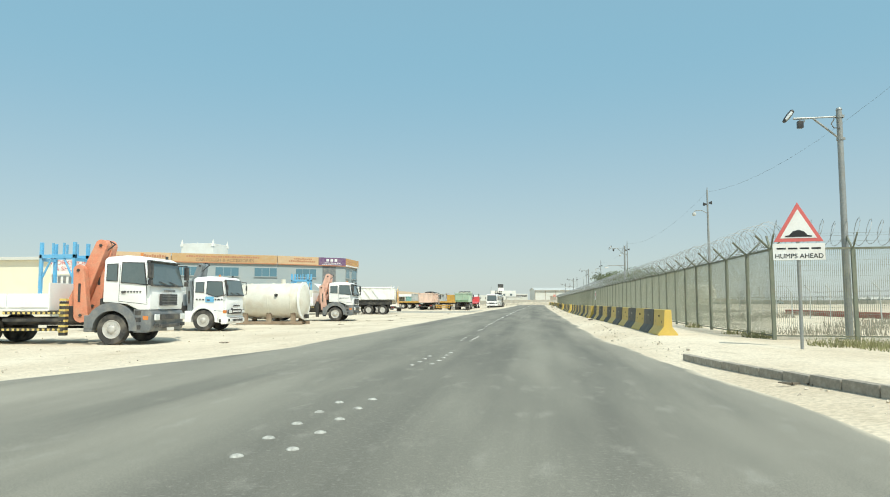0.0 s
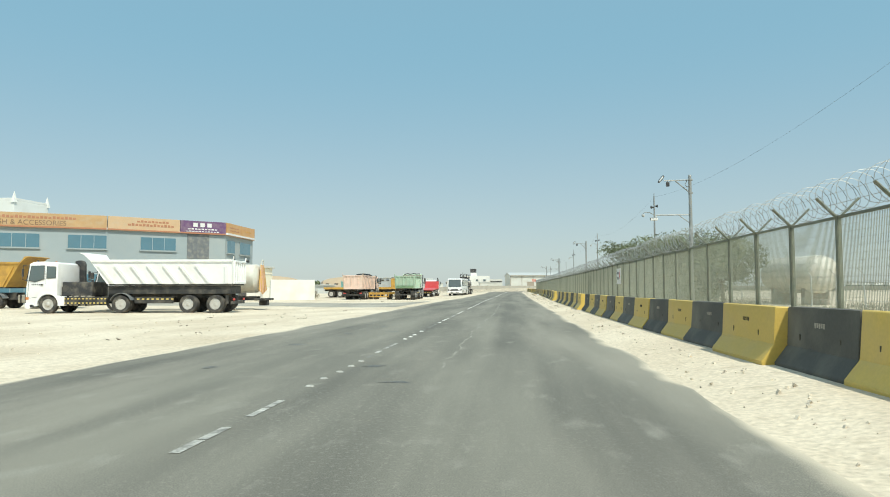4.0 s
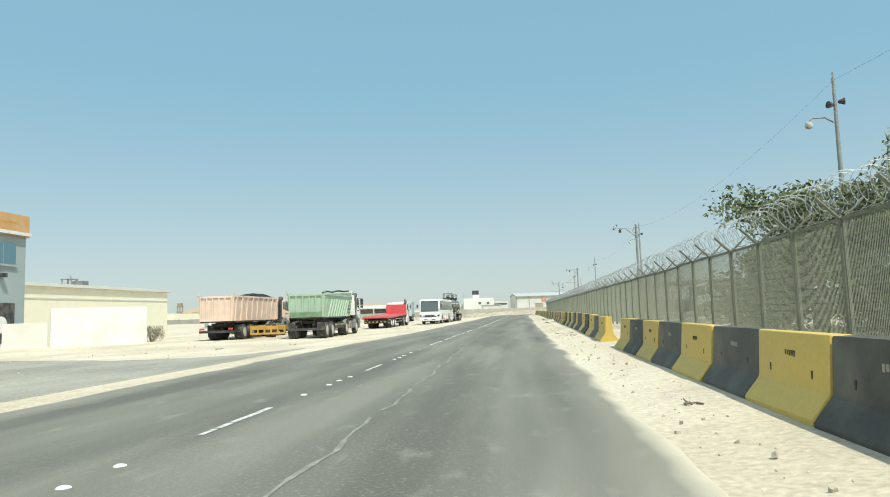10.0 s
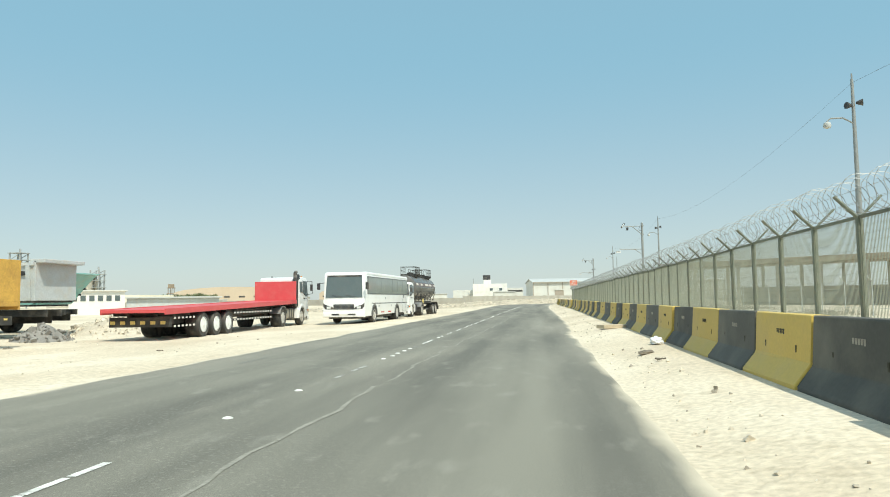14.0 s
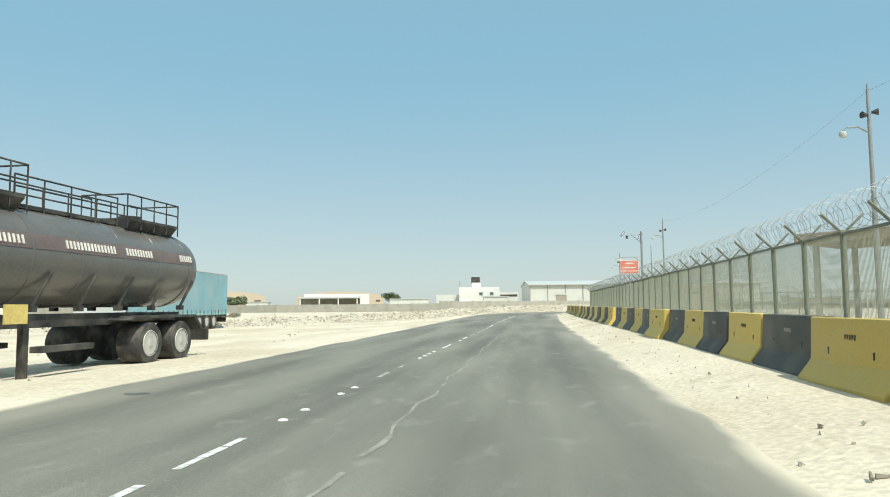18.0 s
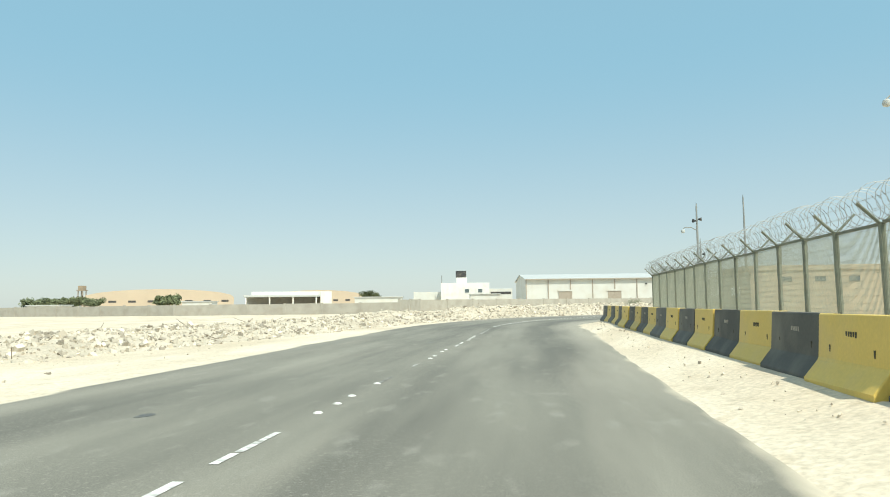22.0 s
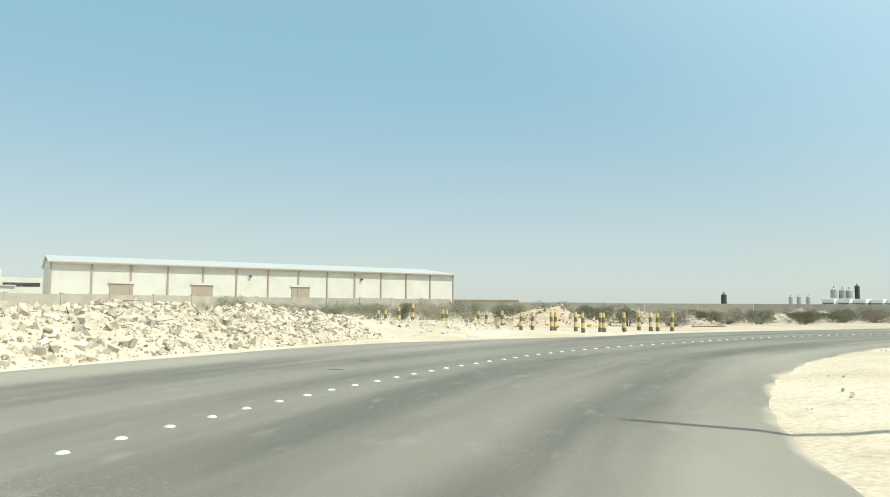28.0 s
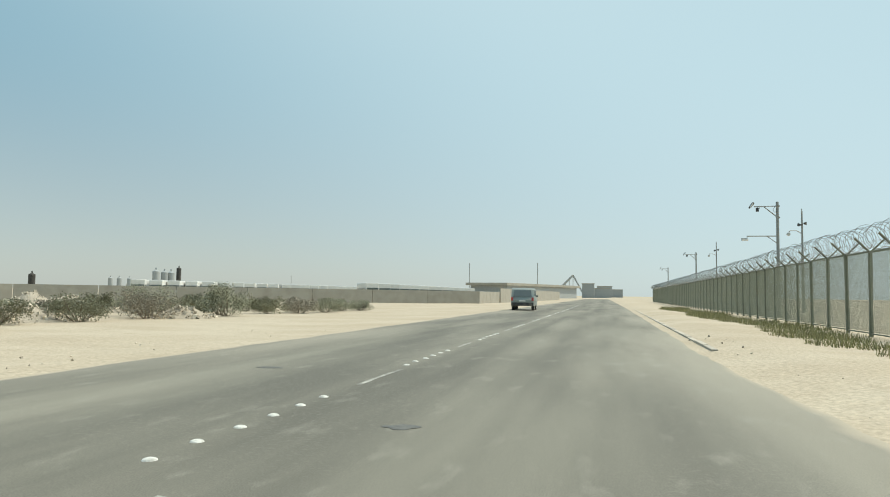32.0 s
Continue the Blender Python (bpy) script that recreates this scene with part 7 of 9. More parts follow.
for p, q in zip(pts, pts[1:]):
    bm = bmesh.new()
    rings = []
    for k in range(15):
        c = Vector(p).lerp(Vector(q), k / 14) - Vector((0, 0, 4.4 * (k / 14) * (1 - k / 14)))
        rings.append([bm.verts.new(c + Vector((0.0045 * math.cos(a), 0, 0.0045 * math.sin(a)))) for a in (0, 1.571, 3.142, 4.712)])
    for a, b in zip(rings, rings[1:]):
        for k in range(4):
            bm.faces.new((a[k], a[(k + 1) % 4], b[(k + 1) % 4], b[k]))
    bm.faces.new(rings[0]); bm.faces.new(rings[-1])
    bmesh.ops.recalc_face_normals(bm, faces=bm.faces)
    part("span", bm, M_DARK, cable)

# warning sign: humps ahead
hs = thing("road_sign", "red-bordered triangular hump warning sign on a grey post", "road sign", pose(6.1, 17.0, ground_z(6.1, 17.0), 0, 0, -6))
bm = bmesh.new(); rod(bm, (0, 0, -0.1), (0, 0, 3.3), 0.038, 10); part("post", bm, M_POLE, hs, smooth=True)


def triangle(bm, r, z, y0, y1):
    prism(bm, [(r * math.sin(a), z + r * math.cos(a)) for a in (0, math.tau / 3, 2 * math.tau / 3)], y0, y1, "y", bev=0.006)


bm = bmesh.new(); triangle(bm, 0.62, 2.82, -0.055, -0.04); part("border", bm, M_SIGNR, hs)
bm = bmesh.new(); triangle(bm, 0.46, 2.82, -0.062, -0.056); part("panel", bm, M_SIGNW, hs)
bm = bmesh.new(); prism(bm, [(-0.29, 2.62), (0.29, 2.62), (0.29, 2.65), (0.2, 2.66), (0.12, 2.75), (0.0, 2.79), (-0.12, 2.75), (-0.2, 2.66), (-0.29, 2.65)], -0.068, -0.063, "y"); part("hump_symbol", bm, M_BLACKP, hs)
bm = bmesh.new(); box(bm, -0.56, 0.56, -0.055, -0.04, 2.08, 2.47); part("text_plate", bm, M_SIGNW, hs)
words("lettering", "HUMPS AHEAD", 0.155, M_BLACKP, hs, face_m(0, -0.058, 2.17, 0), "black capital letters")
for k in range(4):
    slab("script_bar", hs, M_BLACKP, -0.48 + k * 0.25, -0.28 + k * 0.25, -0.058, -0.055, 2.33, 2.37, 0)

# go slow sign over the barriers
gs = thing("road_sign", "faded red rectangular go-slow sign on a post", "road sign", pose(4.88, 193.7, ground_z(4.88, 193.7) - 0.06) @ Matrix.Scale(0.85, 4))
bm = bmesh.new(); rod(bm, (0, 0, -0.1), (0, 0, 3.4), 0.04, 10); part("post", bm, M_POLE, gs)
slab("panel", gs, M_SIGNO, -0.47, 0.47, -0.06, -0.042, 2.82, 3.5, 0.004)
slab("border", gs, M_SIGNW, -0.49, 0.49, -0.044, -0.038, 2.8, 3.52, 0.002)
words("lettering", "GO SLOW", 0.19, M_SIGNW, gs, face_m(0, -0.064, 2.93, 0), "white capital letters")
for k, (a, b, z) in enumerate(((-0.2, 0.28, 3.33), (-0.36, 0.36, 3.1))):
    for j in range(5):
        d = (b - a) / 5
        slab("script_bar", gs, M_SIGNW, a + j * d, a + j * d + d * 0.8, -0.064, -0.06, z - 0.02 * (j % 2), z + 0.05 + 0.03 * ((j * 3) % 4) / 3, 0)

# white board on the fence, its emblem as a plain shape
bd = thing("notice_board", "white board with red emblem hung on the fence", "sign", pose(FX - 0.07, 80.3, 0, 0, 0, 90))
slab("panel", bd, M_SIGNW, -0.8, 0.8, 0.0, 0.025, 1.43, 2.42, 0.004)
bm = bmesh.new(); prism(bm, [(-0.42, 1.75), (-0.22, 1.9), (-0.2, 2.08), (-0.36, 2.3), (-0.46, 2.1), (-0.54, 1.92)], 0.025, 0.033, "y"); part("emblem", bm, M_SIGNR, bd)
for k, (a, b, z) in enumerate(((-0.05, 0.6, 2.05), (0.0, 0.58, 1.72))):
    slab("script_bar", bd, M_GREY, a, b, 0.025, 0.03, z, z + 0.16, 0)

# ---- plants ----
M_BARK = mat("grey-brown bark", (0.16, 0.125, 0.09), 0.9, vary=0.25, scale=6, bump=0.4)
M_LEAF = mat("dusty green leaves", (0.135, 0.155, 0.078), 0.75, vary=0.2, bump=0, island=0.4)
M_SCRUB = mat("grey-green scrub leaves", (0.235, 0.235, 0.16), 0.9, vary=0.15, bump=0, island=0.14)
M_WEED = mat("dry weeds", (0.26, 0.25, 0.12), 0.85, vary=0.2, bump=0, island=0.35)
M_DRYBUSH = mat("dark dry bush twigs", (0.3, 0.27, 0.21), 0.9, vary=0.2, bump=0, island=0.35)


def leaf_cloud(verts, faces, r, centre, rad, count, size):
    for _ in range(count):
        d = Vector((r.gauss(0, 1), r.gauss(0, 1), r.gauss(0, 1))).normalized() * (r.random() ** 0.45)
        c = Vector(centre) + Vector((d.x * rad[0], d.y * rad[1], d.z * rad[2]))
        u = Vector((r.uniform(-1, 1), r.uniform(-1, 1), r.uniform(-1, 1))).normalized()
        w = u.orthogonal().normalized()
        s = size * r.uniform(0.6, 1.4)
        i = len(verts)
        verts += [c - u * s, c + w * s * 0.45, c + u * s, c - w * s * 0.45]
        faces.append((i, i + 1, i + 2, i + 3))


def mesh_of(name, verts, faces, material, parent):
    me = bpy.data.meshes.new(name)
    me.from_pydata([tuple(v) for v in verts], [], faces)
    me.materials.append(material)
    return share(name, me, parent)


def tree(x, y, h, spread, seed, label="dusty green tree with open uneven crown", leaf=None, dense=1.0, size=0.16, name="tree", trunk=True):
    r = random.Random(seed)
    th = thing(name, label, name, pose(x, y, ground_z(x, y) - 0.05, 0, 0, r.uniform(0, 360)))
    bm = bmesh.new()
    tips = []
    base = [Vector((0, 0, 0))] if trunk else [Vector((r.uniform(-0.2, 0.2), r.uniform(-0.2, 0.2), 0)) for _ in range(3)]
    for b in base:
        top = b + Vector((r.uniform(-0.2, 0.2), r.uniform(-0.2, 0.2), h * (0.38 if trunk else 0.2)))
        rod(bm, b, top, 0.05 * h ** 0.7, 8, 0.035 * h ** 0.7)
        for k in range(7):
            a = k * math.tau / 7 + r.uniform(-0.4, 0.4)
            e = top + Vector((math.cos(a) * spread * r.uniform(0.35, 0.8), math.sin(a) * spread * r.uniform(0.35, 0.8), h * r.uniform(0.12, 0.48)))
            mid = top.lerp(e, 0.5) + Vector((0, 0, h * 0.06))
            rod(bm, top, mid, 0.022 * h ** 0.7, 6, 0.014 * h ** 0.7)
            rod(bm, mid, e, 0.014 * h ** 0.7, 5, 0.006)
            tips += [e, mid.lerp(e, 0.5)]
    part("trunk", bm, M_BARK, th)
    v, f = [], []
    for t in tips:
        c = t + Vector((r.uniform(-0.3, 0.3), r.uniform(-0.3, 0.3), r.uniform(-0.1, 0.35))) * spread * 0.3
        rad = spread * r.uniform(0.22, 0.42)
        leaf_cloud(v, f, r, c, (rad, rad, rad * 0.65), int(150 * dense), size)
    leaf_cloud(v, f, r, (0, 0, h * 0.68), (spread * 0.75, spread * 0.75, h * 0.28), int(500 * dense), size)
    mesh_of("crown", v, f, leaf or M_LEAF, th)
    return th


def shrub(x, y, h, spread, seed, material=None, label="low dusty desert shrub", dense=1.0, size=0.07):
    r = random.Random(seed)
    th = thing("shrub", label, "shrub", pose(x, y, ground_z(x, y) - 0.04, 0, 0, r.uniform(0, 360)))
    bm = bmesh.new()
    v, f = [], []
    for k in range(14):
        a = r.uniform(0, math.tau)
        e = Vector((math.cos(a) * spread * r.uniform(0.2, 0.9), math.sin(a) * spread * r.uniform(0.2, 0.9), h * r.uniform(0.45, 0.95)))
        rod(bm, (e.x * 0.15, e.y * 0.15, 0), e, 0.018, 4, 0.006)
        leaf_cloud(v, f, r, e * 0.82, (spread * 0.3, spread * 0.3, h * 0.24), int(70 * dense), size)
    leaf_cloud(v, f, r, (0, 0, h * 0.35), (spread * 0.85, spread * 0.85, h * 0.35), int(420 * dense), size)
    part("stem", bm, M_BARK, th)
    mesh_of("foliage", v, f, material or M_SCRUB, th)
    return th


for k, (x, y, h, s) in enumerate(((11.4, 74.5, 3.6, 2.2), (10.6, 79.0, 4.2, 2.6), (12.6, 83.5, 4.8, 2.9), (10.8, 88.0, 4.9, 2.8), (13.2, 92.0, 5.6, 3.3), (10.4, 95.5, 5.2, 2.9), (12.4, 101.0, 4.4, 2.6), (12.6, 104.5, 4.0, 2.2), (15.5, 90.0, 5.0, 3.0), (14.5, 97.0, 5.0, 3.0))):
    tree(x, y, h * (1.1 if 82 < y < 93 else 1.0), s * 1.05, 100 + k, "dusty green acacia behind the fence", dense=2.6, size=0.09)
    shrub(x - 1.2, y + 1.5, 2.6, 2.3, 140 + k, M_LEAF, "dense green undergrowth behind the fence", 2.0, 0.1)

# weeds by the first sign and along the far fence
def weeds(label, spots, seed, h, material):
    r = random.Random(seed)
    v, f = [], []
    for x, y, rad, n in spots:
        for _ in range(n):
            a, q = r.uniform(0, math.tau), rad * math.sqrt(r.random())
            p = Vector((x + q * math.cos(a), y + q * math.sin(a), 0))
            p.z = ground_z(p.x, p.y) - 0.02
            hh = h * r.uniform(0.4, 1.2)
            d = Vector((r.uniform(-1, 1), r.uniform(-1, 1), 0)) * hh * 0.5
            w = Vector((r.uniform(-1, 1), r.uniform(-1, 1), 0)).normalized() * 0.012
            i = len(v)
            v += [p - w, p + w, p + d + Vector((0, 0, hh))]
            f.append((i, i + 1, i + 2))
    return tagged(mesh_of("weeds", v, f, material, None), label, "weeds", kind="stuff")


weeds("yellow-green weeds round the sign and fence foot", [(7.6, 18.2, 0.9, 500), (8.6, 16.8, 1.3, 900), (10.2, 17.4, 1.4, 800), (9.4, 14.2, 1.2, 500), (11.5, 15.5, 1.5, 700), (6.6, 24.0, 0.5, 160), (6.5, 30, 0.4, 120), (6.6, 21.8, 0.5, 260)], 7, 0.26, M_WEED)
weeds("dry green weeds along the fence foot", [(54 + k * 3.2, 275.0 + 0.5 * math.sin(k), 1.3, 650) for k in range(18)], 8, 0.24, M_WEED)
weeds("sparse scrub growth inside the compound", [(10 + (k * 37 % 11), 24 + k * 6.3, 2.2, 520) for k in range(35)], 9, 0.45, M_DRYBUSH)

# inner light fence of the compound
inner = thing("inner_fence", "light wire fence with bent posts inside the compound", "fence")
bm = bmesh.new(); rod(bm, (0, 0, -0.1), (0, 0, 1.75), 0.035, 6); rod(bm, (0, 0, 1.75), (-0.3, 0, 2.1), 0.03, 6)
ipost = part("post", bm, M_TIPGREY, inner); ipost.matrix_basis = pose(17.5, 10, ground_z(17.5, 10))
for k in range(1, 74):
    yy = 10 + k * 3.1
    share("post", ipost.data, inner, m=pose(17.5, yy, ground_z(17.5, yy), rng.uniform(-2, 2), rng.uniform(-2, 2), rng.uniform(-12, 12)))
for z in (0.5, 1.0, 1.5, 1.75):
    bm = bmesh.new(); rod(bm, (17.5, 10, z), (17.5, 236, z), 0.01, 3); part("wire", bm, M_WIRE, inner)

M_REDWALL = mat("red-brown painted concrete", (0.34, 0.10, 0.075), 0.7, vary=0.15, dirt=DUST, dirt_amount=0.35)
rw = thing("low_wall", "long low red-brown painted wall in the compound", "wall", kind="structure")
slab("wall_body", rw, M_REDWALL, 21.0, 21.35, 8, 62, -0.1, 0.42, 0.02)
slab("coping", rw, M_REDWALL, 20.95, 21.4, 8, 62, 0.42, 0.5, 0.01)

# cream storage tank between the trees
st = thing("storage_tank", "cream horizontal storage tank behind the fence", "tank", pose(18.3, 82.0, 0, 0, 0, 10))
bm = bmesh.new()
lathe(bm, [(0.0, -3.1), (0.7, -2.95), (1.08, -2.6), (1.18, -2.2), (1.18, 2.2), (1.08, 2.6), (0.7, 2.95), (0.0, 3.1)], 32, pose(0, 0, 2.0, 0, 0, 90))
part("shell", bm, M_CREAM, st, smooth=True)
for y in (-1.7, 1.7):
    slab("saddle", st, M_KERB, -0.8, 0.8, y - 0.2, y + 0.2, -0.1, 1.15, 0.02)

M_TAN = mat("tan painted blockwork", (0.50, 0.41, 0.29), 0.85, vary=0.08, scale=0.5, dirt=(0.36, 0.29, 0.2), dirt_amount=0.35, dirt_scale=0.8)
M_BROWNROOF = mat("brown sheet roof", (0.30, 0.235, 0.165), 0.7, vary=0.12, dirt=DUST, dirt_amount=0.3)
M_CONC = mat("grey concrete blockwork", (0.40, 0.375, 0.32), 0.9, vary=0.1, scale=0.6, dirt=(0.27, 0.24, 0.19), dirt_amount=0.4, dirt_scale=0.7)
M_SHED = mat("pale cladding", (0.62, 0.615, 0.565), 0.55, vary=0.05, scale=0.3, dirt=(0.52, 0.46, 0.36), dirt_amount=0.35, dirt_scale=0.4)
M_SHEDROOF = mat("pale sheet roof", (0.5, 0.51, 0.49), 0.5, vary=0.06, scale=0.3, dirt=(0.5, 0.46, 0.38), dirt_amount=0.3)
M_SHUTTER = mat("brown-grey shutter", (0.36, 0.31, 0.25), 0.6, vary=0.08)
M_HANGAR = mat("brown hangar sheet", (0.52, 0.42, 0.31), 0.75, vary=0.08, scale=0.1, dirt=(0.5, 0.42, 0.3), dirt_amount=0.3, dirt_scale=0.2)
M_WALLW = mat("white rendered wall", (0.76, 0.74, 0.68), 0.8, vary=0.05, scale=0.4, dirt=(0.55, 0.48, 0.38), dirt_amount=0.35, dirt_scale=0.6)
# distance haze is painted into the colours of the far plant
M_FARSTEEL = mat("hazy grey steelwork", (0.33, 0.34, 0.33), 0.7, vary=0.1)
M_FARTAN = mat("hazy tan plant cladding", (0.5, 0.46, 0.38), 0.8, vary=0.08)
M_WINB = glass_mat("blue window glass", (0.10, 0.20, 0.25), 0.08)

# long open canopy and a yard truck in the compound
cn = thing("yard_canopy", "long brown open canopy on posts in the compound", "canopy", pose(31, 196, 0, 0, 0, 47))
slab("roof", cn, M_BROWNROOF, -3.5, 3.5, -17, 17, 4.7, 5.3, 0.05)
for s in (-3, 3):
    for k in range(8):
        slab("post", cn, M_CONC, s - 0.15, s + 0.15, -15.7 + k * 4.5, -15.4 + k * 4.5, -0.1, 4.7, 0.02)
slab("store_wall", cn, M_CONC, 1.5, 2.0, -12, 9, -0.1, 2.2, 0.02)
yt2 = thing("truck", "pale dusty truck standing in the fenced compound", "truck", pose(14.6, 122.0, ground_z(14.6, 122), 0, 0, 35))
cab_over(yt2, M_WHITE, top=2.6); chassis(yt2, -5.5, 0.8); axle(yt2, 0); axle(yt2, -3.9, dual=True)
flat_bed(yt2, M_TIPGREY, -6.0, -0.8, z=1.05, side=0.5)

bl = thing("gatehouse", "tan flat-roofed block building inside the compound", "building", pose(19.4, 258.6, 0, 0, 0, 4))
slab("wall_body", bl, M_TAN, -4.6, 4.6, -3, 3, -0.1, 3.2, 0.02)
slab("parapet", bl, M_TAN, -4.7, 4.7, -3.1, 3.1, 3.2, 3.55, 0.03)
for k in range(3):
    w = slab("window_frame", bl, M_DARK, -2.6 + k * 2.2, -1.9 + k * 2.2, -3.04, -2.98, 2.45, 2.8, 0)
    slab("pane", w, M_GLASS, -2.55 + k * 2.2, -1.95 + k * 2.2, -3.05, -3.04, 2.5, 2.75, 0)
slab("side_unit", bl, M_SIGNW, -4.95, -4.6, -1.2, -0.4, 1.6, 2.2, 0.03)

# ---- the yard's buildings ----
M_BGREY = mat("grey rendered facade", (0.34, 0.385, 0.39), 0.8, vary=0.06, scale=0.3, dirt=(0.45, 0.42, 0.36), dirt_amount=0.25, dirt_scale=0.6)
M_BAND = [mat("ochre sign panel", (0.52, 0.33, 0.16), 0.6, vary=0.08, dirt=DUST, dirt_amount=0.3), mat("sand sign panel", (0.60, 0.41, 0.24), 0.6, vary=0.08, dirt=DUST, dirt_amount=0.3),
          mat("violet sign panel", (0.15, 0.075, 0.17), 0.6, vary=0.08, dirt=DUST, dirt_amount=0.2), mat("orange sign panel", (0.58, 0.32, 0.13), 0.6, vary=0.08, dirt=DUST, dirt_amount=0.3)]
M_BARKP = mat("faded brown letter paint", (0.26, 0.165, 0.1), 0.7, vary=0.15, bump=0)
M_TERRA = mat("faded terracotta script paint", (0.44, 0.2, 0.11), 0.6, vary=0.1, bump=0)
shop = thing("shop_building", "grey two-storey shop building with coloured sign band", "building")
foot = [(-56.5, 84.0), (-37.7, 96.1), (-29.6, 103.9), (-29.8, 112.0), (-42, 122), (-68, 106)]
bm = bmesh.new(); prism(bm, foot, -0.2, 6.75, "z"); part("wall_body", bm, M_BGREY, shop)
cen = Vector((-52, 98))
bm = bmesh.new(); prism(bm, [tuple(Vector(p).lerp(cen, -0.012)) for p in foot], 6.75, 6.95, "z"); part("cornice", bm, M_SIGNW, shop)
bm = bmesh.new(); prism(bm, [tuple(Vector(p).lerp(cen, 0.02)) for p in foot], 6.95, 7.6, "z"); part("parapet", bm, M_BGREY, shop)


def on_wall(a, b):
    """A frame for things on a wall from a to b: local x along it, -y outwards."""
    a, b = Vector(a), Vector(b)
    d = b - a
    return pose(a.x, a.y, 0, 0, 0, math.degrees(math.atan2(d.y, d.x))), d.length


def wall_slab(name, th, m, material, x0, x1, y0, y1, z0, z1, bev=0.0, label="", parent=None):
    bm = bmesh.new()
    box(bm, x0, x1, y0, y1, z0, z1, bev)
    ob = part(name, bm, material, parent or th, label)
    if parent is None:
        ob.matrix_basis = m
    return ob


def sign_panel(m, x0, x1, material, lines, ink):
    p = wall_slab("sign_panel", shop, m, material, x0, x1, -0.22, -0.02, 6.7, 8.0, 0.01)
    wall_slab("lower_trim", shop, m, M_TERRA, x0, x1, -0.24, -0.22, 6.7, 6.84, 0, parent=p)
    for a, b, z, h in lines:
        n = max(3, round((b - a) / 0.32))
        for k in range(n):
            xx = a + (b - a) * k / n
            wall_slab("script_bar", shop, m, ink, xx, xx + (b - a) / n * 0.72, -0.235, -0.22, z, z + h * (0.7 + 0.3 * ((k * 5) % 3) / 2), parent=p)
    return p


def shop_window(m, x0, x1, z0, z1, lights=3):
    f = wall_slab("window_frame", shop, m, M_BGREY, x0, x1, -0.05, 0.02, z0, z1, 0.01)
    d = (x1 - x0) / lights
    for k in range(lights):
        wall_slab("pane", shop, m, M_WINB, x0 + k * d + 0.025, x0 + (k + 1) * d - 0.025, -0.06, -0.05, z0 + 0.05, z1 - 0.05, parent=f)
    wall_slab("sill", shop, m, M_BGREY, x0 - 0.08, x1 + 0.08, -0.14, 0.0, z0 - 0.1, z0, parent=f)


mA, lA = on_wall(foot[0], foot[1])
mB, lB = on_wall(foot[1], foot[2])
mC, lC = on_wall(foot[2], foot[3])
pr = sign_panel(mA, 0.3, 7.9, M_BAND[1], [(4.2, 7.4, 7.3, 0.42)], M_TERRA)
words("lettering", "Restaurant", 0.62, M_TERRA, pr, pose(2.2, -0.24, 7.4, 90, 0, 0), "terracotta lettering")
pa = sign_panel(mA, 8.0, lA, M_BAND[0], [(9.9, 19.9, 7.5, 0.26)], M_TERRA)
words("lettering", "CAR POLISH & ACCESSORIES", 0.62, M_BARKP, pa, pose(15.1, -0.24, 7.12, 90, 0, 0), "dark capital letters")
sign_panel(mB, 0.05, 6.6, M_BAND[1], [(2.6, 5.6, 7.55, 0.2), (1.8, 6.1, 7.18, 0.26)], M_TERRA)
pv = sign_panel(mB, 6.65, lB, M_BAND[2], [(7.4, 10.4, 7.12, 0.14), (7.2, 10.6, 6.9, 0.1)], M_SIGNW)
for a in (7.9, 8.6, 9.3):
    wall_slab("emblem_block", shop, mB, M_SIGNW, a, a + 0.45, -0.24, -0.22, 7.4, 7.8, parent=pv)
wall_slab("roundel", shop, mB, M_TERRA, 0.6, 1.5, -0.24, -0.22, 7.1, 7.75, parent=shop.children[-1])
sign_panel(mC, 0.05, 3.9, M_BAND[3], [(0.7, 3.2, 7.5, 0.1), (0.7, 3.4, 7.2, 0.1)], M_TERRA)
sign_panel(mC, 3.95, lC, M_BAND[3], [(5.2, 7.0, 7.4, 0.12)], M_OCHRE)
for k in range(4):
    shop_window(mA, 3 + k * 5.4, 6.2 + k * 5.4, 4.9, 6.2)
    shop_window(mA, 3 + k * 5.4, 6.2 + k * 5.4, 0.6, 2.6)
shop_window(mB, 3.0, 6.3, 4.9, 6.2); shop_window(mB, 1.2, 5.6, 0.4, 2.7)
bm = bmesh.new(); box(bm, 7.4, 9.6, -0.05, 0.03, 4.2, 6.7); o = part("recess_panel", bm, M_GREY, shop); o.matrix_basis = mB
shop_window(mC, 0.5, 2.6, 4.9, 6.25, 2); shop_window(mC, 4.0, 7.2, 4.9, 6.25, 3)
for x in (1.6, 5.8):
    wall_slab("spot_lamp", shop, mC, M_DARK, x, x + 0.3, -0.4, 0.0, 4.1, 4.35, 0.02)
dr = wall_slab("door_frame", shop, mC, M_SIGNW, 0.5, 2.6, -0.06, 0.02, 0.0, 2.6, 0.01)
wall_slab("door_leaf", shop, mC, M_SHED, 0.7, 2.4, -0.08, -0.06, 0.0, 2.3, parent=dr)
sw = wall_slab("shop_front", shop, mC, M_DARK, 4.0, 7.2, -0.06, 0.02, 0.2, 2.6, 0.01)
for x in (4.7, 6.1):
    bm = bmesh.new(); lathe(bm, [(0.0, 0.0), (0.5, 0.01), (0.0, 0.02)], 20, pose(x, -0.07, 1.3, 0, 0, 90)); o = part("round_poster", bm, M_SIGNW, sw)
slab("roof_block", shop, M_WALLW, -53.7, -48.5, 98, 103, 7.5, 9.9, 0.05)
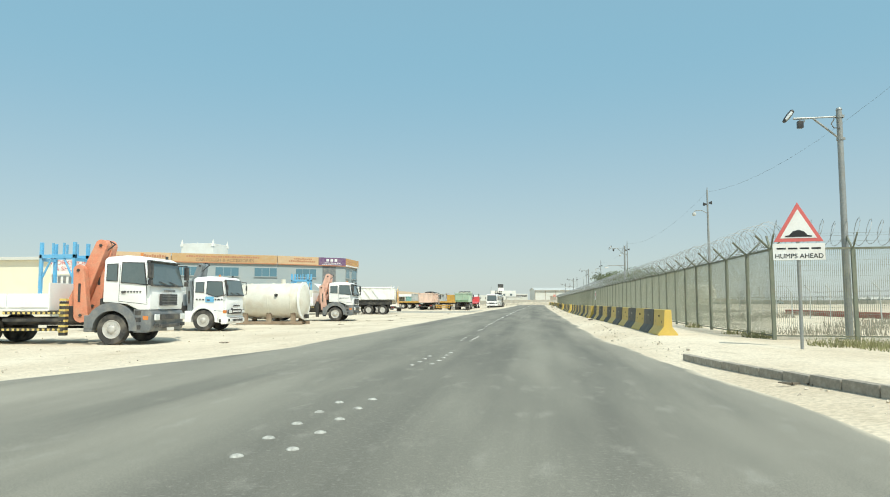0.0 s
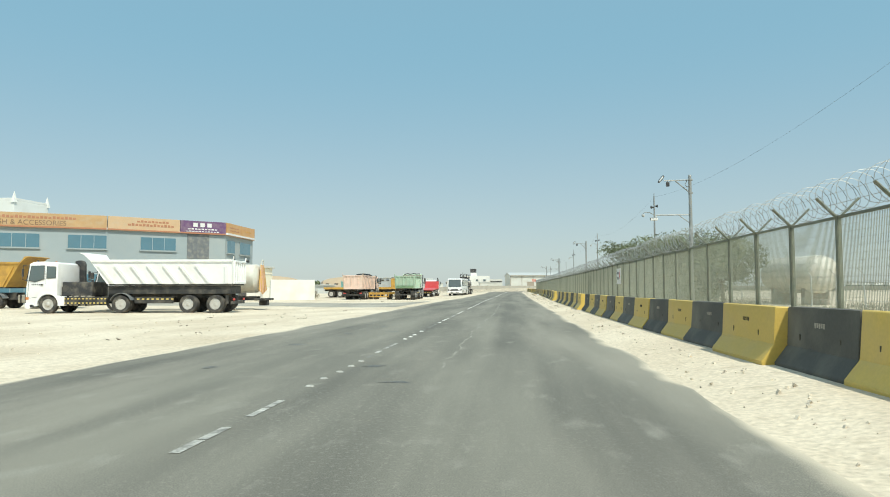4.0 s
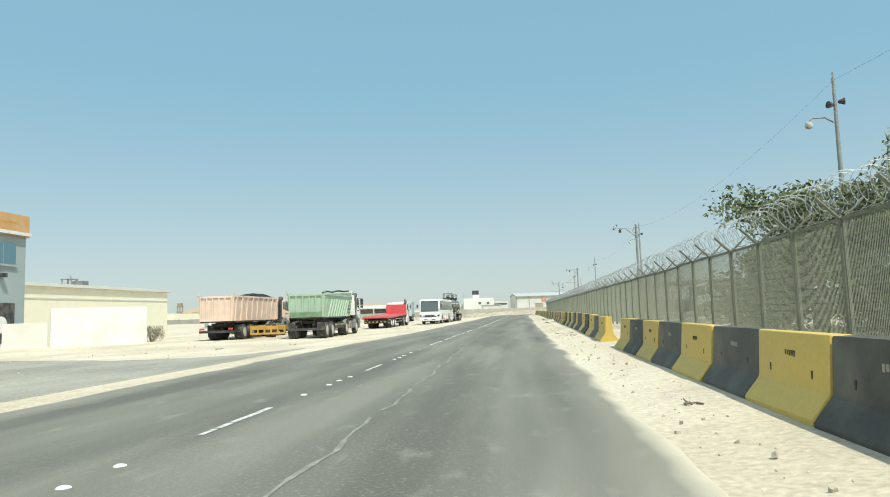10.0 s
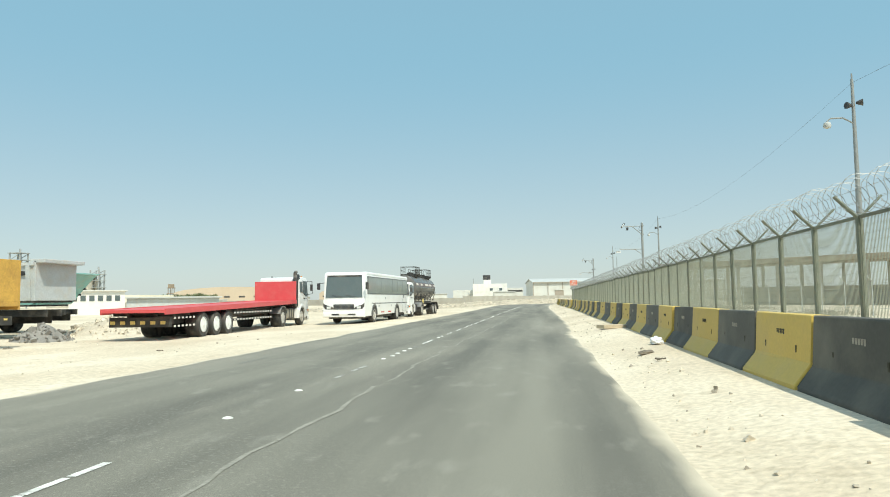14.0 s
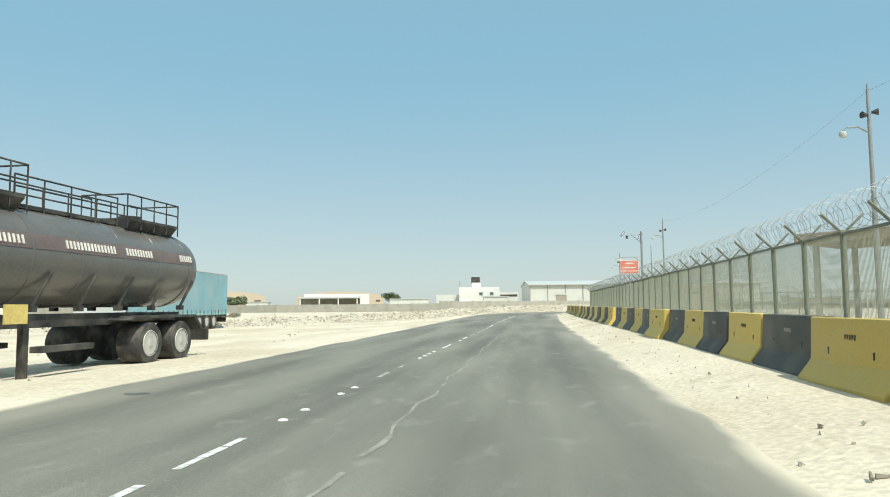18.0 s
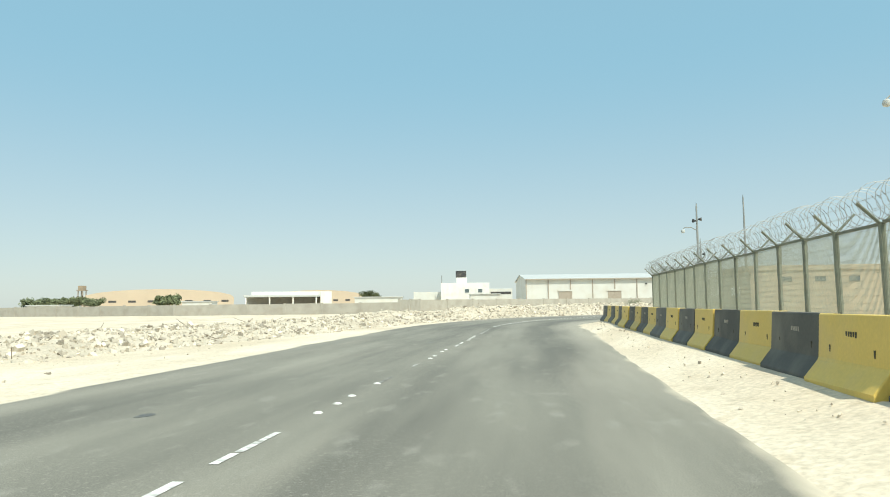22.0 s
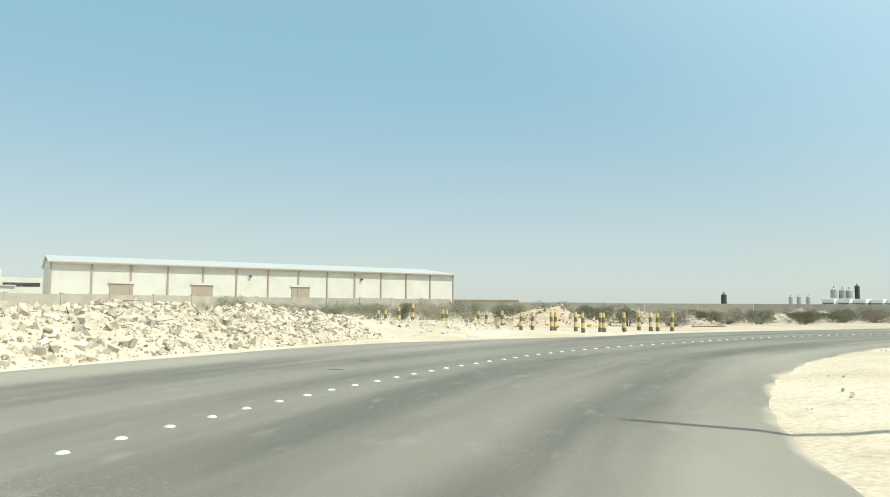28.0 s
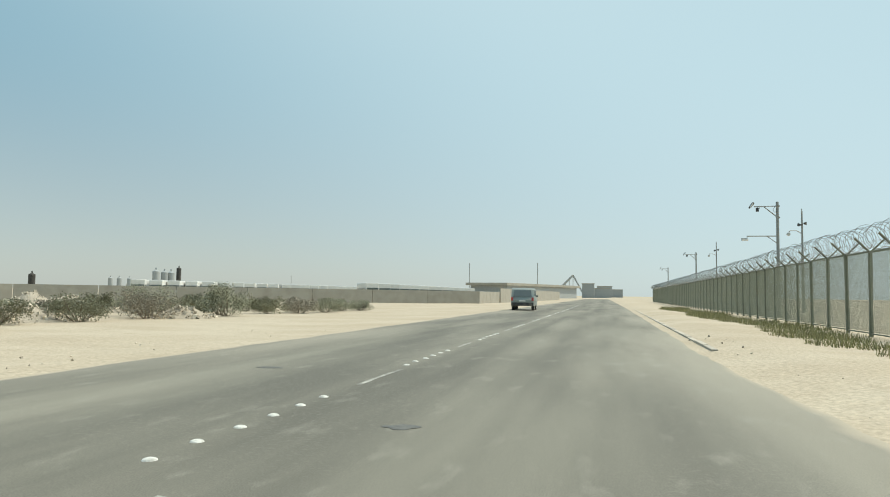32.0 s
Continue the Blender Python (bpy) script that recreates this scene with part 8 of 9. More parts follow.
for x, y in ((-53.6, 98.1), (-48.6, 98.1), (-48.6, 102.9), (-53.6, 102.9)):
    bm = bmesh.new(); rod(bm, (x, y, 9.7), (x, y, 10.8), 0.3, 4, 0.02); part("corner_spike", bm, M_WALLW, shop)
for y0, y1, x0, x1 in ((98.0, 98.15, -53.7, -48.5), (98.15, 103, -48.65, -48.5)):
    slab("roof_screen", shop, M_WALLW, x0, x1, y0, y1, 9.9, 10.15, 0.02)

# white yard wall
yw = thing("yard_wall", "white rendered yard wall, one end higher", "wall", kind="structure")
m, l = on_wall((-42, 107), (-27.3, 110.8))
wall_slab("low_section", yw, m, M_WALLW, 0, l, -0.1, 0.1, -0.25, 1.35, 0.015)
m, l = on_wall((-27.3, 111.0), (-23.2, 114.5))
wall_slab("high_section", yw, m, M_WALLW, 0, l, -0.1, 0.1, -0.25, 2.2, 0.015)

crb = thing("storage_shed", "cream flat-roofed storage building", "building")
slab("wall_body", crb, M_CREAMW, -66, -41.4, 123.5, 151, -0.2, 4.65, 0.03)
slab("roof_edge", crb, M_SHED, -66.3, -41.1, 123.3, 151.3, 4.65, 4.95, 0.02)
slab("string_course", crb, M_SHED, -41.42, -41.34, 123.6, 150.9, 3.55, 3.68, 0.01)
slab("roof_tank", crb, M_GREY, -46.2, -45.0, 140, 141.2, 4.95, 5.75, 0.05)
crb2 = thing("storage_shed", "cream building with shop board behind the trucks", "building")
slab("wall_body", crb2, M_CREAMW, -75, -37.6, 50, 62, -0.2, 4.6, 0.03)
slab("roof_edge", crb2, M_SHED, -75.3, -37.3, 49.7, 62.3, 4.6, 4.85, 0.02)
ws = thing("shop_sign", "white board with red lettering on posts", "sign", pose(-35.5, 48.1, 0, 0, 0, 20))
slab("panel", ws, M_SIGNW, -1.2, 1.2, -0.03, 0.03, 3.35, 4.6, 0.01)
words("lettering", "WORKSHOP\n& SHOPS", 0.46, M_SIGNR, ws, face_m(0, -0.045, 4.0, 0), "red capital letters")
for x in (-1.05, 1.05):
    slab("post", ws, M_POLE, x - 0.05, x + 0.05, 0.03, 0.1, -0.2, 4.5, 0)
gr = slab("louvre_box", ws, M_SIGNW, -1.2, 1.2, 0.1, 0.5, 2.1, 3.3, 0.02)
for k in range(6):
    slab("louvre", gr, M_GREY, -1.1 + k * 0.38, -0.9 + k * 0.38, 0.07, 0.1, 2.2, 3.2, 0)

# orange tipper at the back of the yard
tipper_semi("ochre tipper truck standing behind the white one", -31.3, 80.6, -86, M_OCHRE, M_OCHRE, 3.8, (-7.2, -8.6), -10, 1.5, 3.15, front=-2.2)

# ---- distance: far wall, sheds, silos ----
fw = thing("boundary_wall", "long grey concrete block boundary wall", "wall", kind="structure")
line = [(-150, 345), (-60, 318), (-21, 318), (-19.5, 330), (-2, 350), (28, 372), (62, 374)]
for a, b in zip(line, line[1:]):
    m, l = on_wall(a, b)
    n = max(1, round(l / 6))
    top = 1.65 if b[0] < -20 else 2.15
    for k in range(n):
        wall_slab("wall_panel", fw, m, M_CONC, l * k / n + 0.04, l * (k + 1) / n - 0.04, -0.1, 0.1, -0.3, top + 0.05 * (k % 2), 0.01)
        wall_slab("pier", fw, m, M_CONC, l * k / n - 0.18, l * k / n + 0.18, -0.18, 0.18, -0.3, top + 0.15)
fw2 = thing("boundary_wall", "long pale concrete wall along the far plain", "wall", kind="structure")
for a, b in (((62, 374), (100, 342)), ((100, 342), (136, 298.5)), ((136, 298.5), (165, 296.8))):
    m, l = on_wall(a, b)
    n = round(l / 8)
    for k in range(n):
        wall_slab("wall_panel", fw2, m, M_CONC, l * k / n + 0.03, l * (k + 1) / n - 0.03, -0.1, 0.1, -0.3, 1.6, 0.01)

wh = thing("warehouse", "long pale clad warehouse with brown shutters", "building")
a, b = Vector((-0.85, 387.1)), Vector((73.4, 396.2))
m, L = on_wall(a, b)
W, E = 26.0, 7.55
bm = bmesh.new(); prism(bm, [(0, -0.3), (W, -0.3), (W, E), (W / 2, E + 1.5), (0, E)], 0, L, "x"); o = part("wall_body", bm, M_SHED, wh); o.matrix_basis = m
bm = bmesh.new(); prism(bm, [(-0.5, E - 0.05), (W / 2, E + 1.55), (W + 0.5, E - 0.05), (W + 0.5, E + 0.1), (W / 2, E + 1.75), (-0.5, E + 0.12)], -0.4, L + 0.4, "x"); o = part("roof", bm, M_SHEDROOF, wh); o.matrix_basis = m
wall_slab("gutter", wh, m, M_SHUTTER, 0, L, -0.7, -0.5, E - 0.2, E, 0)
for k in range(14):
    x = L * k / 13
    wall_slab("column", wh, m, M_SHUTTER, x - 0.13, x + 0.13, -0.16, 0.0, -0.3, E - 0.05)
for x in (8.4, 21.2, 39.0):
    s = wall_slab("shutter", wh, m, M_SHUTTER, x, x + 3.5, -0.1, 0.02, -0.3, 4.3, 0.02)
    wall_slab("lintel", wh, m, M_SHED, x - 0.2, x + 3.7, -0.25, -0.1, 4.3, 4.7, parent=s)
wall_slab("base_course", wh, m, M_CONC, 0, L, -0.08, 0.0, -0.3, 1.2)
for x in (31, 53):
    wall_slab("wall_lamp", wh, m, M_DARK, x, x + 0.4, -0.4, 0.0, 5.9, 6.2)

wb = thing("site_office", "white flat-roofed building with a small water tower", "building", pose(-28.2, 424.7, 0, 0, 0, 6))
slab("wall_body", wb, M_WALLW, 0, 15.5, 0, 10, -0.3, 8.1, 0.05)
for x in (7.6, 11.8):
    w = slab("window_frame", wb, M_SIGNW, x, x + 1.5, -0.08, 0.02, 4.9, 6.2, 0)
    slab("pane", w, M_GLASS, x + 0.1, x + 1.4, -0.1, -0.08, 5.0, 6.1, 0)
slab("tower", wb, M_WALLW, 5.0, 8.4, 5, 8, 8.1, 10.0, 0.05)
slab("tank_frame", wb, M_DARK, 4.8, 8.2, 5, 8, 10.0, 12.2, 0.05)
slab("annex", wb, M_SHED, 15.5, 23, 3, 10, -0.3, 6.2, 0.05)
slab("annex_band", wb, M_DARK, 16, 22.6, 2.95, 3.0, 4.4, 5.2, 0)
slab("outhouse", wb, M_SHED, -9, 0, 4, 10, -0.3, 5.4, 0.05)
bm = bmesh.new(); rod(bm, (0.3, 0.3, 8), (0.3, 0.3, 10.5), 0.12, 6); part("mast", bm, M_POLE, wb)


def hangar(x, y, rz, length, width, eave, rise, label, material):
    th = thing("hangar", label, "building", pose(x, y, 0, 0, 0, rz))
    arc = [(-width / 2, -0.3), (-width / 2, eave)] + [(-width / 2 * math.cos(math.pi * k / 10), eave + rise * math.sin(math.pi * k / 10)) for k in range(1, 10)] + [(width / 2, eave), (width / 2, -0.3)]
    bm = bmesh.new(); prism(bm, arc, -length / 2, length / 2, "y"); part("shell", bm, material, th)
    for k in range(8):
        yy = -width / 2 + width * (k + 0.5) / 8
        slab("vent", th, M_DARK, yy - width / 40, yy + width / 40, -length / 2 - 0.08, -length / 2 + 0.02, eave * 0.62, eave * 0.78, 0)
    return th


hangar(-230, 612, 30, 40, 84, 7.6, 5.0, "large tan arched hangar", M_HANGAR)
hangar(-144, 660, 18, 40, 62, 7.2, 4.6, "large tan arched hangar further along", M_HANGAR)
cp = thing("fuel_canopy", "white flat canopy with stepped roof", "canopy", pose(-75, 414, 0, 0, 0, 18))
slab("roof", cp, M_SHEDROOF, -13, 10, -4, 6, 4.2, 4.8, 0.05)
slab("upper_roof", cp, M_WALLW, -11, 13, 0, 9, 4.8, 5.9, 0.05)
slab("end_wall", cp, M_WALLW, 10, 13.5, -1, 9, -0.3, 5.9, 0.05)
slab("back_wall", cp, M_CONC, -13, 10, 6, 9, -0.3, 4.2, 0.05)
for k in range(4):
    slab("post", cp, M_WALLW, -12.5 + k * 7, -12.1 + k * 7, -3.8, -3.4, -0.3, 4.2, 0)
for k, (x, y, w, h, lab) in enumerate(((-45, 410, 14, 3.6, "low sheds with pale roofs"), (-14, 420, 9, 4.2, "low pale shed beside the warehouse"), (-112, 430, 10, 3.2, "low pale hut on the plain"), (-130, 380, 9, 2.2, "low white cabin by the wall"))):
    sh = thing("shed", lab, "building", pose(x, y, 0, 0, 0, 8))
    slab("wall_body", sh, M_SHED, -w / 2, w / 2, -3, 3, -0.3, h, 0.04)
    slab("roof", sh, M_SHEDROOF, -w / 2 - 0.3, w / 2 + 0.3, -3.3, 3.3, h, h + 0.25, 0.02)
tw = thing("lattice_tower", "brown steel plant tower far away", "tower", pose(-263, 583, 0))
for s in (-1.5, 1.5):
    for q in (-1.5, 1.5):
        slab("leg", tw, M_BROWNROOF, s - 0.2, s + 0.2, q - 0.2, q + 0.2, -0.3, 12, 0)
for z in (4, 8, 12):
    slab("deck", tw, M_BROWNROOF, -2.2, 2.2, -2.2, 2.2, z, z + 0.5, 0)
slab("head_house", tw, M_BROWNROOF, -1.6, 1.6, -1.6, 1.6, 12.5, 15, 0.05)
plant = thing("process_plant", "grey industrial plant towers far behind the yard", "plant", pose(-193, 350, 0))
for x, y, w, h in ((13, 9, 9, 10.5), (18.5, 13, 5, 13.2), (-14, -6, 20, 11), (30, 22, 26, 4.5)):
    slab("block", plant, M_CREAMW if w > 15 else M_FARTAN, x - w / 2, x + w / 2, y - w / 2, y + w / 2, -0.3, h, 0.05)
for x, y, w, top in ((0, 0, 2.1, 21.0), (22, 15, 1.8, 14.5)):
    for sx in (-w, w):
        for sy in (-w, w):
            slab("column", plant, M_FARSTEEL, x + sx - 0.22, x + sx + 0.22, y + sy - 0.22, y + sy + 0.22, -0.3, top, 0)
    z = 2.4
    while z < top:
        slab("deck", plant, M_FARSTEEL, x - w - 0.5, x + w + 0.5, y - w - 0.5, y + w + 0.5, z, z + 0.28, 0)
        for sy in (-w, w):
            bm = bmesh.new(); rod(bm, (x - w, y + sy, z), (x + w, y + sy, min(top, z + 2.6)), 0.13, 4); part("brace", bm, M_FARSTEEL, plant)
        z += 2.6
    bm = bmesh.new(); rod(bm, (x, y, 3), (x, y, top - 3.5), w * 0.6, 12); part("vessel", bm, M_FARTAN, plant)
    bm = bmesh.new(); rod(bm, (x + w + 0.4, y, 2), (x + w * 0.2, y, top + 1.4), 0.35, 8); part("duct", bm, M_FARSTEEL, plant)
for k, (x, y, h, s) in enumerate(((-83, 560, 10.0, 6), (-108, 402, 5.5, 4), (-180, 459, 6.0, 6), (-184, 455, 5.6, 6), (-174, 462, 6, 6), (-190, 451, 5.4, 6))):
    tree(x, y, h, s, 300 + k, "dark green tree far off", dense=0.7, size=0.45)
ofc = thing("site_cabin", "white two-storey site cabin with small windows", "building", pose(-53.0, 193.9, LEFT_Z, 0, 0, 34))
slab("wall_body", ofc, M_WALLW, -3.1, 3.1, 0, 5, -0.1, 2.9, 0.02)
slab("roof", ofc, M_SHED, -3.4, 3.4, -0.3, 5.3, 2.9, 3.05, 0.01)
for k in range(6):
    w = slab("window_frame", ofc, M_GREY, -2.8 + k * 0.95, -2.2 + k * 0.95, -0.04, 0.01, 1.7, 2.4, 0)
    slab("pane", w, M_GLASS, -2.75 + k * 0.95, -2.25 + k * 0.95, -0.05, -0.04, 1.75, 2.35, 0)
ls = thing("long_shed", "long low grey-green shed with a pale roof", "building", pose(-52.7, 211.4, LEFT_Z, 0, 0, 29))
slab("wall_body", ls, M_TIPGREY, -6.4, 6.4, 0, 6, -0.1, 2.1, 0.02)
slab("roof", ls, M_SHEDROOF, -6.8, 6.8, -0.5, 6.5, 2.1, 2.3, 0.01)
for k in range(9):
    slab("rib", ls, M_TIPGREY, -6.2 + k * 1.5, -6.08 + k * 1.5, -0.06, 0.0, 0, 2.1, 0)


# ---- berm of spoil round the bend ----
berm_line = [(-38, 192), (-26, 206), (-18.5, 222), (-15.5, 238), (-13.5, 254), (-9.5, 268), (-2.5, 279), (7, 287.5), (14.5, 292.8), (21.5, 298), (28, 301.5)]
berm_width = [5, 6, 6, 6, 6.5, 6, 5.5, 5, 4.8, 5.2, 4]
berm_height = [0.3, 0.4, 0.5, 0.6, 0.75, 1.0, 1.35, 1.5, 1.3, 0.95, 0.3]


def berm_at(t):
    i = min(len(berm_line) - 2, int(t)); f = t - i
    g = f * f * (3 - 2 * f)
    p = Vector(berm_line[i]).lerp(Vector(berm_line[i + 1]), f)
    d = Vector(berm_line[i + 1]) - Vector(berm_line[i])
    nrm = Vector((d.y, -d.x)).normalized()
    return p, nrm, berm_width[i] + (berm_width[i + 1] - berm_width[i]) * g, berm_height[i] + (berm_height[i + 1] - berm_height[i]) * g


def berm_point(t, q):
    p, nrm, w, h = berm_at(t)
    c = p + nrm * q * w
    prof = max(0.0, 1 - abs(q) ** 1.6) * (0.75 + 0.35 * noise.noise((c.x * 0.16, c.y * 0.16, 7)))
    lump = 0.28 * noise.noise((c.x * 0.55, c.y * 0.55, 1)) + 0.16 * noise.noise((c.x * 1.5, c.y * 1.5, 4)) + 0.07 * noise.noise((c.x * 3.6, c.y * 3.6, 9))
    edge = smooth(0, 0.25, 1 - abs(q))
    lump *= 1 - 0.7 * smooth(7.7, 8.5, t)
    return Vector((c.x, c.y, ground_z(c.x, c.y) - 0.06 * (1 - edge) + h * prof + lump * edge * min(1, h)))


bm = bmesh.new()
n, w = 420, 30
grid = [[bm.verts.new(berm_point(j / n * (len(berm_line) - 1.001), -1 + 2 * i / w)) for i in range(w + 1)] for j in range(n + 1)]
for j in range(n):
    for i in range(w):
        bm.faces.new((grid[j][i], grid[j + 1][i], grid[j + 1][i + 1], grid[j][i + 1]))
bmesh.ops.recalc_face_normals(bm, faces=bm.faces)
berm = thing("spoil_berm", "long heap of pale excavated limestone spoil", "rubble heap")
part("spoil", bm, M_BERM, berm)


def rock(r, verts, faces, c, s):
    base = [(1, 0, 0), (-1, 0, 0), (0, 1, 0), (0, -1, 0), (0, 0, 1), (0, 0, -1)]
    rot = Euler((r.uniform(0, 6), r.uniform(0, 6), r.uniform(0, 6))).to_matrix()
    i = len(verts)
    k = Vector((r.uniform(0.6, 1.3), r.uniform(0.6, 1.2), r.uniform(0.45, 0.9)))
    corner = []
    for sx in (-1, 1):
        for sy in (-1, 1):
            for sz in (-1, 1):
                corner.append(Vector((sx * k.x, sy * k.y, sz * k.z)) * r.uniform(0.55, 1.0))
    verts += [Vector(c) + rot @ (v * s) for v in corner]
    faces += [tuple(i + q for q in f) for f in ((0, 1, 3, 2), (4, 6, 7, 5), (0, 4, 5, 1), (2, 3, 7, 6), (0, 2, 6, 4), (1, 5, 7, 3))]


r = random.Random(21)
v, f = [], []
for k in range(21000):
    t = r.random() ** 0.75 * (8.2 if k % 12 else 9.9)
    q = r.uniform(-1.05, 1.05) if r.random() < 0.35 else r.uniform(0.0, 1.0)
    c = berm_point(t, max(-0.999, min(0.999, q)))
    rock(r, v, f, c + Vector((0, 0, 0.01)), min(0.14, 0.02 * (r.random() + 0.04) ** -0.75))
o = mesh_of("rubble", v, f, M_RUBBLE, berm)
o["kind"] = "stuff"

v, f = [], []
for k in range(170):
    c = berm_point(r.random() ** 0.8 * 8.2, r.uniform(-0.3, 0.95)) + Vector((0, 0, 0.05))
    d = Vector((r.uniform(-1, 1), r.uniform(-1, 1), r.uniform(-0.1, 0.5))).normalized() * r.uniform(0.2, 0.75)
    w = d.cross(Vector((0, 0, 1))).normalized() * r.uniform(0.008, 0.02)
    i = len(v)
    v += [c - w, c + w, c + Vector((0, 0, 0.03)), c + d - w * 0.5, c + d + w * 0.5, c + d + Vector((0, 0, 0.015))]
    f += [(i, i + 1, i + 4, i + 3), (i + 1, i + 2, i + 5, i + 4), (i + 2, i, i + 3, i + 5)]
o = mesh_of("brushwood", v, f, M_BARK, berm)
o["kind"] = "stuff"

# larger boulders one could count
for k in range(60):
    t = r.uniform(4.5, 8.3)
    c = berm_point(t, r.uniform(0.1, 0.95))
    v, f = [], []
    rock(r, v, f, (0, 0, 0), r.uniform(0.1, 0.2))
    o = mesh_of("boulder", v, f, M_RUBBLE, None)
    o.matrix_basis = Matrix.Translation(c + Vector((0, 0, 0.03)))
    tagged(o, "pale limestone boulder on the spoil heap", "boulder", "boulders on the heap")

# small heaps
def heap(x, y, w, h, seed, label, stone=None):
    r2 = random.Random(seed)
    bm = bmesh.new()
    n = 26
    rows = []
    for j in range(n + 1):
        row = []
        for i in range(n + 1):
            a, b = -1 + 2 * i / n, -1 + 2 * j / n
            d = math.hypot(a, b)
            px, py = x + a * w, y + b * w
            z = h * max(0, 1 - d ** 1.3) * (0.8 + 0.5 * noise.noise((px * 0.7, py * 0.7, seed))) + 0.12 * noise.noise((px * 2, py * 2, seed)) * smooth(0, 0.3, 1 - d)
            row.append(bm.verts.new((px, py, ground_z(px, py) - 0.05 + max(0, z))))
        rows.append(row)
    for j in range(n):
        for i in range(n):
            bm.faces.new((rows[j][i], rows[j][i + 1], rows[j + 1][i + 1], rows[j + 1][i]))
    th = thing("rubble_heap", label, "rubble heap")
    part("spoil", bm, stone or M_BERM, th)
    v, f = [], []
    for k in range(int(110 * w)):
        a, d = r2.uniform(0, math.tau), r2.random() ** 0.6
        px, py = x + d * w * math.cos(a), y + d * w * math.sin(a)
        z = h * max(0, 1 - d ** 1.3) * (0.8 + 0.5 * noise.noise((px * 0.7, py * 0.7, seed)))
        rock(r2, v, f, (px, py, ground_z(px, py) + z), 0.03 / (r2.random() + 0.1) ** 0.7)
    o = mesh_of("stone_scatter", v, f, stone or M_RUBBLE, th)
    o["kind"] = "stuff"


heap(34.3, 302.2, 4.2, 1.4, 3, "heap of darker tan rubble behind the bollards", M_TANROCK)
heap(46.0, 300.9, 1.7, 0.65, 4, "small cone of pale sand and stones")
for k, (x, y, w, h) in enumerate(((40.5, 306.5, 2.4, 0.9), (44.5, 307, 2.6, 1.1), (49, 306, 2.4, 1.0), (53.5, 305.5, 2.2, 0.9), (58, 304.5, 2.4, 1.0), (62.5, 304.2, 2.2, 0.8), (69.2, 301.2, 1.6, 0.6))):
    heap(x, y, w, h, 30 + k, "low row of broken concrete rubble among scrub")
heap(72, 312, 4.5, 1.2, 5, "scattered heap of broken rock beyond the road")
heap(52, 316, 5.5, 1.2, 6, "heap of grey broken rock by the scrub")
heap(-17.3, 138.9, 1.1, 0.62, 7, "small dark pile of sand and stones by the trailers", M_DARKSAND)
heap(-18.5, 144.9, 2.3, 0.95, 9, "pile of pale rubble behind the trailers")
heap(-29.6, 103.2, 1.8, 0.75, 8, "small pile of broken slabs and stones by the wall")

# ---- yellow and black bollards ----
# both bollard colours are paled to carry the hazy air
M_BOLY = mat("yellow bollard paint", (0.68, 0.5, 0.17), 0.6, vary=0.12, dirt=(0.45, 0.36, 0.22), dirt_amount=0.4, dirt_scale=5)
M_BOLB = mat("black bollard paint", (0.14, 0.13, 0.112), 0.7, vary=0.2, dirt=(0.36, 0.31, 0.24), dirt_amount=0.5, dirt_scale=5)


def bollard_part(z0, z1, r0, r1, material, th):
    bm = bmesh.new(); lathe(bm, [(0.0, z0), (r0, z0), (r1, z1), (0.0, z1)], 18, pose(0, 0, 0, 0, -90, 0))
    part("band", bm, material, th, smooth=True)


bol = thing("bollard", "round concrete bollard with yellow and black bands", "bollard", None, "bollards by the road")
for k in range(4):
    bollard_part(k * 0.28, (k + 1) * 0.28, 0.115 - 0.008 * k, 0.115 - 0.008 * (k + 1) + 0.002, M_BOLB if k % 2 == 0 else M_BOLY, bol)
spots = [(27.3, 302.7), (28.4, 304.4), (30.2, 303.4), (29.1, 300.5), (30.2, 300.4), (28.9, 295.8), (29.7, 295.9), (29.6, 293.9), (30.0, 294.2), (30.1, 291.9), (30.6, 293.2), (31.4, 291.9), (31.6, 292.5), (32.6, 291.8),
         (34.2, 294.1), (35.1, 293.9), (34.6, 292.4), (34.6, 291.9), (35.4, 291.7), (24.0, 305.4), (24.5, 305.3), (24.2, 302.3), (24.2, 300.2)]


def mound_z(x, y):
    """The height of the sand where the berm runs out."""
    z = ground_z(x, y)
    for j in range(91):
        for i in range(41):
            p = berm_point(7 + j / 31, -0.97 + 1.94 * i / 40)
            if math.hypot(p.x - x, p.y - y) < 0.17:
                z = max(z, p.z)
    return z


for k, (x, y) in enumerate(spots):
    d = 0.4 if x < 33 and y < 296.5 else 0.25
    x, y = x - d, y + 0.9 * d
    m = pose(x, y, mound_z(x, y) - 0.03, rng.uniform(-3, 3), rng.uniform(-3, 3), rng.uniform(0, 360)) @ Matrix.Scale(0.95, 4)
    if k == 0:
        bol.matrix_basis = m
    else:
        copy_thing(bol, m)

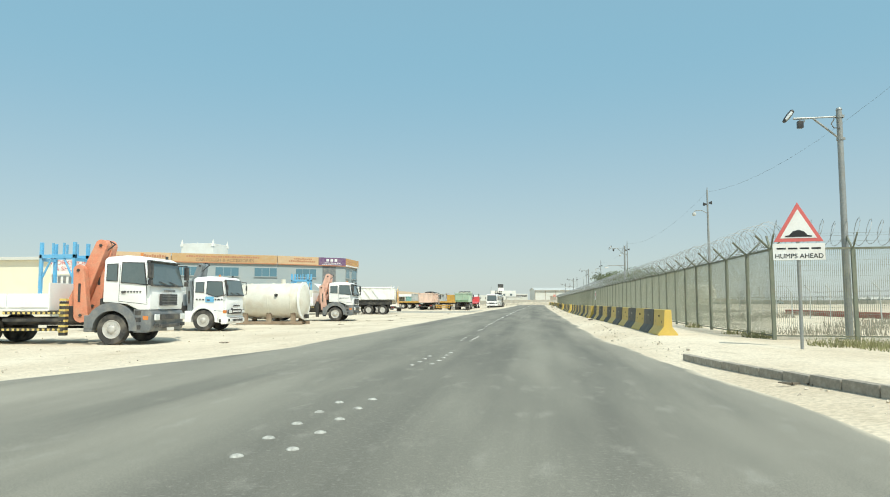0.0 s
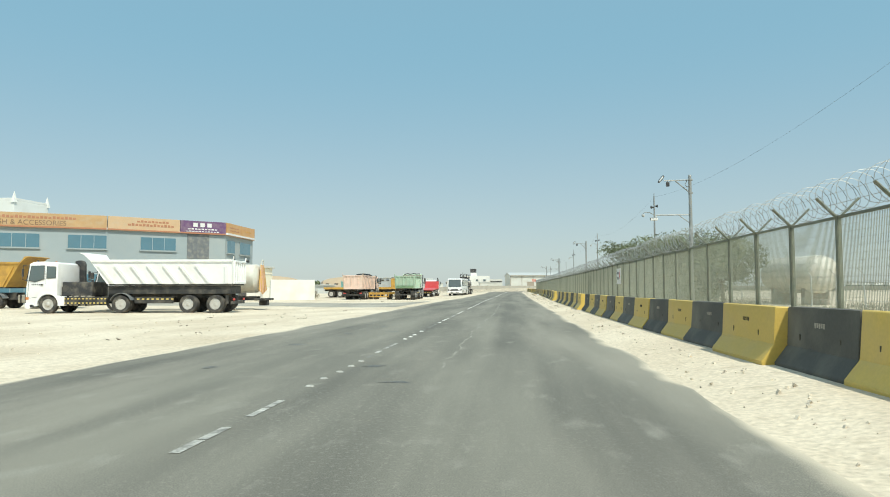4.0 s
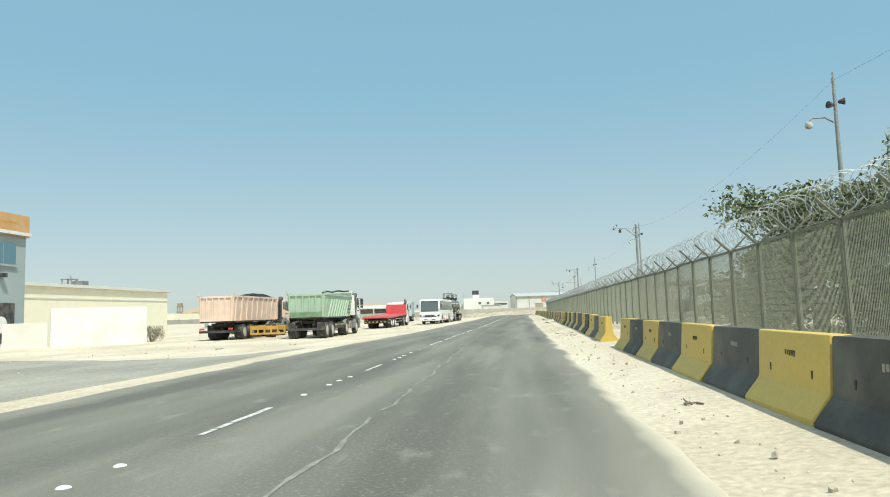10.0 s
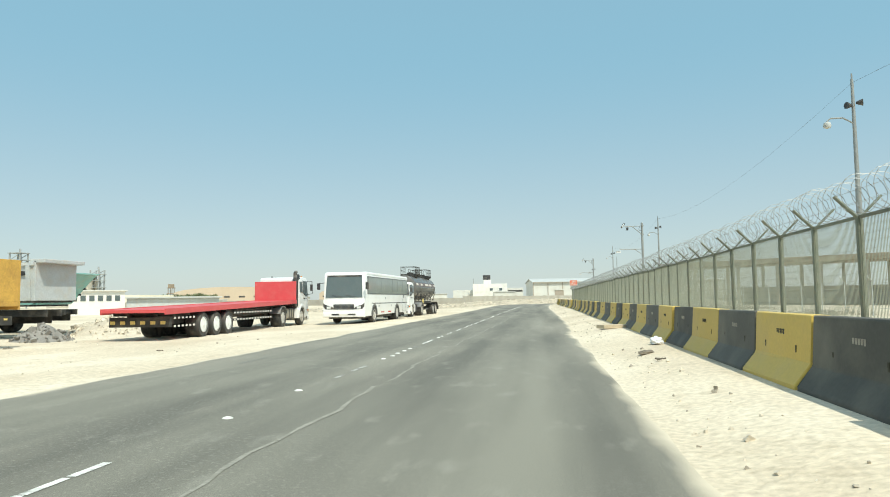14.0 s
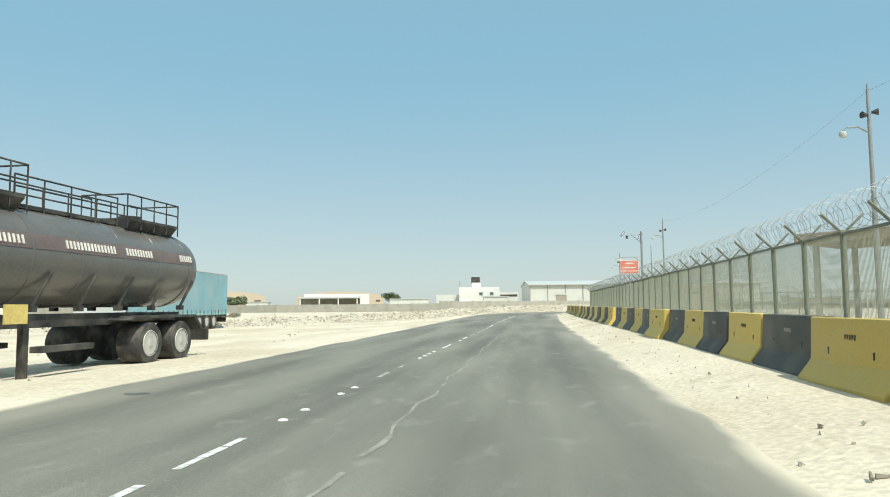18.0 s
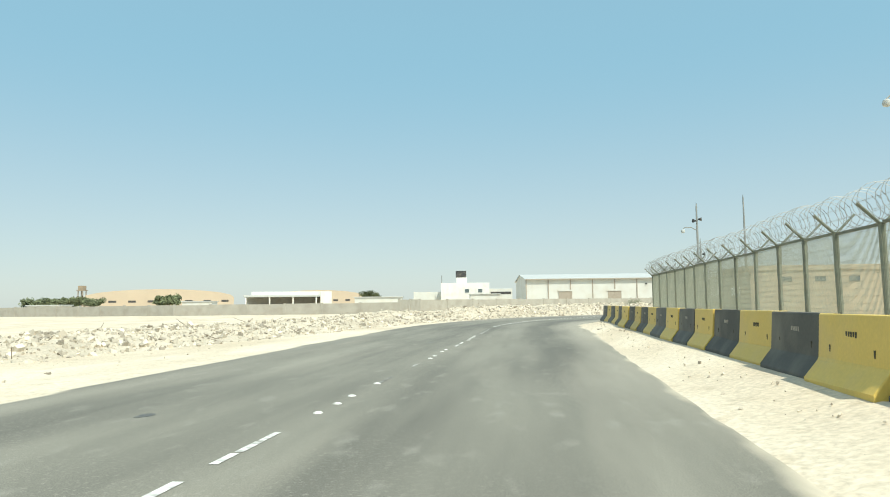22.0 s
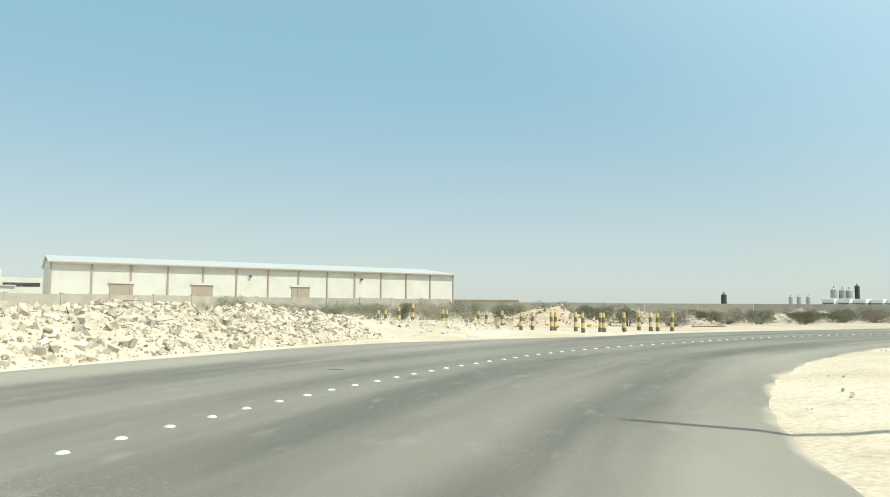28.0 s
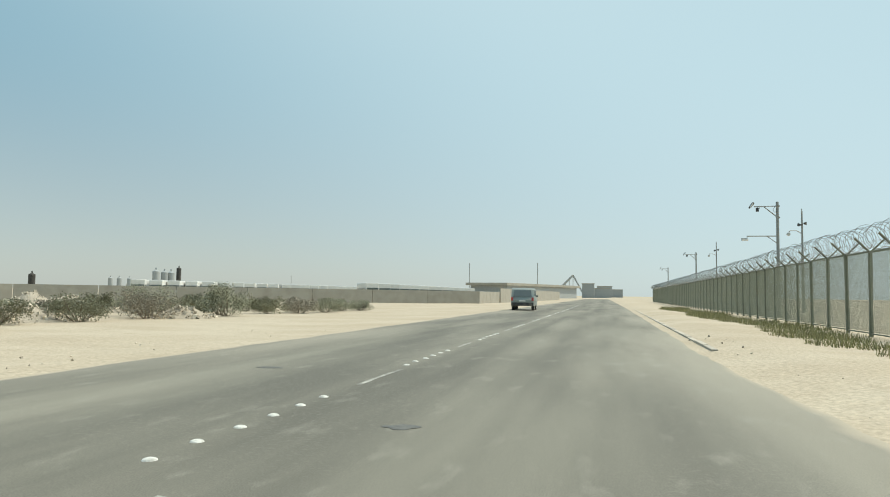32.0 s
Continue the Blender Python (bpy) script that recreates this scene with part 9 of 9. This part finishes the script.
# ---- scrub of the plain ----
spots = [(41.3, 298.3, 1.3, 1.4), (37.6, 301.2, 1.5, 1.7), (39.4, 300.4, 1.4, 1.6), (36.2, 304.6, 1.6, 1.9), (47.3, 300.9, 1.2, 1.5), (50, 302, 1.1, 1.6), (52.6, 301.2, 1.2, 1.4), (56, 300, 1.3, 1.5), (60, 302.6, 1.1, 1.6), (63.5, 302, 1.3, 1.5),
         (67.2, 301.6, 1.5, 1.7), (72, 300.4, 1.9, 1.6), (70.2, 303.8, 1.7, 1.9), (74, 302, 1.4, 1.7), (77, 300.6, 1.1, 1.5), (79.5, 299.8, 1.1, 1.4), (82, 299.2, 1.1, 1.3), (85, 299.2, 1.0, 1.3), (88, 298.8, 0.9, 1.2),
         (-58, 262, 0.8, 1.4), (-40, 250, 0.7, 1.2)]
for k in range(17):
    f = k / 16
    spots.append((13 + 30 * f + rng.uniform(-0.8, 0.8), 314.5 - 4 * f + rng.uniform(-2, 2), rng.uniform(1.3, 2.1), rng.uniform(1.5, 2.3)))
for k in range(22):
    f = rng.random()
    spots.append((44 + 44 * f + rng.uniform(-2, 2), 306.5 - 5.5 * f + abs(rng.gauss(0, 4)), rng.uniform(0.7, 1.4), rng.uniform(0.9, 1.8)))
for k, (x, y, h, s) in enumerate(spots):
    shrub(x, y, h, s, 500 + k, M_SCRUB if k % 5 else M_DRYBUSH, "grey-green desert shrub on the sand", 2.6 + 0.2 * s, 0.042)

shrub(-24.2, 116.8, 1.2, 1.1, 490, M_DRYBUSH, "pale dry bush by the end of the white wall", 0.8, 0.05)
pk = thing("plank", "long weathered timber plank lying on sand", "plank", pose(43.4, 297.3, ground_z(43.4, 297.3), 0, 0, 4))
slab("board", pk, M_BARK, -1.5, 1.5, -0.1, 0.1, 0.0, 0.06, 0.01)

# ---- far plain: coaches, silos, masts, conveyors ----
M_COACH = mat("white coach roof", (0.72, 0.72, 0.69), 0.5, vary=0.08, rand=0.06)
M_FARGREY = mat("pale grey far structures", (0.36, 0.38, 0.38), 0.7, vary=0.1, rand=0.12)
cbm = bmesh.new(); box(cbm, -1.25, 1.25, -5.5, 5.5, 0.35, 3.1, 0.15)
coach0 = thing("coach", "white coach parked in a row behind the wall", "coach", None, "row of parked coaches")
part("body", cbm, M_COACH, coach0)
for s in (1, -1):
    slab("window_band", coach0, M_GLASS, min(s * 1.24, s * 1.27), max(s * 1.24, s * 1.27), -5.2, 5.0, 1.4, 2.15, 0)
slab("windscreen", coach0, M_GLASS, -1.1, 1.1, 5.48, 5.53, 1.2, 2.15, 0)
for y in (-3.4, 3.2):
    axle(coach0, y, half=1.05)
rows = [((158.0, 370.0), (261.0, 362.0), 20), ((171.0, 327.5), (267.0, 326.0), 14)]
first = True
for a, b, n in rows:
    for k in range(n):
        p = Vector(a).lerp(Vector(b), k / (n - 1))
        m = pose(p.x, p.y, 0, 0, 0, 118 + rng.uniform(-3, 3))
        if first:
            coach0.matrix_basis = m
            first = False
        else:
            copy_thing(coach0, m)


def silo(x, y, rad, h, material, label="round grey storage silo far off"):
    th = thing("silo", label, "silo", pose(x, y, 0), "silos on the skyline")
    bm = bmesh.new(); lathe(bm, [(0.0, -0.3), (rad, -0.3), (rad, h), (rad * 0.3, h + rad * 0.5), (0.0, h + rad * 0.5)], 20, pose(0, 0, 0, 0, -90, 0)); part("shell", bm, material, th, smooth=True)
    bm = bmesh.new(); rod(bm, (0, 0, h), (0, 0, h + rad * 1.1), rad * 0.22, 8); part("vent", bm, material, th)


silo(262.9, 497, 1.25, 6.4, M_CHASSIS, "dark round silo far off")
for x, y in ((264.5, 463), (267.2, 461.3), (270, 459)):
    silo(x, y, 0.85, 5.3, M_FARGREY)
for x, y, h in ((271.7, 448.7, 8.2), (274.4, 446.9, 7.9), (276.5, 445.5, 7.8)):
    silo(x, y, 1.3, h, M_FARGREY)
silo(279, 443.8, 0.9, 9.6, M_CHASSIS, "dark tall silo far off")
for x, y, h in ((760, 420, 34), (700, 342, 32), (390, 449, 10)):
    ms = thing("mast", "thin steel mast far on the skyline", "mast", pose(x, y, 0))
    bm = bmesh.new(); rod(bm, (0, 0, -0.3), (0, 0, h), 0.012 * h, 6); part("shaft", bm, M_FARGREY, ms)
lr = thing("industrial_shed", "long low grey industrial roof far off", "building", pose(330, 312, 0, 0, 0, -20))
slab("wall_body", lr, M_FARGREY, -34, 34, -8, 8, -0.3, 4.6, 0.05)
slab("roof", lr, M_CONC, -36, 36, -9, 9, 4.6, 5.6, 0.05)
lw = thing("roadside_wall", "pale rendered wall by the far road", "wall", kind="structure")
m, l = on_wall((150, 297.5), (240, 293.5))
wall_slab("wall_panel", lw, m, M_CONC, 0, l, -0.1, 0.1, -0.3, 2.2)
cv = thing("conveyor", "inclined conveyor with lattice legs far down the road", "conveyor", pose(420, 296.5, 0))
for name, pts, w in (("gallery", [(0, 11, 1.5), (0, 0.5, 12.2)], 0.75), ("gallery", [(0, 0.5, 12.2), (0, -4.5, 3.0)], 0.55)):
    bm = bmesh.new()
    for q0, q1 in zip(pts, pts[1:]):
        rod(bm, q0, q1, w, 4)
    part(name, bm, M_FARGREY, cv)
for k in range(5):
    bm = bmesh.new(); rod(bm, (0, 8.5 - k * 2, -0.3), (0, 8.5 - k * 2, 3.6 + k * 2.0), 0.22, 4); part("leg", bm, M_FARGREY, cv)
for x, y, w, h in ((450, 289.5, 7, 8), (470, 284, 14, 5.5), (520, 280, 10, 7.5), (600, 276, 20, 6)):
    fb = thing("industrial_block", "grey plant building far down the road", "building", pose(x, y, 0))
    slab("wall_body", fb, M_FARGREY, -w / 2, w / 2, -w / 2, w / 2, -0.3, h, 0.1)
    slab("roof", fb, M_CONC, -w / 2 - 0.2, w / 2 + 0.2, -w / 2 - 0.2, w / 2 + 0.2, h, h + 0.4, 0.05)
for k, (x, y, w, d, h) in enumerate(((114, 457, 22, 8, 2.6), (134, 445, 28, 8, 1.9), (104, 462, 3, 3, 3.8))):
    fb = thing("low_shed", "long low pale shed on the plain", "building", pose(x, y, 0, 0, 0, -34))
    slab("wall_body", fb, M_TAN, -w / 2, w / 2, -d / 2, d / 2, -0.3, h, 0.05)
    slab("roof", fb, M_SHEDROOF, -w / 2 - 0.5, w / 2 + 0.5, -d / 2 - 0.5, d / 2 + 0.5, h, h + 0.3, 0.03)

# dark far-off refinery skyline inside the compound
for k in range(16):
    x, y = 150 + 22 * k, 190 - 6 * k + 14 * math.sin(k * 2.1)
    h = 5 + 4 * abs(math.sin(k * 1.7))
    fb = thing("plant_block", "dark refinery block far inside the compound", "plant", pose(x, y, 0))
    slab("wall_body", fb, M_CHASSIS if k % 2 else M_FARGREY, -5, 5, -4, 4, -0.3, h, 0.1)
    slab("upper_block", fb, M_FARGREY, -2, 2, -2, 2, h, h + 3, 0.1)
    if k % 5 == 0:
        bm = bmesh.new(); rod(bm, (3, 0, h - 0.2), (3, 0, h + 12), 0.7, 10, 0.5); part("stack", bm, M_FARGREY, fb)

# grey-green estate car on the left lane
M_CARP = mat("grey-green car paint", (0.26, 0.3, 0.285), 0.35, metal=0.2, vary=0.08, bump=0, dirt=DUST, dirt_amount=0.3)
car = thing("car", "dusty grey-green estate car on the asphalt road", "car", pose(94.5, 287.4, 0.0, 0, 0, -88))
bm = bmesh.new(); prism(bm, [(-2.2, 0.35), (-2.25, 0.8), (-2.1, 1.0), (-1.75, 1.62), (-1.3, 1.72), (0.3, 1.7), (0.95, 1.1), (2.05, 0.95), (2.25, 0.65), (2.2, 0.35)], -0.87, 0.87, "x", bev=0.06); part("body", bm, M_CARP, car, smooth=True)
bm = bmesh.new(); v = [bm.verts.new(p) for p in ((-0.7, -2.12, 1.06), (0.7, -2.12, 1.06), (0.64, -1.8, 1.56), (-0.64, -1.8, 1.56), (-0.7, -2.05, 1.06), (0.7, -2.05, 1.06), (0.64, -1.72, 1.56), (-0.64, -1.72, 1.56))]
for q in ((0, 1, 2, 3), (7, 6, 5, 4), (0, 4, 5, 1), (1, 5, 6, 2), (2, 6, 7, 3), (3, 7, 4, 0)):
    bm.faces.new([v[i] for i in q])
part("rear_window", bm, M_GLASS, car)
for s in (1, -1):
    slab("side_window", car, M_GLASS, min(s * 0.86, s * 0.885), max(s * 0.86, s * 0.885), -1.5, 0.35, 1.12, 1.55, 0)
    slab("tail_lamp", car, M_REDTAPE, min(s * 0.7, s * 0.86), max(s * 0.7, s * 0.86), -2.27, -2.2, 0.75, 1.0, 0.01)
    slab("mirror", car, M_CARP, min(s * 0.88, s * 1.06), max(s * 0.88, s * 1.06), 0.5, 0.62, 1.02, 1.18, 0.02)
slab("bumper", car, M_DARK, -0.85, 0.85, -2.32, -2.15, 0.35, 0.6, 0.04)
slab("number_plate", car, M_SIGNW, -0.25, 0.25, -2.33, -2.31, 0.68, 0.79, 0)
axle(car, 1.35, half=0.76, meshes=W_SMALL, r=0.33); axle(car, -1.35, half=0.76, meshes=W_SMALL, r=0.33)

# ---- loose things on the sand ----
r = random.Random(77)
v, f = [], []
for k in range(5200):
    u = r.uniform(0, 330)
    side = r.random()
    off = road_right(u) + r.uniform(0.15, 1.0) if side < 0.4 else -r.uniform(6.0, 17)
    x, y = road_point(u, off)
    if y > 262 and (off < -9 or off > 0 and k % 5):
        continue
    s = 0.009 / (r.random() + 0.08) ** 0.75
    rock(r, v, f, (x, y, ground_z(x, y) + s * 0.3), min(s, 0.032))
tagged(mesh_of("gravel", v, f, M_RUBBLE, None), "loose stones scattered on sand and asphalt", "gravel", kind="stuff")
M_LITTER = mat("dark litter", (0.2, 0.17, 0.13), 0.8, vary=0.3, rand=0.5)
for k in range(46):
    u = r.uniform(8, 300)
    off = r.choice((road_right(u) + r.uniform(0.4, 1.0), -r.uniform(6, 13), -r.uniform(6, 13)))
    x, y = road_point(u, off)
    bm = bmesh.new()
    n = r.randint(2, 4)
    for _ in range(n):
        p = Vector((r.uniform(-0.15, 0.15), r.uniform(-0.15, 0.15), 0.02))
        rod(bm, p, p + Vector((r.uniform(-0.14, 0.14), r.uniform(-0.14, 0.14), r.uniform(0, 0.04))), r.uniform(0.012, 0.03), 5, 0.008)
    o = part("litter", bm, M_LITTER, None)
    o.matrix_basis = pose(x, y, ground_z(x, y), 0, 0, r.uniform(0, 360))
    tagged(o, "dark crumpled scrap lying on the sand", "litter", "scraps on the sand")

# larger litter by the barriers
M_BAG = mat("white plastic bag", (0.78, 0.78, 0.76), 0.35, vary=0.08, bump=0.1)
M_CARD = mat("weathered cardboard", (0.52, 0.43, 0.3), 0.9, vary=0.15)


def crumpled(name, label, material, x, y, size, flat, seed):
    r2 = random.Random(seed)
    bm = bmesh.new()
    bmesh.ops.create_icosphere(bm, subdivisions=3, radius=1.0)
    for p in bm.verts:
        d = noise.noise(p.co * 1.9 + Vector((seed, 0, 0))) * 0.35 + noise.noise(p.co * 4.5) * 0.14
        p.co = Vector((p.co.x * size[0], p.co.y * size[1], max(-0.6, p.co.z) * flat)) * (1 + d)
    o = part(name, bm, material, None)
    o.matrix_basis = pose(x, y, ground_z(x, y) + flat * 0.45, 0, 0, r2.uniform(0, 360))
    tagged(o, label, "litter")


crumpled("plastic_bag", "crumpled white plastic bag by the barriers", M_BAG, 3.42, 131.0, (0.2, 0.14), 0.1, 3)
crumpled("rag", "brown stiff rag lying on the sand", M_LITTER, 2.9, 129.0, (0.2, 0.09), 0.05, 5)
crumpled("rag", "grey flattened rag at the road edge", M_LITTER, 3.1, 41.0, (0.24, 0.12), 0.04, 8)
bm = bmesh.new(); box(bm, -0.45, 0.45, -0.22, 0.22, 0, 0.12, 0.01)
o = part("cardboard_box", bm, M_CARD, None)
o.matrix_basis = pose(3.3, 139.0, ground_z(3.3, 139.0) - 0.01, 0, 0, 30)
tagged(o, "flattened cardboard box lying by the barriers", "litter")
